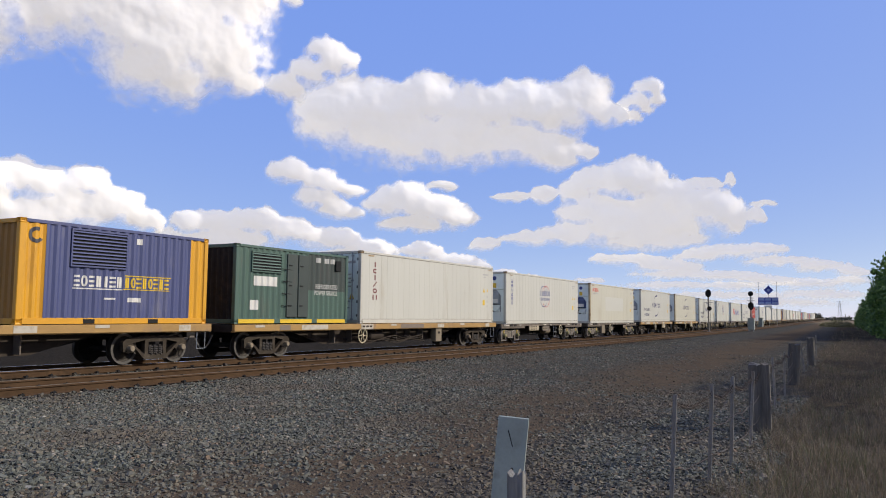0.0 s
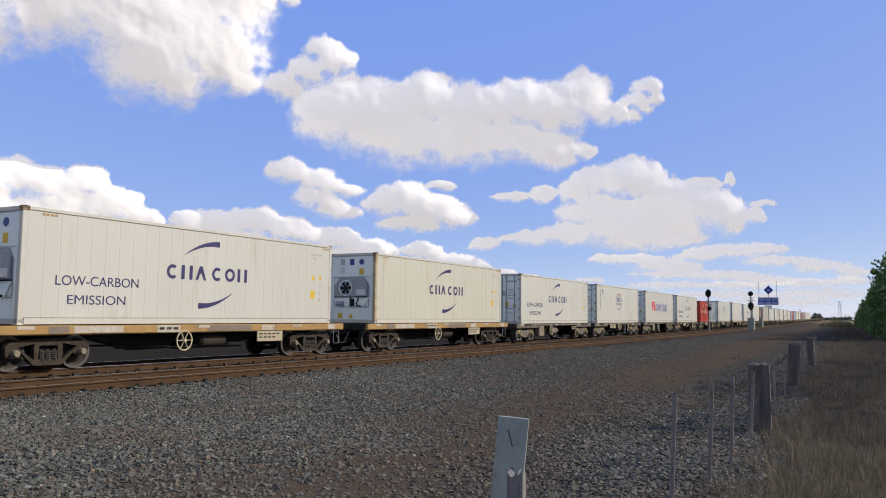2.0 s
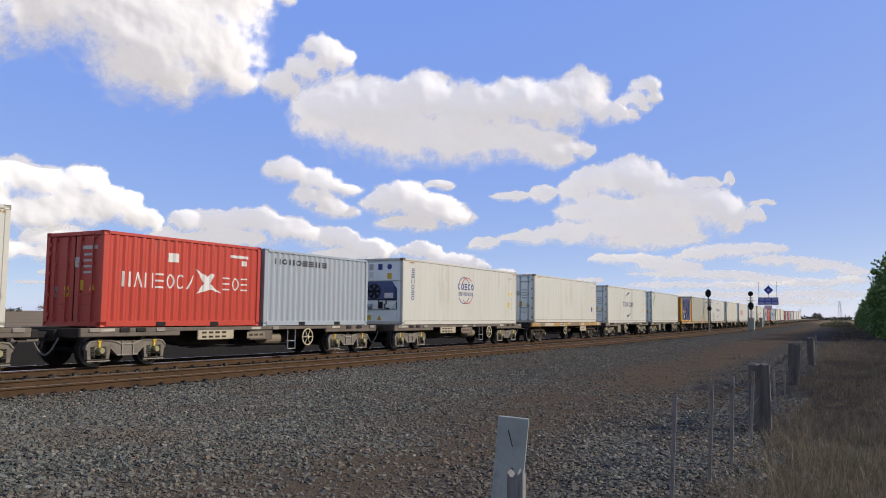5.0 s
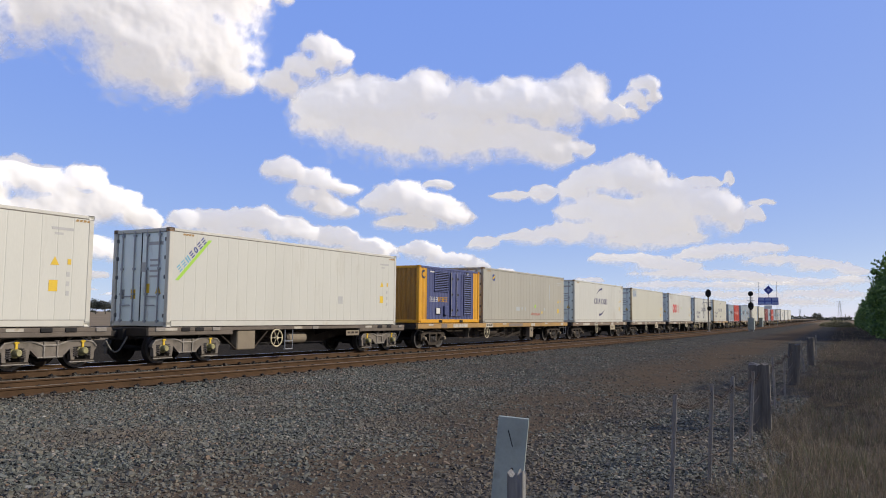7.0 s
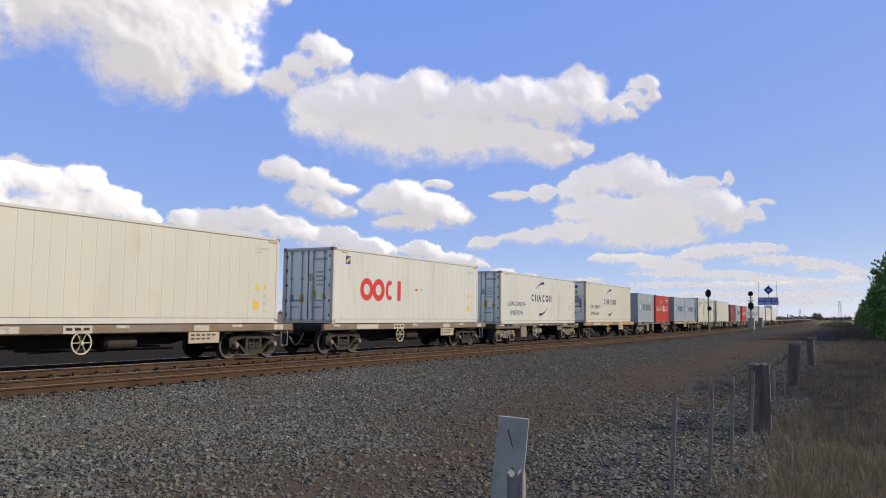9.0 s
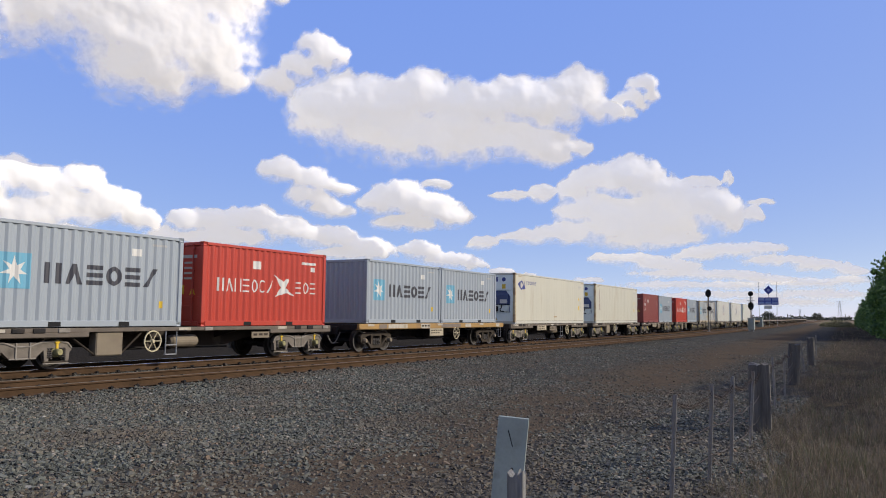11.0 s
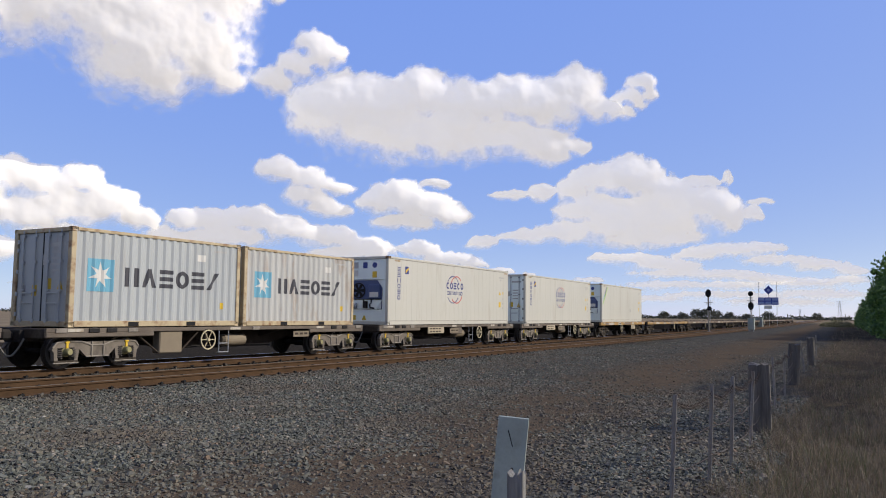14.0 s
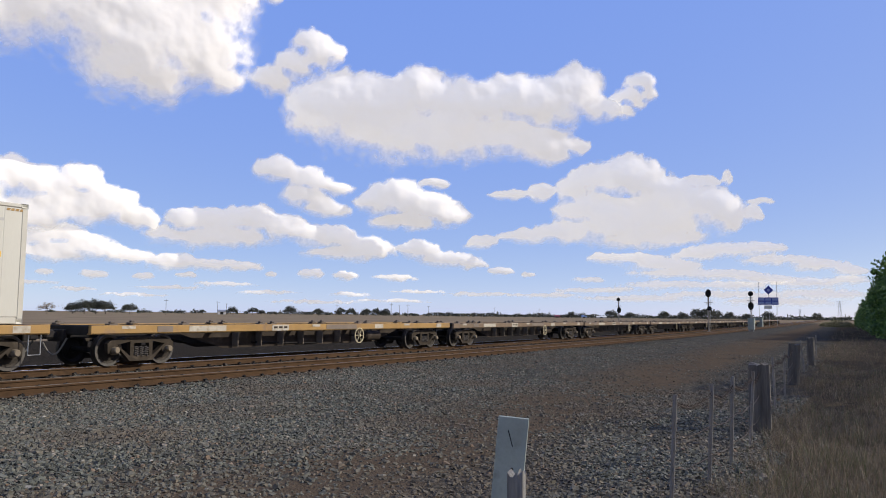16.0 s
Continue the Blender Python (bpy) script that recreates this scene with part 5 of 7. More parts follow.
def generator_yellow(second=False):
    c = base_container("generator_container", L20, H20, gen_yellow, gen_yellow, dry_side, pockets=True, top_trim=gen_blue)
    far_end(c, L20, H20, gen_yellow)
    part("end_panel", lambda: dry_end(H20), gen_rust_shade, c, at=(0, -L20 / 2, 0), key="dry_end20", label="rust-stained yellow end wall, darkened for its shade")
    z0, z1 = 0.19, H20 - 0.10
    part("blue_panel", blue_skin, gen_blue, c, key="blue_side", label="blue painted corrugated panel")
    if not second:
        louvre(c, gen_blue, 1.42, 3.06, 1.52, 2.42, 10)
        wordmark(c, 7, plate_white, 1.5, 3.0, 0.98, 1.27, pattern="3034534", weight=0.34, proud=0.012)
        wordmark(c, 8, bright_yellow, 3.05, 4.6, 0.98, 1.27, pattern="40340343", weight=0.34, proud=0.012)
        mark(c, lambda: plate(1.62, 0.028), bright_yellow, 3.86, 1.315, "painted_bar", key="pnbar2", proud=0.012)
        mark(c, lambda: plate(1.62, 0.022), bright_yellow, 3.82, 0.945, "painted_bar", key="pnbar3", proud=0.012)
        mark(c, lambda: plate(1.5, 0.03), plate_white, 2.25, 0.93, "painted_bar", key="pnbar", proud=0.013)
        mark(c, lambda: plate(0.42, 0.12), plate_white, 3.4, 0.66, "label_plate", key="pn2", proud=0.013)
        mark(c, lambda: plate(0.35, 0.05), plate_white, 2.6, 0.68, "label_plate", key="pn3", proud=0.013)
        mark(c, lambda: plate(0.2, 0.16), plate_white, 3.5, 2.28, "lamp_box", key="pn4", proud=0.013)
    else:
        louvre(c, gen_blue, 1.4, 2.7, 1.5, 2.4, 11)
        louvre(c, gen_blue, 4.35, 5.05, 0.4, 2.35, 18)
        for dy in (3.22, 3.78):
            d = mark(c, lambda: Shape().box(0, 0.05, -0.26, 0.26, -1.05, 1.05, 0.02), gen_blue, dy, 1.35, "panel_door", key="gdoor")
            part("lock_rod", lambda: Shape().rod((0.06, 0, -1.0), (0.06, 0, 1.0), 0.02, 8), gen_blue, d, at=(0, 0.17, 0), key="grod")
            part("worn_edge", lambda: Shape().box(0.045, 0.054, -0.275, -0.25, -1.05, 1.05), faint_grey, d, key="gedge")
            for z in (-0.75, 0.0, 0.75):
                part("hinge", lambda: Shape().box(0.045, 0.075, -0.25, -0.12, -0.05, 0.05, 0.01), dark_steel, d, at=(0, 0, z), key="ghinge")
        # this black box and the lamp recess below stand for shaded hollows
        mark(c, lambda: Shape().box(0, 0.02, -0.22, 0.22, -0.16, 0.16, 0.01), black, 1.75, 0.55, "dark_recess", key="grec", proud=0.004)
        mark(c, lambda: Shape().box(0, 0.10, -0.20, 0.20, -0.22, 0.22, 0.02), gen_blue, 2.45, 0.58, "switch_box", key="gswitch")
        mark(c, lambda: Shape().box(0, 0.012, -0.16, 0.16, -0.1, 0.1, 0.005), black, 4.7, 2.38, "lamp_recess", key="glamp")
        mark(c, lambda: plate(0.12, 0.1), plate_white, 4.75, 2.38, "lamp_lens", key="glens", proud=0.014)
        wordmark(c, 7, plate_white, 0.95, 1.75, 0.98, 1.2, pattern="3034534", weight=0.28, proud=0.012)
        wordmark(c, 8, gen_yellow, 1.8, 2.7, 0.98, 1.2, pattern="40340343", weight=0.28, proud=0.012)
        mark(c, lambda: plate(0.34, 0.26), plate_white, 1.72, 0.56, "switch_plate", key="pn5", proud=0.030)
        mark(c, lambda: plate(0.45, 0.06), plate_white, 1.2, 2.35, "label_plate", key="pn6", proud=0.013)
    mark(c, lambda: Shape().ring(0.2, 0.11, "x", 0, 0.0025, 18, (0, 0, 0), 60, 330), logo_dark, 0.45, 2.2, "painted_ring", key="gring", proud=0.006)
    return tagged(c, "yellow generator container with blue side panel and louvres", "generator container", "containers on the train")


def generator_green():
    c = base_container("generator_container", L20, H20, gen_green, gen_green, dry_side)
    far_end(c, L20, H20, gen_green)
    part("end_panel", lambda: dry_end(H20), dark_steel, c, at=(0, -L20 / 2, 0), key="dry_end20", label="dark corrugated end")
    for y in (-2.0, 0.0, 2.0):
        part("yellow_rail", lambda: Shape().box(0, 0.008, -0.85, 0.85, 0.02, 0.15), bright_yellow, c, at=(HALF - 0.002, y, 0), key="yrail")
    louvre(c, gen_green, 0.75, 2.15, 1.75, 2.35, 6)
    for dy in (2.75, 3.35):
        d = mark(c, lambda: Shape().box(0, 0.04, -0.28, 0.28, -1.1, 1.1, 0.015), gen_dark, dy, 1.32, "panel_door", key="ggdoor")
        for z in (-0.7, 0.0, 0.7):
            part("hinge", lambda: Shape().box(0.03, 0.06, -0.2, -0.05, -0.02, 0.02), black, d, at=(0, 0, z), key="gghinge")
    mark(c, lambda: plate(1.15, 0.32), plate_white, 1.45, 1.42, "label_plate", key="gg1", proud=0.006)
    mark(c, lambda: plate(0.42, 0.32), plate_white, 0.9, 0.62, "label_plate", key="gg2", proud=0.006)
    mark(c, lambda: plate(2.25, 1.30), gen_dark, 4.76, 1.84, "dark_panel", key="ggdark", proud=0.001)
    lettering(c, "REFRIGERATED", plate_white, 4.08, 5.38, 1.26, 1.42)
    lettering(c, "POWER SERVICE", plate_white, 4.02, 5.36, 1.03, 1.19)
    for dy in (2.32, 2.56):
        for k in range(4):
            mark(c, lambda: Shape().rod((0.03, -0.10, 0), (0.03, 0.14, -0.02), 0.016, 6), black, dy, 0.62 + 0.42 * k, "door_bar", key="ggbar")
    for dy in (4.25, 4.7, 5.1):
        mark(c, lambda: plate(0.28, 0.18), faint_grey, dy, 2.3, "label_plate", key="gg3", proud=0.010)
    mark(c, lambda: Shape().box(0, 0.03, -0.16, 0.16, -0.2, 0.2, 0.02), black, 5.4, 2.15, "vent_hatch", key="gg4")
    return tagged(c, "dark green generator container with louvre and black doors", "generator container", "containers on the train")


def red_word_box():
    c = reefer("white refrigerated container with red lettering shapes and a clean patch", cream, "unit")
    wordmark(c, 5, logo_red, 0.55, 2.0, 2.30, 2.56, pattern="31012", weight=0.3)
    wordmark(c, 9, faint_grey, 0.66, 1.9, 2.12, 2.2, weight=0.25)
    mark(c, lambda: plate(5.0, 1.05), patch_white, 6.3, 1.45, "clean_patch", key="clean_patch_key", proud=0.001)
    warnings(c)
    return c


def violet_word_box():
    c = reefer("white refrigerated container with red square and violet shapes", white)
    mark(c, lambda: plate(1.42, 0.82), logo_red, 3.3, 1.53, "painted_square", key="sea_sq")
    mark(c, lambda: Shape().prism([(-0.7, -0.28), (-0.25, -0.28), (0.1, 0.28), (0.68, 0.28), (0.68, 0.18), (0.2, 0.18), (-0.12, -0.38), (-0.7, -0.38)], "x", 0, 0.0025), plate_white, 3.3, 1.53, "painted_stripe", key="sea_st", proud=0.006)
    wordmark(c, 8, logo_violet, 4.15, 9.4, 1.05, 1.75, pattern="10251201", weight=0.26)
    warnings(c)
    return c


def red_ring_box():
    c = reefer("white refrigerated container with thick red rings", white)
    for dy in (2.25, 3.1):
        mark(c, lambda: Shape().ring(0.45, 0.22, "x", 0, 0.0025, 28), logo_red, dy, 1.36, "painted_ring", key="oring")
    wordmark(c, 2, logo_red, 3.55, 5.05, 0.95, 1.78, pattern="15", weight=0.30)
    flag_square(c, 0.95, 2.45)
    mark(c, lambda: plate(0.16, 0.1), logo_red, 6.1, 1.45, "sticker", key="ost1")
    mark(c, lambda: plate(0.16, 0.12), logo_green, 6.55, 1.45, "sticker", key="ost2")
    warnings(c, 11.1, 0.7)
    return c


def crest_box():
    c = reefer("dull white refrigerated container with blue crest", cream, "unit")
    mark(c, lambda: Shape().ring(0.26, 0.16, "x", 0, 0.0025, 20, (0, 0, 0), 20, 320).prism([(-0.55, 0.05), (-0.25, 0.2), (-0.2, 0.0), (-0.3, -0.15)], "x", 0, 0.0025).prism([(0.15, -0.1), (0.5, 0.28), (0.42, 0.05), (0.6, -0.2), (0.2, -0.25)], "x", 0, 0.0025), logo_blue, 0.95, 2.22, "painted_crest", key="crest")
    wordmark(c, 6, logo_blue, 1.62, 3.24, 2.28, 2.48, pattern="100403", weight=0.18)
    mark(c, lambda: plate(0.5, 0.06), deck_yellow, 6.5, 0.42, "marking_bar", key="cr1")
    warnings(c)
    return c


def slant_stripe_box(end):
    c = reefer("dull white refrigerated container with a slanted green stripe", white, end)
    L = L40
    mark(c, lambda: Shape().prism([(-0.72, -0.66), (-0.58, -0.66), (0.68, 0.62), (0.54, 0.62)], "x", 0, 0.0025), logo_green, 0.98, 2.02, "painted_stripe", key="scs")
    for i in range(7):
        k = "3343033"[i]
        g = part("painted_shape", lambda: glyph(k, 0.14, 0.20, 0.04), logo_cyan if i < 3 else logo_blue, c, at=Matrix.Translation((HALF - 0.009, -L / 2 + 0.42 + 0.15 * i, 1.72 + 0.145 * i)) @ pose(0, 0, 0, 44, 0, 0), key="scg" + k)
    mark(c, lambda: plate(0.28, 0.28), faint_grey, 8.3, 0.95, "label_plate", key="scp")
    warnings(c)
    return c


def blue_panel_box():
    c = reefer("yellowed refrigerated container with small blue panel", cream)
    mark(c, lambda: plate(1.25, 0.55), grey_blue, 0.98, 2.42, "painted_panel", key="bea")
    wordmark(c, 6, logo_blue, 0.5, 1.5, 2.24, 2.40, pattern="333040", weight=0.2)
    warnings(c, 11.1, 0.6)
    return c


def maroon_box():
    c = dry_box("maroon corrugated container with white upright shapes", maroon)
    wordmark(c, 3, plate_white, 0.60, 0.96, 1.05, 2.25, upright=True, pattern="506", weight=0.26)
    mark(c, lambda: plate(0.42, 0.26), plate_white, 1.9, 1.95, "label_plate", key="hb3")
    for k in range(3):
        mark(c, lambda: plate(0.06, 0.8 - 0.2 * k), plate_white, 5.45 - 0.25 * k, 1.7, "marking_bar", key=f"tx{k}")
    return c


def globe_box(end, flag=False, unit=None):
    c = reefer("white refrigerated container with blue and red arcs", white, end, unit)
    logo_globe(c)
    if flag:
        flag_square(c)
    return c


def swoosh_box(low=False, end="doors", unit=None, main=None):
    c = reefer("white refrigerated container with navy swooshes" + (" and low-carbon lettering" if low else ""), main or white, end, unit)
    logo_swoosh(c, low)
    return c


def star_box(main=None, trim=None, end="plain", label="light grey corrugated container with pale blue star square"):
    c = dry_box(label, main or grey_blue, trim, end)
    logo_star(c)
    return c


def bird_box():
    c = dry_box("bright red corrugated container with a white bird shape", red_paint)
    logo_bird(c)
    return c


def upright_word_box(end, mat=None):
    c = reefer("dull white refrigerated container with upright brown lettering shapes", mat or cream, end)
    logo_upright(c, mat=logo_brown)
    return c


def plain_box():
    c = reefer("white refrigerated container with plain sides", white)
    mark(c, lambda: plate(0.27, 0.31), navy, 11.1, 0.9, "sticker", key="pl1", proud=0.007)
    warnings(c, 11.1, 0.9)
    return c


def tan_box():
    c = reefer("dusty tan refrigerated container", tan, trim=tan)
    for dy, z, w, h in ((4.6, 0.78, 0.5, 0.22), (5.2, 0.80, 0.16, 0.2), (5.7, 0.78, 0.14, 0.18), (8.75, 0.80, 0.2, 0.16), (9.6, 1.85, 0.10, 0.9), (6.4, 2.3, 0.08, 0.14)):
        mark(c, lambda: plate(w, h), stained_grey, dy, z, "repair_patch", key=f"tan{dy}", proud=0.001)
    flag_square(c, 1.3, 2.4)
    lettering(c, "NO FORKLIFT", logo_red, 6.6, 8.0, 0.42, 0.56)
    mark(c, lambda: plate(0.2, 0.18), logo_green, 7.2, 0.95, "sticker", key="tn1")
    mark(c, lambda: plate(0.16, 0.14), bright_yellow, 8.3, 0.6, "sticker", key="tn2")
    warnings(c, 11.1, 0.7)
    return c


def grey_box():
    c = dry_box("pale grey corrugated container", grey_blue, None, "plain")
    wordmark(c, 8, logo_dark, 0.5, 3.4, 2.1, 2.3, pattern="40403343", weight=0.2)
    return c


# wagon kind, deck paint, then (start of the container along the train, what it is)
spine, turned, flat, flat_turned = "spine", "turned", "flat", "flat_turned"
TRAIN = [
    (flat, 60, deck_yellow, [(11.41, generator_yellow)]),
    (flat, 60, deck_yellow, [(18.66, generator_green), (25.53, lambda: upright_word_box("doors", white))]),
    (turned, 40, frame_brown, [(39.41, lambda: globe_box("unit", False, unit_grey))]),
    (spine, 40, frame_brown, [(54.37, red_word_box)]),
    (flat, 40, deck_yellow, [(69.21, lambda: swoosh_box(True, "unit", unit_grey))]),
    (flat, 40, deck_yellow, [(84.30, lambda: swoosh_box(False, "unit", unit_grey, cream))]),
    (spine, 40, frame_brown, [(99.30, lambda: swoosh_box(True))]),
    (turned, 40, frame_brown, [(113.73, lambda: globe_box("doors", True))]),
    (spine, 40, frame_brown, [(128.63, violet_word_box)]),
    (turned, 40, frame_brown, [(143.03, lambda: swoosh_box(True))]),
    (turned, 40, frame_brown, [(157.80, bird_box), (164.05, grey_box)]),
    (turned, 40, frame_brown, [(172.71, lambda: globe_box("unit"))]),
    (flat, 40, deck_yellow, [(187.65, plain_box)]),
    (spine, 40, frame_brown, [(202.82, lambda: swoosh_box(False))]),
    (spine, 40, frame_brown, [(217.52, lambda: slant_stripe_box("doors"))]),
    (flat, 60, deck_yellow, [(231.62, lambda: generator_yellow(True)), (238.11, tan_box)]),
    (flat, 40, deck_brown, [(252.46, lambda: swoosh_box(False))]),
    (flat, 40, deck_brown, [(267.56, blue_panel_box)]),
    (flat, 40, deck_brown, [(282.76, red_ring_box)]),
    (spine, 40, frame_brown, [(297.76, lambda: swoosh_box(True))]),
    (flat, 40, deck_yellow, [(312.35, lambda: swoosh_box(True, "unit", unit_grey, cream))]),
    (spine, 40, frame_brown, [(327.19, star_box), (334.01, bird_box)]),
    (flat_turned, 40, deck_yellow, [(342.72, star_box), (348.85, star_box)]),
    (turned, 40, frame_brown, [(357.42, crest_box)]),
    (spine, 40, frame_brown, [(372.37, lambda: upright_word_box("unit"))]),
    (turned, 40, frame_brown, [(386.83, maroon_box), (393.21, star_box)]),
    (spine, 40, frame_brown, [(401.54, bird_box), (407.94, star_box)]),
    (spine, 40, frame_brown, [(416.24, lambda: star_box(stained_grey, rust_trim, "doors", "stained pale grey corrugated container with rusty posts")), (422.48, lambda: star_box(old_grey, rust_trim, "doors", "rust-streaked grey corrugated container"))]),
    (turned, 40, frame_brown, [(430.94, lambda: globe_box("unit", True))]),
    (turned, 40, frame_brown, [(445.64, lambda: globe_box("doors", True))]),
    (flat, 40, deck_yellow, [(460.61, lambda: slant_stripe_box("unit"))]),
] + [(flat, 60, deck_yellow if i == 0 else deck_brown, [], 474.6 + 19.65 * i) for i in range(11)]

PROTO = {}
for row in TRAIN:
    kind, feet, deck_mat, loads = row[:4]
    length = {40: 13.5, 60: 19.3}[feet]
    boxed = bool(loads) and loads[0][0] > 12
    key = (kind, feet, deck_mat.name, bool(loads), boxed)
    m = None
    if loads:
        a = loads[0][0]
        b = loads[-1][0] + (L20 if feet == 40 and len(loads) == 2 else L40)
        if a < 12:
            a, b = a - 13.0, a + L20
        mid = (a + b) / 2
    else:
        mid = row[4] + length / 2
    if key not in PROTO:
        w = PROTO[key] = wagon("flat" if kind in (flat, flat_turned) else "spine", length, FLOOR[kind], deck_mat, bool(loads), kind in (turned, flat_turned), boxed)
        tagged(w, {"spine": "dusty brown skeletal container wagon on sprung bogies", "turned": "dusty brown skeletal container wagon with long side box", "flat": "worn yellow-edged flat container wagon on cast bogies", "flat_turned": "worn yellow-edged flat container wagon on cast bogies"}[kind] if deck_mat is not deck_brown else "worn brown flat container wagon on cast bogies", "railway wagon", "wagons of the train")
    else:
        w = copy_thing(PROTO[key], pose(0, 0, 0))
    MOVERS.append((w, mid, 0.0))
    for start, build in loads:
        c = build()
        MOVERS.append((c, start + c["size"][0] / 2, FLOOR[kind]))
        del c["size"]


# ---- fence, posts, signals, boards ----
old_wood = paint("weathered_timber", (0.115, 0.105, 0.092), 0.95, vary=0.55, scale=11, grain=40, bump=0.5, dirt=(0.07, 0.06, 0.05), dirt_amount=0.55, dirt_scale=9, streak=9)
pale_board = paint("pale_grey_board", (0.34, 0.38, 0.335), 0.6, vary=0.16, scale=4, dirt=(0.17, 0.16, 0.115), dirt_amount=0.5, dirt_scale=5)
pale_wood = paint("bleached_timber", (0.20, 0.192, 0.175), 0.95, vary=0.5, scale=14, grain=60, bump=0.5, dirt=(0.12, 0.11, 0.10), dirt_amount=0.5, dirt_scale=12, streak=9)
wire_steel = paint("rusty_wire", (0.085, 0.06, 0.045), 0.8, metal=0.3, vary=0.3, scale=20)
post_steel = paint("steel_post", (0.27, 0.25, 0.225), 0.6, metal=0.3, vary=0.2, scale=6, dirt=(0.2, 0.13, 0.09), dirt_amount=0.4)
sign_blue = paint("sign_blue", (0.02, 0.045, 0.30), 0.4, vary=0.06, scale=3)
sign_pale = paint("sign_pale_blue", (0.26, 0.33, 0.55), 0.4, vary=0.08, scale=3)


def timber_post(x, y, w, h, seed, lean=0, wood=None):
    """A split, weathered post with a ragged top."""
    rnd = random.Random(seed)
    n, rings = 18, 8
    s = Shape()
    rad = []
    for i in range(n):
        a = 2 * math.pi * i / n
        sq = 1 / max(abs(math.cos(a)), abs(math.sin(a))) ** 0.75
        rad.append(w / 2 * min(sq, 1.25) * rnd.uniform(0.88, 1.05))
    top = [h - rnd.uniform(0.0, 0.055) for _ in range(n)]
    for k in range(rings):
        t = k / (rings - 1)
        for i in range(n):
            a = 2 * math.pi * i / n
            r = rad[i] * (1.06 - 0.08 * t) * rnd.uniform(0.985, 1.015)
            s.v.append((r * math.cos(a), r * math.sin(a), -0.3 + (top[i] + 0.3) * t))
    for k in range(rings - 1):
        for i in range(n):
            j = (i + 1) % n
            s.f.append((k * n + i, k * n + j, (k + 1) * n + j, (k + 1) * n + i))
    c = len(s.v)
    s.v.append((0, 0, h - 0.05))
    s.f += [((rings - 1) * n + i, (rings - 1) * n + (i + 1) % n, c) for i in range(n)]
    ob = part("fence_post", s, wood or old_wood, at=pose(x, y, ground_height(x, y), 0, lean, 8))
    return tagged(ob, "thick weathered grey timber fence post with split top", "fence post", "timber posts of the fence")


def steel_picket(x, y, h, lean_x, lean_y):
    s = Shape()
    for a in (90, 210, 330):
        c, d = math.cos(radians(a)), math.sin(radians(a))
        s.prism([(0.003 * d, -0.003 * c), (0.024 * c + 0.003 * d, 0.024 * d - 0.003 * c), (0.024 * c - 0.003 * d, 0.024 * d + 0.003 * c), (-0.003 * d, 0.003 * c)], "z", -0.3, h)
    ob = part("fence_picket", s, post_steel, at=pose(x, y, ground_height(x, y), lean_y, lean_x, 0))
    return tagged(ob, "thin leaning steel fence picket", "fence picket", "pickets of the fence")


FENCE = [(-1.84, 14.0, 0.33, 1.13), (-2.29, 24.2, 0.30, 1.16), (-2.70, 36.0, 0.29, 1.16)]
for i, (x, y, w, h) in enumerate(FENCE):
    timber_post(x, y, w, h, i + 3, (0, 2, -1)[i])
PICKETS = [(-1.93, 8.2, 1.05, 2.5, -1), (-1.76, 9.25, 1.08, 2.5, 0), (-1.69, 10.25, 1.10, 2, 1), (-1.77, 12.4, 1.08, 3, 0), (-2.05, 17.9, 1.08, -2, 0), (-2.17, 20.8, 1.05, 1, 2), (-2.5, 30.2, 1.1, -5, 0), (-2.95, 42.0, 1.1, 1, 0)]
for x, y, h, lx, ly in PICKETS:
    steel_picket(x, y, h, lx, ly)


def make_wires():
    line = sorted([(p[1], p[0]) for p in FENCE] + [(p[1], p[0] + 0.03) for p in PICKETS])
    for k, z in enumerate((0.98, 0.62, 0.30)):
        s = Shape()
        rnd = random.Random(k)
        pts = []
        for (y0, x0), (y1, x1) in zip(line, line[1:]):
            for i in range(8):
                t = i / 8
                sag = (0.10 if k == 0 else 0.04) * 4 * t * (1 - t)
                x, y = x0 + (x1 - x0) * t, y0 + (y1 - y0) * t
                pts.append((x, y, ground_height(x, y) + z - sag + rnd.uniform(-0.012, 0.012)))
        s.pipe(pts, 0.004, 4)
        for i in range(len(pts) - 1):
            if k == 0 and pts[i][1] < 30:
                a, b = Vector(pts[i]), Vector(pts[i + 1])
                for q in range(3):
                    c = a.lerp(b, (q + 0.5) / 3)
                    s.rod(c + Vector((-0.02, 0, -0.025)), c + Vector((0.02, 0, 0.025)), 0.003, 4).rod(c + Vector((0.02, 0, -0.025)), c + Vector((-0.02, 0, 0.025)), 0.003, 4)
        w = part("fence_wire", s, wire_steel)
        tagged(w, "sagging rusty barbed fence wire" if k == 0 else "rusty plain fence wire", "fence wire", "wires of the fence")


make_wires()


def marker_board():
    b = part("marker_board", Shape().box(-0.125, 0.125, -0.012, 0.012, -0.25, 1.035, 0.006), pale_board, at=pose(-2.755, 5.935, ground_height(-2.755, 5.935) - 0.02, 0, 5.2, 28))
    part("scratch", Shape().prism([(-0.040, 0.92), (-0.034, 0.93), (0.012, 0.80), (0.008, 0.79)], "y", -0.0135, -0.012), dark_steel, b)
    for z in (0.62, 0.28):
        part("bolt", lambda: Shape().rod((0, -0.02, 0), (0, -0.012, 0), 0.012, 8), dark_steel, b, at=(0.02, 0, z), key="board_bolt")
    return tagged(b, "pale grey leaning marker board beside the gravel", "marker board")


marker_board()
tagged(timber_post(-2.16, 4.88, 0.115, 0.815, 24, 0, pale_wood), "short split grey timber post stub", "fence post")


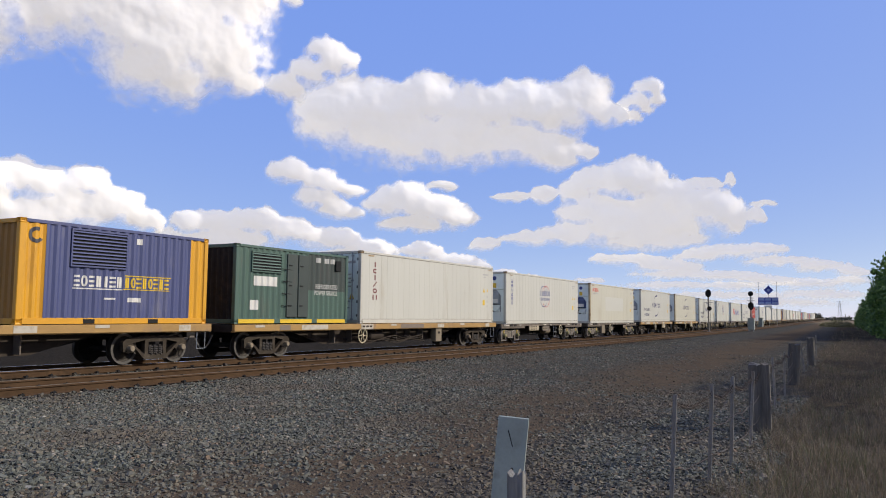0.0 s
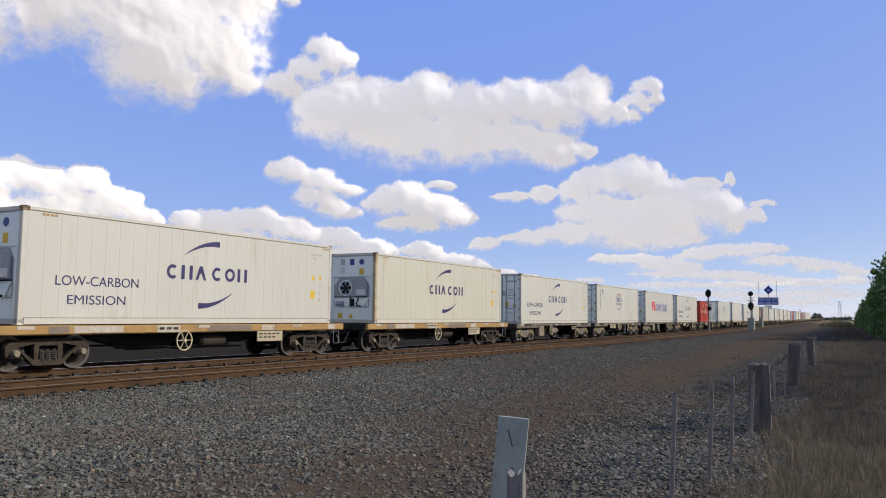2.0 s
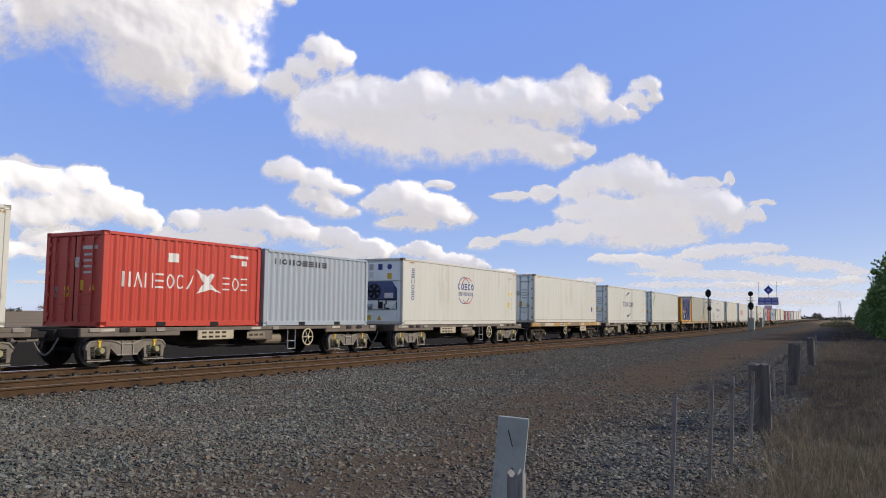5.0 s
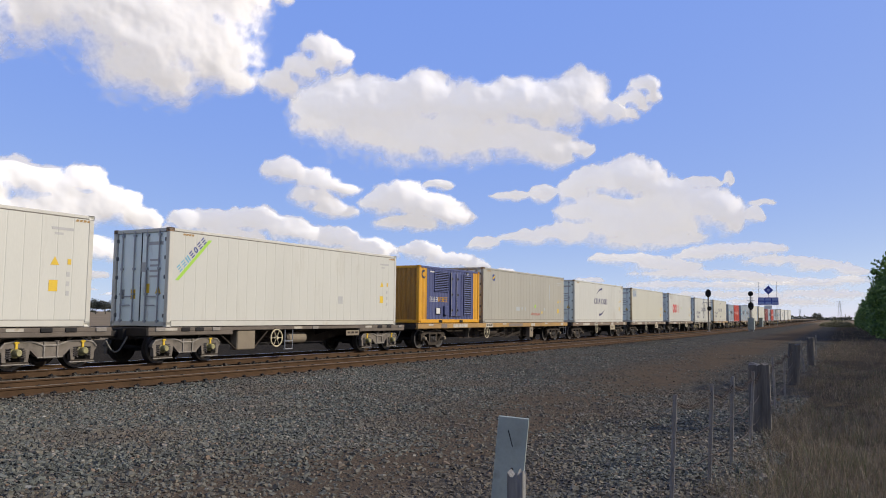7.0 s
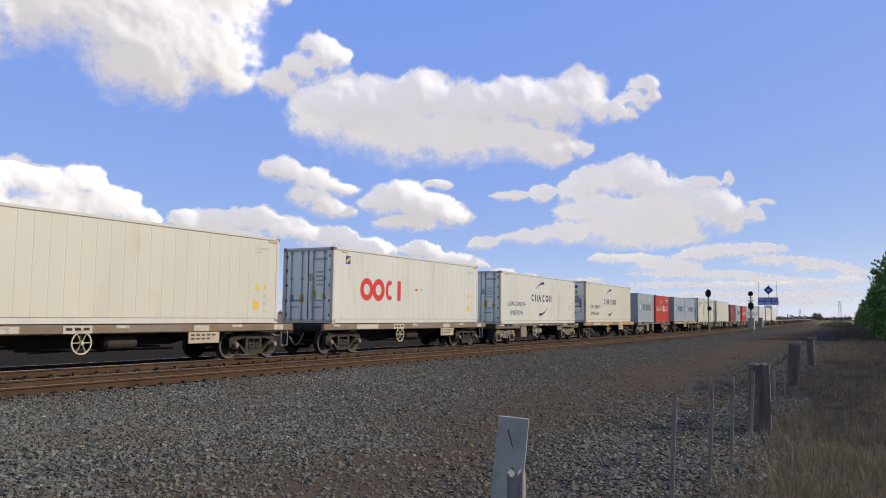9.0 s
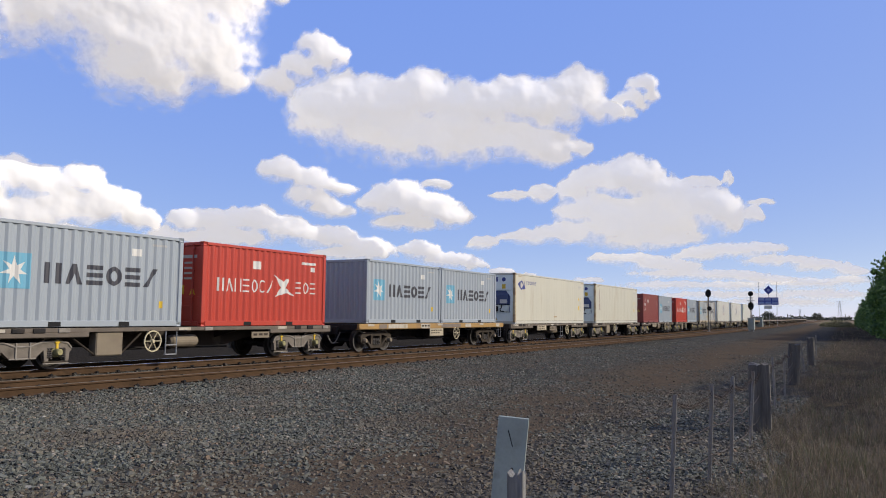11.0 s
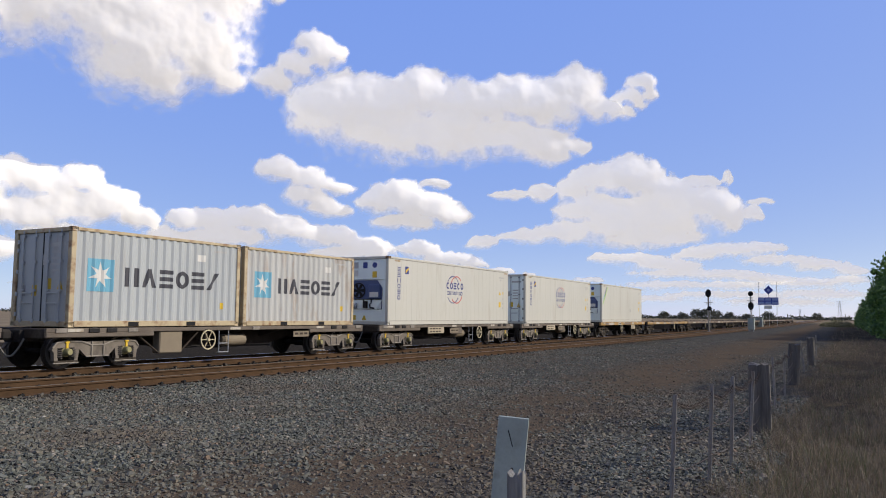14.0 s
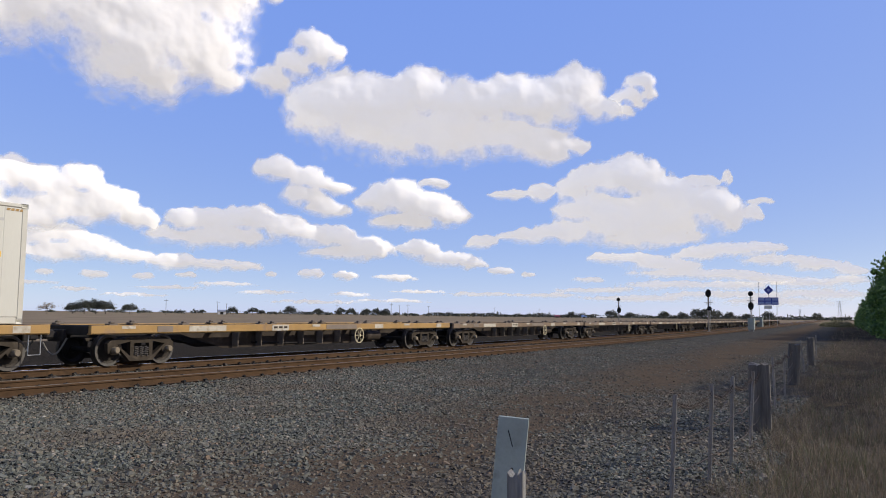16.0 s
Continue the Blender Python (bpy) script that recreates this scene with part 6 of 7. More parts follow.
def signal(x, y, h, heads, name="railway_signal", cabinet=False):
    """A post with round target heads, ladder, brackets. heads: (height, half-width, half-height, side)."""
    e = empty(name)
    z = ground_height(x, y)
    part("post", Shape().rod((0, 0, -0.2), (0, 0, h), 0.075, 10).box(-0.25, 0.25, -0.25, 0.25, -0.2, 0.12, 0.03), post_steel, e)
    for hz, a, b, sx in heads:
        s = Shape()
        n = 20
        s.prism([(sx + a * math.cos(2 * math.pi * i / n) * (1 if a == b else min(1.0, 1.25 * max(abs(math.cos(2 * math.pi * i / n)), 0.5))), hz + b * math.sin(2 * math.pi * i / n)) for i in range(n)], "y", -0.16, -0.12)
        hd = part("signal_head", s, black, e, label="dark grey signal target")
        part("lamp_housing", Shape().box(sx - a * 0.55, sx + a * 0.55, -0.12, 0.2, hz - b * 0.7, hz + b * 0.7, 0.04), dark_steel, hd)
        for k in ((0.0,) if a == b else (-0.35, 0.35)):
            part("hood", Shape().ring(0.15, 0.135, "y", -0.42, -0.16, 14, (sx, 0, hz + k), -20, 200), black, hd)
            part("lens", Shape().lathe([(0.001, -0.175), (0.12, -0.165), (0.12, -0.16)], "y", 14, (sx, 0, hz + k)), dark_steel, hd)
    lad = Shape()
    for sx in (-0.16, 0.16):
        lad.rod((sx, 0.35, 0.0), (sx, 0.20, h - 0.5), 0.018, 6)
    for i in range(int((h - 0.8) / 0.32)):
        t = i / int((h - 0.8) / 0.32)
        lad.rod((-0.16, 0.35 - 0.15 * t, 0.3 + i * 0.32), (0.16, 0.35 - 0.15 * t, 0.3 + i * 0.32), 0.013, 5)
    part("ladder", lad, galv, e)
    part("platform", Shape().box(-0.32, 0.32, 0.05, 0.5, heads[-1][0] + 0.55, heads[-1][0] + 0.6).rod((-0.5, 0, heads[-1][0] + 0.75), (0.5, 0, heads[-1][0] + 0.75), 0.03, 6), galv, e)
    if cabinet:
        part("signal_case", Shape().box(-0.42, 0.42, -0.35, 0.35, 0.25, 1.75, 0.05).box(-0.46, 0.46, -0.4, 0.4, 1.75, 1.82, 0.02), pale_board, e)
        part("case_leg", Shape().box(-0.3, -0.2, -0.2, 0.2, -0.15, 0.25).box(0.2, 0.3, -0.2, 0.2, -0.15, 0.25), galv, e)
    e.matrix_basis = pose(x, y, z)
    return tagged(e, "tall steel railway signal with black round targets", "railway signal", "railway signals")


signal(-15.76, 113.3, 5.45, [(5.1, 0.33, 0.33, 0), (3.45, 0.37, 0.56, 0.0)], cabinet=True)
signal(-19.35, 103.0, 5.35, [(4.85, 0.35, 0.52, 0), (2.95, 0.28, 0.28, 0.12)])
signal(-41.4, 138.0, 5.5, [(5.1, 0.32, 0.32, 0), (3.2, 0.36, 0.56, 0.12)])


def notice_board(x, y):
    e = empty("trackside_sign")
    s = 1.0
    for px, h in ((-2.1, 10.1), (0.05, 9.5), (1.75, 10.2)):
        part("post", Shape().rod((px, 0.1, -0.3), (px, 0.1, h), 0.05, 8), galv, e)
    part("diamond_panel", Shape().prism([(-1.05, 8.3), (0.0, 7.25), (1.05, 8.3), (0.0, 9.35)], "y", -0.06, 0.0), sign_blue, e, label="blue diamond panel")
    part("diamond_mark", Shape().prism([(-0.4, 8.3), (0.0, 7.9), (0.4, 8.3), (0.0, 8.7)], "y", -0.066, -0.06), sign_pale, e)
    b = part("board", Shape().box(-2.3, 2.1, -0.06, 0.0, 4.9, 6.6, 0.02), sign_blue, e, label="dark blue board")
    for i in range(3):
        for j in range(2):
            part("board_panel", lambda: Shape().box(-0.6, 0.6, -0.068, -0.06, -0.28, 0.28), sign_pale, b, at=(-1.55 + 1.45 * i, 0, 5.35 + 0.8 * j), key="bpanel")
    part("small_plate", Shape().box(-1.0, 0.7, -0.05, 0.0, 3.95, 4.75, 0.02), plate_white, e)
    e.matrix_basis = pose(x, y, ground_height(x, y), 0, 0, 6)
    return tagged(e, "blue diamond above a blue panelled board on steel posts", "trackside sign")


notice_board(-23.5, 197.0)
cab = part("relay_cabinet", Shape().box(-0.9, 0.9, -0.6, 0.6, -0.1, 1.75, 0.05).box(-1.0, 1.0, -0.7, 0.7, 1.75, 1.9, 0.03), pale_board)
cab.matrix_basis = pose(-22.6, 172.0, ground_height(-22.6, 172.0))
tagged(cab, "pale grey metal relay cabinet near the track", "cabinet")


# ---- trees, grass, distance ----
def leaf_material(name, dark, light):
    m = bpy.data.materials.new(name)
    m.use_nodes = True
    n, l = m.node_tree.nodes, m.node_tree.links
    bsdf = n["Principled BSDF"]
    bsdf.inputs["Roughness"].default_value = 0.6
    geo = n.new("ShaderNodeNewGeometry")
    r = n.new("ShaderNodeValToRGB")
    r.color_ramp.elements[0].color, r.color_ramp.elements[1].color = (*dark, 1), (*light, 1)
    l.new(geo.outputs["Random Per Island"], r.inputs[0])
    l.new(r.outputs[0], bsdf.inputs["Base Color"])
    tr = n.new("ShaderNodeBsdfTranslucent")
    l.new(r.outputs[0], tr.inputs["Color"])
    mx = n.new("ShaderNodeMixShader")
    mx.inputs[0].default_value = 0.25
    l.new(bsdf.outputs[0], mx.inputs[1])
    l.new(tr.outputs[0], mx.inputs[2])
    l.new(mx.outputs[0], n["Material Output"].inputs["Surface"])
    return m


cypress_leaf = leaf_material("cypress_leaf", (0.035, 0.085, 0.02), (0.15, 0.25, 0.055))
gum_leaf = leaf_material("gum_leaf", (0.022, 0.027, 0.019), (0.062, 0.066, 0.044))
pale_leaf = leaf_material("pale_leaf", (0.141, 0.106, 0.062), (0.246, 0.185, 0.106))
scrub_leaf = leaf_material("scrub_leaf", (0.123, 0.114, 0.053), (0.264, 0.238, 0.114))
bark = paint("bark", (0.10, 0.075, 0.055), 0.95, vary=0.3, scale=5)


def leaves(points, size, rng, tall=1.0):
    """Small two-sided leaf clumps, one quad each, at the points."""
    N = len(points)
    a = rng.normal(size=(N, 3))
    a /= np.linalg.norm(a, axis=1)[:, None]
    b = np.cross(a, rng.normal(size=(N, 3)))
    b /= np.linalg.norm(b, axis=1)[:, None]
    s = size * rng.uniform(0.6, 1.3, (N, 1))
    a, b = a * s, b * s * 0.6
    a[:, 2] *= tall
    v = np.stack([points - a, points + b * 0.9, points + a, points - b], 1).reshape(-1, 3)
    f = np.arange(N * 4).reshape(-1, 4)
    return v, f


def tree_mesh(name, v, f, mat):
    me = bpy.data.meshes.new(name)
    me.from_pydata(v.tolist(), [], f if isinstance(f, list) else f.tolist())
    me.materials.append(mat)
    return me


def tree(name, h, spread, clumps, per, leaf, mat, seed, kind="gum"):
    """Tapered trunk with limbs and a crown of leaf clumps."""
    rng = np.random.default_rng(seed)
    e = empty(name)
    tr = Shape()
    pts = []
    if kind == "cypress":
        tr.rod((0, 0, -0.3), (0, 0, h * 0.9), 0.28, 8, 0.04)
        for k in range(clumps):
            t = rng.uniform(0.02, 1.0)
            r = spread * (0.35 + 0.65 * (1 - t) ** 0.6) * (1 - t ** 6)
            a = rng.uniform(0, 2 * np.pi)
            rr = r * rng.uniform(0.55, 1.05)
            c = np.array([rr * np.cos(a), rr * np.sin(a), 0.15 + t * h * 0.97])
            if k % 9 == 0:
                tr.rod((0, 0, max(0.3, c[2] - 0.5)), tuple(c), 0.05, 5, 0.015)
            pts.append(c + rng.normal(size=(per, 3)) * np.array([0.42, 0.42, 0.36]))
        # loose sprays stand out from the top and the sides
        for k in range(34):
            a, t = rng.uniform(0, 2 * np.pi), rng.uniform(0.35, 1.0)
            r = spread * (0.30 if k < 9 else (0.45 + 0.65 * (1 - t) ** 0.6))
            z = h * (rng.uniform(0.93, 1.06) if k < 9 else t)
            lean = np.array([np.cos(a), np.sin(a), 0.9 if k >= 9 else 3.0])
            along = rng.uniform(-0.2, 1.0, (per, 1))
            pts.append(np.array([r * np.cos(a), r * np.sin(a), z]) + along * lean * (0.75 if k >= 9 else 0.4) + rng.normal(size=(per, 3)) * 0.10)
    elif kind == "bush":
        for k in range(clumps):
            a = rng.uniform(0, 2 * np.pi)
            u = rng.uniform(0, 1) ** 0.5
            c = np.array([spread * u * np.cos(a), spread * u * np.sin(a), h * rng.uniform(0.05, 1.0) * np.sqrt(max(0.05, 1 - u * u))])
            if k % 4 == 0:
                tr.rod((0, 0, -0.1), tuple(c), 0.04, 5, 0.01)
            pts.append(c + rng.normal(size=(per, 3)) * 0.24)
    else:
        tr.rod((0, 0, -0.3), (0.1, 0, h * 0.45), 0.03 * h, 8, 0.018 * h)
        for k in range(clumps):
            a = rng.uniform(0, 2 * np.pi)
            u = rng.uniform(0, 1) ** 0.5
            c = np.array([spread * u * np.cos(a), spread * u * np.sin(a), h * (0.34 + 0.58 * np.sqrt(max(0, 1 - u * u)) * rng.uniform(0.25, 1.0))])
            if k % 3 == 0:
                tr.rod((0.1, 0, h * 0.40), tuple(c), 0.012 * h, 5, 0.004 * h)
            q = h * 0.075
            pts.append(c + rng.normal(size=(per, 3)) * np.array([q * 1.25, q * 1.25, q * 0.8]))
    part("trunk", tr, bark, e)
    v, f = leaves(np.concatenate(pts), leaf, rng)
    cr = new("crown", tree_mesh("crown", v, f, mat))
    cr.parent = e
    return e


def plant(proto, x, y, turn=0, size=1.0, z=None):
    m = pose(x, y, ground_height(x, y) if z is None else z, 0, 0, turn)
    t = copy_thing(proto, m)
    t.scale = (size, size, size)
    return t


cyp = [tagged(tree("cypress_tree", 8.6, 2.7, 330, 26, 0.20, cypress_leaf, 5 + i, "cypress"), "dense dark green cypress tree in a windbreak row", "tree", "cypress windbreak") for i in range(3)]
rnd = random.Random(11)
ROW = [(2.9 - 9.4 * (y - 82) / 183, y, 1 - 0.56 * (y - 82) / 183) for y in range(82, 268, 5)]
for i, (x, y, s) in enumerate(ROW):
    x += rnd.uniform(-0.5, 0.5)
    s *= rnd.uniform(0.88, 1.08)
    if i < 3:
        t = cyp[i]
        t.matrix_basis = pose(x, y, ground_height(x, y), 0, 0, rnd.uniform(0, 360)) @ Matrix.Diagonal((s, s, s, 1))
    else:
        plant(cyp[i % 3], x, y, rnd.uniform(0, 360), s)

# unseen thin open trees, added beside the verge to dapple the grass with shade
thin = tagged(tree("thin_tree", 7.0, 3.0, 44, 17, 0.15, gum_leaf, 61), "unseen thin open-crowned tree added to shade the verge", "tree", "thin trees beside the verge")
thin.matrix_basis = pose(6.0, 19.0, ground_height(6.0, 19.0))
for i in range(1, 14):
    plant(thin, 6.0 + rnd.uniform(-0.6, 0.6), 19 + 4.6 * i + rnd.uniform(-0.8, 0.8), rnd.uniform(0, 360), rnd.uniform(0.8, 1.1))

gums = [tagged(tree("gum_tree", 9.0, 5.2, 60, 26, 0.42, gum_leaf, 30 + i), "dark spreading gum tree on the far paddock", "tree", "far gum trees") for i in range(3)]
pale = tagged(tree("bare_tree", 8.0, 4.8, 34, 18, 0.30, pale_leaf, 44), "pale half-bare tree on the far paddock", "tree")
bush = tagged(tree("scrub_bush", 2.2, 2.4, 60, 30, 0.16, scrub_leaf, 50, "bush"), "low olive scrub bush beside the line", "bush", "scrub beside the line")


def far(bearing, away):
    """A place at a bearing (degrees left of the line) and a distance."""
    return -math.sin(radians(bearing)) * away, math.cos(radians(bearing)) * away


# bearing, distance, size
GUMS = [(54.4, 560, 0.85), (53.7, 560, 1.10), (53.0, 565, 1.15), (52.4, 560, 1.0), (50.9, 560, 0.85), (46.2, 700, 0.5), (44.2, 640, 0.75), (42.8, 660, 0.75), (42.2, 650, 0.5), (40.2, 600, 0.85), (38.2, 680, 0.75), (36.6, 700, 0.85), (35.9, 700, 0.8), (34.8, 700, 0.8), (34.1, 720, 0.85), (33.4, 720, 0.8),
        (13.6, 700, 0.85), (12.4, 680, 0.75), (11.4, 640, 1.0), (10.7, 640, 1.1), (10.1, 650, 0.9), (9.3, 700, 0.8), (8.2, 720, 0.7), (6.9, 600, 0.8), (3.9, 640, 0.7), (17.2, 640, 0.85), (15.9, 690, 0.7), (20.0, 720, 0.7)]
for i, (b, d, s) in enumerate(GUMS):
    x, y = far(b, d)
    if i < 3:
        gums[i].matrix_basis = pose(x, y, ground_height(x, y), 0, 0, 40 * i) @ Matrix.Diagonal((s, s, s, 1))
    else:
        plant(gums[i % 3], x, y, 67 * i, s)
x, y = far(55.9, 540)
pale.matrix_basis = pose(x, y, ground_height(x, y)) @ Matrix.Diagonal((1.0, 1.0, 0.95, 1))
for i, (b, d, s) in enumerate([(3.4, 215, 0.55), (2.9, 210, 0.75), (2.5, 216, 0.7), (2.1, 210, 0.6)]):
    x, y = far(b, d)
    if i == 0:
        bush.matrix_basis = pose(x, y, ground_height(x, y)) @ Matrix.Diagonal((s, s, s, 1))
    else:
        plant(bush, x, y, 80 * i, s)


def far_woods():
    rng = np.random.default_rng(3)
    pts = []
    for b in np.arange(2.0, 60.0, 0.16):
        dens = 1.0 if b < 30.5 else 0.6 if b < 42 else 0.3
        if rng.uniform() > dens:
            continue
        d = rng.uniform(1000, 1250)
        h = rng.uniform(3.0, 6.5) * (0.8 if b < 30 else 0.7) * (0.6 + 0.6 * abs(math.sin(b * 0.9)))
        x, y = far(b, d)
        n = 26
        c = rng.normal(size=(n, 3)) * np.array([2.2, 2.2, h * 0.22]) + np.array([x, y, h * 0.62])
        pts.append(c)
        pts.append(rng.normal(size=(22, 3)) * np.array([2.6, 2.6, 0.9]) + np.array([x, y, 1.0]))
    v, f = leaves(np.concatenate(pts), 1.25, rng)
    ob = new("far_woods", tree_mesh("far_woods", v, f, gum_leaf))
    tagged(ob, "low dark line of woods along the horizon", "woods", kind="stuff")


far_woods()


def shed(b, d, w, h, wall, roof):
    x, y = far(b, d)
    e = empty("farm_shed")
    part("wall", Shape().box(-w / 2, w / 2, -4, 4, 0, h), wall, e)
    part("roof", Shape().prism([(-4.4, h), (4.4, h), (0, h + 1.6)], "x", -w / 2 - 0.4, w / 2 + 0.4), roof, e)
    part("doorway", Shape().box(-1.5, 1.5, -4.05, -3.98, 0, h * 0.8), dark_steel, e)
    e.matrix_basis = pose(x, y, ground_height(x, y), 0, 0, b)
    return tagged(e, "small pale metal farm shed on the horizon", "shed", "sheds on the horizon")


roof_blue = paint("blue_roof", (0.10, 0.20, 0.42), 0.5, vary=0.1)
for b, d, w, h, wl, rf in ((19.1, 1000, 7, 1.6, plate_white, roof_blue), (17.9, 1000, 12, 1.3, plate_white, plate_white), (21.0, 1000, 6, 1.5, maroon, maroon), (44.9, 800, 8, 3.0, plate_white, galv)):
    shed(b, d, w, h, wl, rf)


def pylon(b, d, h):
    e = empty("power_pylon")
    s = Shape()
    for sx in (-1, 1):
        for sy in (-1, 1):
            s.rod((2.6 * sx, 2.6 * sy, -0.5), (0.5 * sx, 0.5 * sy, h), 0.16, 4)
    for k in range(8):
        t = k / 8
        w, w2 = 2.6 - 2.1 * t, 2.6 - 2.1 * (k + 1) / 8
        s.rod((-w, -w, h * t), (w2, -w2, h * (k + 1) / 8), 0.09, 4).rod((w, -w, h * t), (-w2, -w2, h * (k + 1) / 8), 0.09, 4)
    part("tower", s, galv, e)
    for z in (0.70, 0.84, 0.97):
        part("crossarm", Shape().rod((-5, 0, h * z), (5, 0, h * z), 0.14, 4).rod((-5, 0, h * z), (0, 0, h * z + 1.2), 0.08, 4).rod((5, 0, h * z), (0, 0, h * z + 1.2), 0.08, 4), galv, e)
    x, y = far(b, d)
    e.matrix_basis = pose(x, y, ground_height(x, y), 0, 0, 20)
    return tagged(e, "grey lattice power pylon on the horizon", "pylon", "power pylons")


pylon(2.55, 1250, 27)
pylon(4.9, 2100, 25)


def utility_pole(b, d, h):
    e = empty("utility_pole")
    part("pole", Shape().rod((0, 0, -0.5), (0, 0, h), 0.14, 6, 0.10), bark, e)
    part("crossarm", Shape().box(-1.1, 1.1, -0.06, 0.06, h - 0.7, h - 0.55), bark, e)
    x, y = far(b, d)
    e.matrix_basis = pose(x, y, ground_height(x, y), 0, 0, b)
    return tagged(e, "thin timber power pole on the far paddock", "utility pole", "power poles")


for b, d in ((48.6, 480), (45.2, 520), (44.6, 640), (36.9, 620), (33.0, 520), (32.4, 600), (31.8, 560), (30.3, 640), (25.5, 700), (22.3, 760)):
    utility_pole(b, d, 9.0)


def blade_faces(count):
    """A quad for the stalk and a triangle for the tip of every blade."""
    k = (np.arange(count) * 5)[:, None]
    return [*(k + np.array([0, 1, 2, 4])).tolist(), *(k + np.array([2, 3, 4])).tolist()]


def dry_grass():
    """Straw and green blades along the fence and beyond."""
    rng = np.random.default_rng(9)
    px, py, ht = [], [], []
    for cnt, xa, xb, ya, yb, h in ((24000, -1.9, 1.2, 5.0, 16.0, 0.20), (24000, -2.2, 3.0, 14.0, 34.0, 0.22), (9000, -3.4, 4.0, 34.0, 80.0, 0.28), (5000, -6.0, 3.0, 80.0, 160.0, 0.34), (900, -3.2, -1.6, 5.0, 20.0, 0.22), (1600, -4.6, -2.0, 20.0, 90.0, 0.25)):
        px.append(rng.uniform(xa, xb, cnt))
        py.append(rng.uniform(ya, yb, cnt))
        ht.append(h * rng.uniform(0.35, 1.5, cnt))
    # tall seed stalks, thickest along the fence
    for cnt, xa, xb, ya, yb in ((420, -1.75, -0.7, 6.5, 14.5), (260, -1.2, 0.9, 6.0, 14.0), (420, -1.8, 1.5, 14.0, 30.0), (300, -2.6, 3.0, 30.0, 60.0), (700, 0.1, 1.3, 7.0, 16.0), (500, 0.6, 2.6, 16.0, 30.0)):
        px.append(rng.uniform(xa, xb, cnt))
        py.append(rng.uniform(ya, yb, cnt))
        ht.append(rng.uniform(0.45, 0.85, cnt))
    px, py, ht = map(np.concatenate, (px, py, ht))
    edge = px + 0.042 * py + 1.25
    clump = np.sin(px * 2.1 + 3 * np.sin(py * 0.7)) * np.sin(py * 1.3 + px)
    keep = (edge > 0.0 + 0.5 * clump) | (rng.uniform(0, 1, len(px)) < 0.05)
    px, py, ht, clump = px[keep], py[keep], ht[keep], clump[keep]
    N = len(px)
    ht = ht * (0.75 + 0.45 * clump)
    # trodden patches
    worn = np.sin(px * 1.1 + py * 0.35) * np.sin(py * 0.42 + 0.6 * px)
    ht = np.where((worn < -0.35) & (ht < 0.45), ht * 0.3, ht)
    pz = np.array([ground_height(a, b) for a, b in zip(px, py)])
    base = np.stack([px, py, pz - 0.02], 1)
    ang = rng.uniform(0, 2 * np.pi, N)
    wid = (0.0008 + 0.0004 * np.sqrt(py))[:, None] * np.stack([np.cos(ang), np.sin(ang), np.zeros(N)], 1)
    lean = np.stack([rng.normal(size=N) * 0.30, rng.normal(size=N) * 0.30, np.ones(N)], 1) * ht[:, None]
    midp = base + lean * 0.55 + np.array([0, 0, 0.02])
    bend = np.stack([rng.normal(size=N) * 0.2, rng.normal(size=N) * 0.2, -rng.uniform(0, 0.2, N)], 1) * ht[:, None]
    v = np.stack([base - wid, base + wid, midp + wid * 0.8, base + lean + bend, midp - wid * 0.8], 1).reshape(-1, 3)
    green = rng.uniform(0, 1, N) < 0.12 + 0.25 * (clump > 0.5) + 0.40 * (px > 0.1) * (py < 30)
    straw = leaf_material("straw", (0.085, 0.066, 0.044), (0.235, 0.18, 0.118))
    turf = leaf_material("green_grass", (0.055, 0.065, 0.026), (0.095, 0.105, 0.042))
    for name, sel, mat, label in (("dry_grass", ~green, straw, "tall dry straw-coloured grass along the fence"), ("green_grass", green, turf, "patches of short green grass among straw")):
        me = tree_mesh(name, v.reshape(-1, 5, 3)[sel].reshape(-1, 3), blade_faces(int(sel.sum())), mat)
        tagged(new(name, me), label, "grass", kind="stuff")


dry_grass()


# ---- clouds ----
DRIFT = []         # (cloud, first pose, last pose)
def lattice_noise(x, z, seed):
    """Smooth random values between 0 and 1 on a plane."""
    xi, zi = np.floor(x).astype(np.int64), np.floor(z).astype(np.int64)
    fx, fz = x - xi, z - zi
    fx, fz = fx * fx * (3 - 2 * fx), fz * fz * (3 - 2 * fz)

    def h(a, b):
        v = (a * 374761393 + b * 668265263 + seed * 974634777) & 0x7FFFFFFF
        v = ((v ^ (v >> 13)) * 1274126177) & 0x7FFFFFFF
        return ((v ^ (v >> 16)) & 0xFFFF) / 65535.0
    return (h(xi, zi) * (1 - fx) + h(xi + 1, zi) * fx) * (1 - fz) + (h(xi, zi + 1) * (1 - fx) + h(xi + 1, zi + 1) * fx) * fz


def fractal(x, z, scale, octaves, seed, billow=False):
    total, amp, norm = np.zeros_like(x), 1.0, 0.0
    for o in range(octaves):
        v = lattice_noise(x / scale + 13.7 * o, z / scale + 7.3 * o, seed + o)
        total += amp * (1 - np.abs(2 * v - 1) if billow else v)
        norm += amp
        amp *= 0.55
        scale *= 0.5
    return total / norm


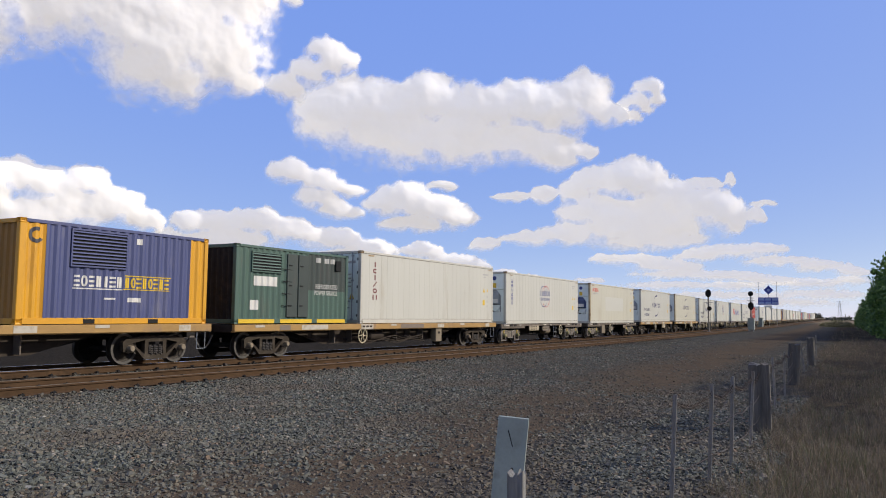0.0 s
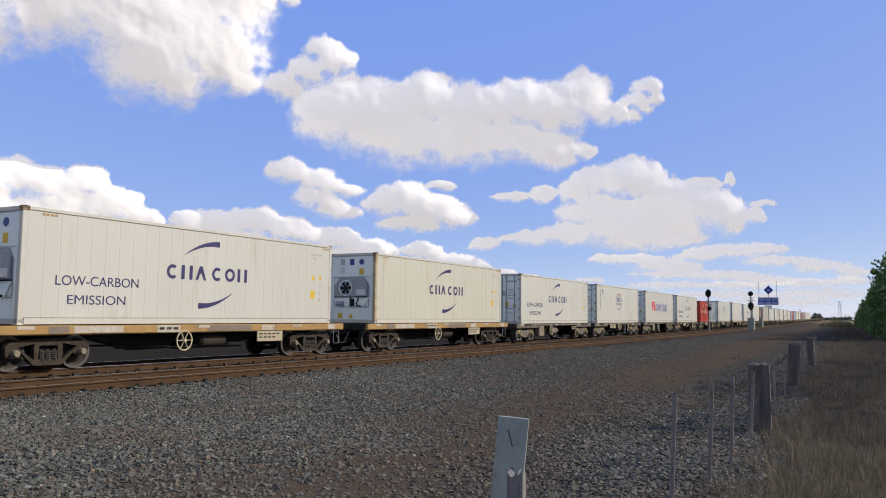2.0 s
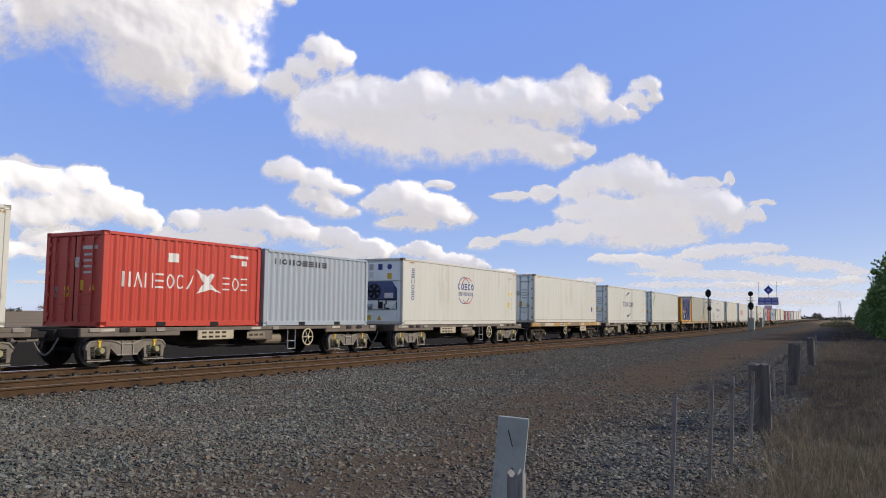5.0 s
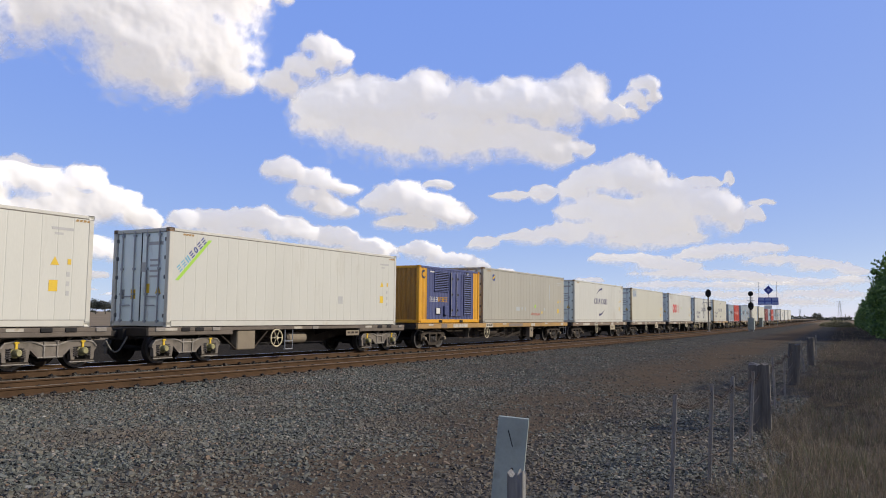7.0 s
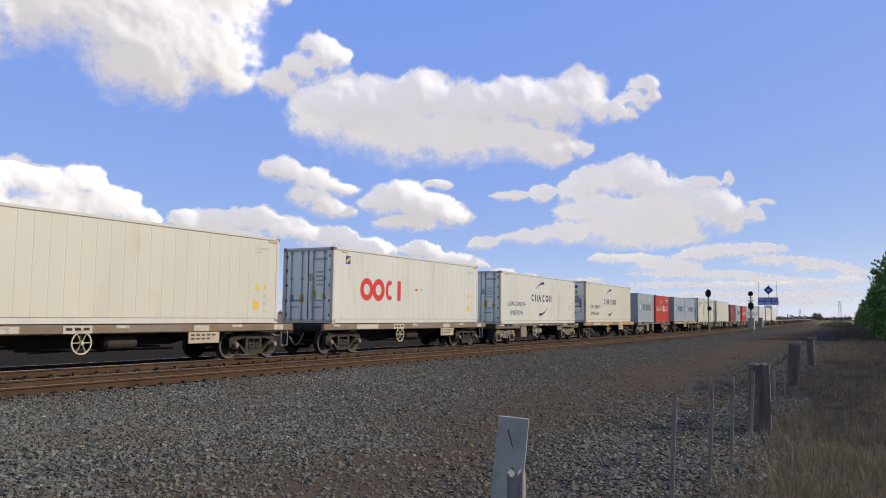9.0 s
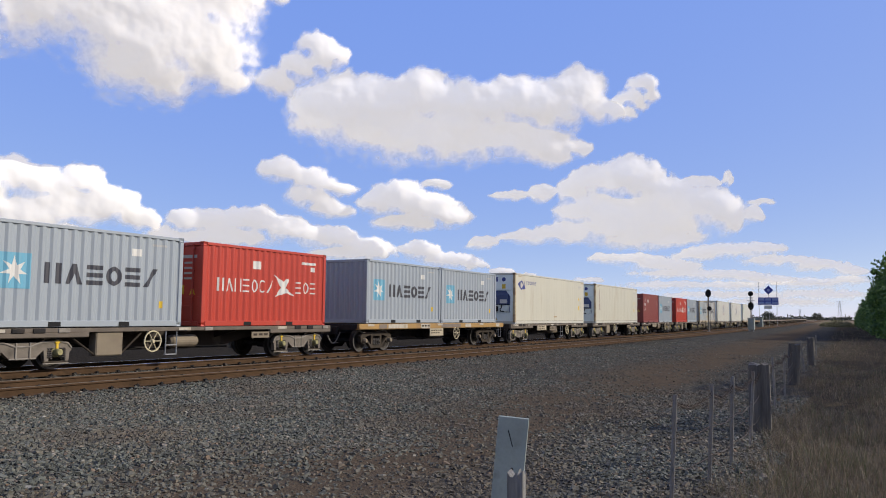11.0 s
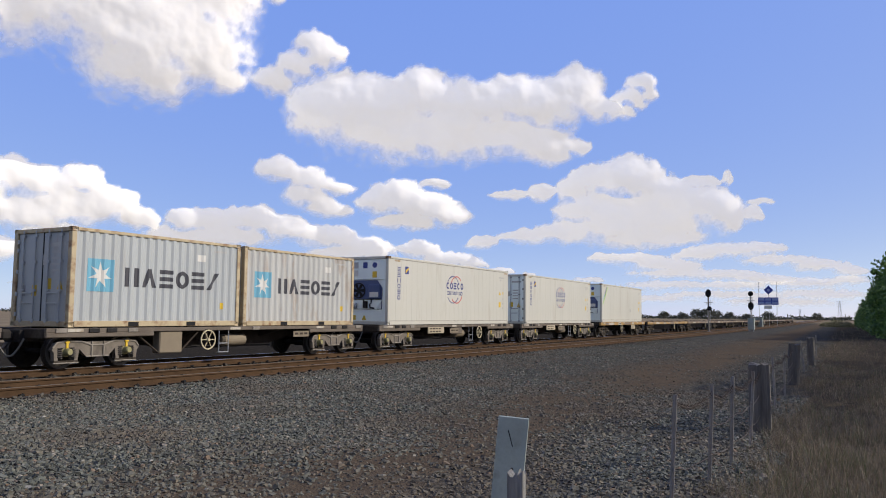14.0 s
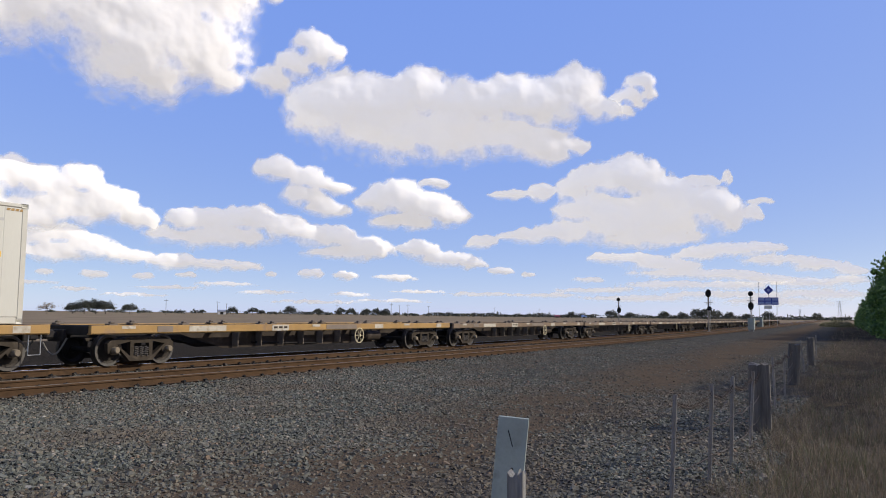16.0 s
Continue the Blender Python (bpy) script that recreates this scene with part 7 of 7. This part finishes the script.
def cloud_material():
    """White droplets: sunlit from outside, with an even glow in place of light scattered inside."""
    m = bpy.data.materials.new("cloud")
    m.use_nodes = True
    n, l = m.node_tree.nodes, m.node_tree.links
    n.remove(n["Principled BSDF"])
    out = n["Material Output"]
    att = n.new("ShaderNodeAttribute")
    att.attribute_name = "thickness"
    co = n.new("ShaderNodeTexCoord")
    tx = n.new("ShaderNodeTexNoise")
    tx.inputs["Scale"].default_value, tx.inputs["Detail"].default_value, tx.inputs["Roughness"].default_value = 0.020, 6, 0.52
    l.new(co.outputs["Object"], tx.inputs["Vector"])
    ad = n.new("ShaderNodeMath")
    ad.operation = "MULTIPLY_ADD"
    l.new(tx.outputs["Fac"], ad.inputs[0])
    ad.inputs[1].default_value = 0.55
    l.new(att.outputs["Fac"], ad.inputs[2])
    mr = n.new("ShaderNodeMapRange")
    mr.interpolation_type = "SMOOTHSTEP"
    mr.inputs["From Min"].default_value, mr.inputs["From Max"].default_value = 0.26, 0.96
    l.new(ad.outputs[0], mr.inputs["Value"])
    dif = n.new("ShaderNodeBsdfDiffuse")
    dif.inputs["Color"].default_value = (0.52, 0.508, 0.48, 1)
    lumps = n.new("ShaderNodeTexNoise")
    lumps.inputs["Scale"].default_value, lumps.inputs["Detail"].default_value, lumps.inputs["Roughness"].default_value = 0.011, 1.6, 0.45
    l.new(co.outputs["Object"], lumps.inputs["Vector"])
    bp = n.new("ShaderNodeBump")
    bp.inputs["Strength"].default_value, bp.inputs["Distance"].default_value = 0.28, 60.0
    l.new(lumps.outputs["Fac"], bp.inputs["Height"])
    l.new(bp.outputs[0], dif.inputs["Normal"])
    through_light = n.new("ShaderNodeBsdfTranslucent")
    through_light.inputs["Color"].default_value = (0.08, 0.078, 0.075, 1)
    lit = n.new("ShaderNodeAddShader")
    l.new(dif.outputs[0], lit.inputs[0])
    l.new(through_light.outputs[0], lit.inputs[1])
    # constant emission replaces the light that scatters within a cloud
    glow = n.new("ShaderNodeEmission")
    glow.inputs["Color"].default_value = (1.0, 0.985, 0.985, 1)
    glow.inputs["Strength"].default_value = 0.46
    both = n.new("ShaderNodeAddShader")
    l.new(lit.outputs[0], both.inputs[0])
    l.new(glow.outputs[0], both.inputs[1])
    clear = n.new("ShaderNodeBsdfTransparent")
    mx = n.new("ShaderNodeMixShader")
    l.new(mr.outputs[0], mx.inputs["Fac"])
    l.new(clear.outputs[0], mx.inputs[1])
    l.new(both.outputs[0], mx.inputs[2])
    l.new(mx.outputs[0], out.inputs["Surface"])
    return m


cloud_white = cloud_material()
CLOUD_AWAY = 3600.0


def make_cloud(index, soft, way, drift, blobs, cell=7.5):
    """A heaped cloud: a billowing skin over its lobes, thin at the rim."""
    b = np.array(blobs, float)
    x0, x1 = (b[:, 0] - b[:, 2] * 1.5).min(), (b[:, 0] + b[:, 2] * 1.5).max()
    z0, z1 = (b[:, 1] - b[:, 3] * 1.5).min(), (b[:, 1] + b[:, 3] * 1.6).max()
    nx, nz = int((x1 - x0) / cell) + 2, int((z1 - z0) / cell) + 2
    X, Z = np.meshgrid(np.linspace(x0, x1, nx), np.linspace(z0, z1, nz))
    R = float(np.median(np.minimum(b[:, 2], b[:, 3])))
    s0 = min(max(1.1 * R, 26), 130)
    wx = X + 0.42 * s0 * (fractal(X, Z, s0 * 1.1, 5, index * 11 + 1) - 0.5) * 2
    wz = Z + 0.34 * s0 * (fractal(X, Z, s0 * 1.1, 5, index * 11 + 5) - 0.5) * 2
    sx = X + 0.40 * s0 * (fractal(X, Z, s0 * 1.6, 2, index * 11 + 1) - 0.5) * 2
    sz = Z + 0.34 * s0 * (fractal(X, Z, s0 * 1.6, 2, index * 11 + 5) - 0.5) * 2
    body = np.full_like(X, -9.0)
    hill = np.full_like(X, -60.0)
    for cx, cz, rx, rz in blobs:
        dz = wz - cz
        d = 1 - ((wx - cx) / rx) ** 2 - (dz / np.where(dz < 0, rz * 0.92, rz * 1.05)) ** 2
        k = 0.25
        body = np.logaddexp(body / k, d / k) * k
        dome = min(rx, rz) * (np.sqrt(np.clip(1.35 - ((sx - cx) / rx) ** 2 - ((sz - cz) / rz) ** 2, 0.0, 2)) - 0.2)
        soften = 0.30 * R
        hill = np.logaddexp(hill / soften, dome / soften) * soften
    lump = fractal(wx, wz, s0, 5, index * 11 + 9, billow=True) - 0.53
    thick = body + (0.72 + 0.3 * soft) * lump + 0.30 * (fractal(X, Z, s0 * 0.4, 4, index * 7 + 3) - 0.5)
    # crisp tops, soft undersides
    calm = np.clip(body, -1.5, 1.3)
    for _ in range(int(min(0.35 * R / cell, 10)) * 2 + 2):
        q = np.pad(calm, 1, mode="edge")
        calm = (q[:-2, 1:-1] + q[2:, 1:-1] + q[1:-1, :-2] + q[1:-1, 2:] + 2 * calm) / 6
    gz, gx = np.gradient(calm)
    under = np.clip(0.12 + 1.0 * (0.9 * gz + 0.3 * gx) / (np.hypot(gx, gz) + 0.01), 0, 1) * np.clip(1.9 - body, 0, 1)
    slope = (2.0 * (1 - 0.75 * soft)) * (1 - under) + 0.42 * (1 - 0.4 * soft) * under
    alpha = np.clip(-0.05 + slope * (thick + 0.26), -0.4, 1.2)
    depth = hill * 0.9 + 0.11 * s0 * fractal(sx, sz, s0 * 0.9, 3, index * 11 + 9, billow=True) * np.clip(thick + 0.4, 0, 1)
    for _ in range(int(min(0.25 * R / cell, 6)) * 2 + 3):
        q = np.pad(depth, 1, mode="edge")
        depth = (q[:-2, 1:-1] + q[2:, 1:-1] + q[1:-1, :-2] + q[1:-1, 2:] + 2 * depth) / 6
    vs = np.stack([X, -1.0 * depth, Z], -1).reshape(-1, 3)
    keep = alpha > -0.25
    quad = keep[:-1, :-1] | keep[1:, :-1] | keep[:-1, 1:] | keep[1:, 1:]
    j, i = np.nonzero(quad)
    f = np.stack([j * nx + i, j * nx + i + 1, (j + 1) * nx + i + 1, (j + 1) * nx + i], 1)
    used = np.unique(f)
    remap = np.zeros(len(vs), np.int64)
    remap[used] = np.arange(len(used))
    me = bpy.data.meshes.new("cloud")
    me.from_pydata(vs[used].tolist(), [], remap[f].tolist())
    me.polygons.foreach_set("use_smooth", [True] * len(me.polygons))
    at = me.attributes.new("thickness", "FLOAT", "POINT")
    at.data.foreach_set("value", alpha.reshape(-1)[used].astype(np.float32))
    me.materials.append(cloud_white)
    ob = new("cloud", me)
    tagged(ob, "sunlit white heaped cloud with soft grey underside" if soft < 0.5 else "thin soft white cloud with ragged edges", "cloud", "clouds in the sky")
    d = Vector(way).normalized()
    right = d.cross(Vector((0, 0, 1))).normalized()
    up = right.cross(d)
    m = Matrix((right, d, up)).transposed().to_4x4()
    a = Matrix.Translation(EYE + d * CLOUD_AWAY) @ m
    DRIFT.append((ob, a, a @ Matrix.Translation((drift[0], 0, drift[1]))))


# softness, eye-to-cloud direction, drift sideways and up in metres, lobes of x, z, half-width, half-height in metres
make_cloud(0, 0.8, (-0.7258, 0.6039, 0.3295), (-83, 2), [(-789, -29, 441, 237), (-364, 33, 375, 227), (42, -45, 387, 257), (27, -210, 203, 148), (200, -113, 242, 180), (318, 120, 163, 209), (-185, 276, 657, 263), (364, -214, 83, 64), (542, 165, 53, 37)])
make_cloud(1, 0.75, (-0.5958, 0.7458, 0.2978), (-60, 28), [(23, 75, 87, 60), (54, 13, 92, 74), (-150, -94, 101, 63), (-53, -32, 96, 70), (128, 37, 53, 51)])
make_cloud(2, 0.5, (-0.4237, 0.8736, 0.2395), (-36, 23), [(-737, 15, 158, 128), (-602, 40, 216, 147), (-395, 64, 201, 141), (-286, 119, 130, 116), (-88, 38, 224, 140), (115, 62, 210, 133), (267, 61, 185, 139), (403, 115, 113, 108), (455, 35, 106, 71), (-448, -88, 329, 128), (-139, -101, 276, 115), (168, -114, 218, 103), (291, -158, 87, 62), (401, -115, 49, 40), (556, 23, 64, 50)])
make_cloud(3, 0.8, (-0.2511, 0.9334, 0.2565), (-33, 24), [(31, 64, 71, 51), (-17, 8, 56, 52), (64, 13, 41, 38), (-33, -54, 46, 38), (25, -28, 36, 27), (-71, -4, 36, 27)])
make_cloud(4, 0.6, (-0.6105, 0.7775, 0.1512), (-58, 8), [(-146, 80, 96, 64), (0, 38, 128, 57), (107, 8, 88, 40), (59, -93, 120, 43), (-18, -34, 114, 57)])
make_cloud(5, 0.35, (-0.5090, 0.8503, 0.1337), (-36, 10), [(-83, 27, 136, 87), (-181, 7, 83, 63), (47, -15, 147, 79), (156, -45, 94, 52), (91, 104, 66, 26), (-30, -78, 166, 40)])
make_cloud(6, 0.32, (-0.2689, 0.9543, 0.1301), (-12, 10), [(-1, 125, 142, 102), (-149, 117, 130, 72), (-250, 76, 81, 57), (163, 58, 163, 76), (304, -2, 155, 83), (397, -45, 79, 77), (90, -27, 264, 71), (-81, -75, 173, 72), (-282, -110, 156, 55), (-462, -121, 116, 35), (-660, -145, 85, 32), (41, -139, 282, 45), (-387, 79, 60, 46), (-524, 73, 100, 26), (53, -82, 289, 61), (-168, -10, 155, 78), (512, -35, 41, 38), (546, 22, 53, 16), (412, 125, 22, 35), (286, 102, 105, 30)])
make_cloud(7, 0.35, (-0.8158, 0.5641, 0.1274), (-25, 5), [(-164, 76, 82, 74), (-40, 36, 141, 80), (98, 66, 92, 74), (197, 0, 102, 78), (48, -50, 239, 76), (294, -63, 93, 46), (-280, 22, 116, 108), (-116, -91, 147, 58)])
make_cloud(8, 0.35, (-0.6520, 0.7523, 0.0946), (-20, 10), [(-412, 50, 66, 50), (-341, 48, 141, 61), (-128, 53, 145, 64), (21, 25, 127, 57), (-260, -29, 284, 56), (172, -6, 126, 54), (279, -14, 77, 58), (409, -51, 106, 58), (302, -80, 200, 38)])
make_cloud(9, 0.35, (-0.4507, 0.8906, 0.0614), (-18, 8), [(-250, 63, 100, 46), (-125, 18, 144, 38), (-11, -2, 77, 23), (129, -32, 61, 20), (255, -46, 33, 14)])
make_cloud(10, 0.4, (-0.7892, 0.6105, 0.0660), (-11, 7), [(-258, 54, 74, 47), (-171, 63, 96, 47), (-66, 16, 132, 53), (56, -17, 101, 40), (-210, -13, 155, 44), (250, -32, 121, 36), (397, -39, 109, 31), (538, -40, 97, 26), (-438, 0, 122, 55)])
make_cloud(11, 0.6, (-0.7025, 0.7103, 0.0437), (-10, 5), [(-533, -10, 52, 21), (-331, -13, 44, 19), (-719, -3, 37, 16), (379, 11, 60, 26), (534, 7, 62, 23), (772, 4, 99, 18), (209, 7, 27, 14), (-158, -2, 45, 14)])
make_cloud(12, 0.45, (-0.1643, 0.9844, 0.0627), (-7, 5), [(-408, 24, 152, 28), (-262, -5, 173, 31), (-529, 33, 54, 23), (-191, -43, 219, 25), (19, -52, 168, 24), (21, 55, 173, 35), (145, 65, 99, 27), (-95, 37, 124, 25), (221, 11, 162, 24), (371, -14, 130, 24), (476, -36, 71, 21), (131, -69, 141, 21)])
make_cloud(13, 0.75, (-0.2097, 0.9773, 0.0313), (-5, 2), [(-420, 46, 81, 14), (-365, 0, 211, 14), (-76, 23, 201, 22), (204, 20, 145, 22), (471, 30, 161, 27), (647, 44, 72, 24), (535, -17, 203, 24), (135, -19, 242, 16), (-197, -37, 256, 17), (360, -49, 278, 19), (-894, -19, 202, 12), (-626, -24, 166, 12)])
make_cloud(14, 0.8, (-0.6913, 0.7222, 0.0244), (-5, 2), [(-290, 13, 151, 11), (-673, 1, 99, 11), (117, 0, 133, 11), (497, -4, 95, 12), (815, 15, 129, 9), (-826, 26, 93, 11), (-54, 34, 130, 11), (-427, -19, 148, 8), (343, -40, 221, 9), (708, -29, 174, 9)])

# unseen clouds added round the rest of the sky; their glow whitens the fill
sky_rnd = random.Random(5)
for number in range(46):
    bearing = radians(sky_rnd.uniform(100, 320))
    tilt = radians(sky_rnd.uniform(10, 62))
    way = (-math.sin(bearing) * math.cos(tilt), math.cos(bearing) * math.cos(tilt), math.sin(tilt))
    wide = sky_rnd.uniform(450, 850)
    if Vector(way).dot(SUN_DIR) > 0.72:
        continue
    blobs = [(sky_rnd.uniform(-1, 1) * wide, sky_rnd.uniform(-0.25, 0.25) * wide, wide * sky_rnd.uniform(0.3, 0.6), wide * sky_rnd.uniform(0.18, 0.32)) for _ in range(6)]
    make_cloud(40 + number, 0.4, way, (-30, -6), blobs, 26.0)


# ---- what moves ----
def motions():
    for ob, y0, height in MOVERS:
        walk(ob, [(t, on_track(y0 - gone, height)) for t, gone in TRAVEL])
    for ob, a, b in DRIFT:
        walk(ob, [(0.0, a), (16.0, b)])


motions()
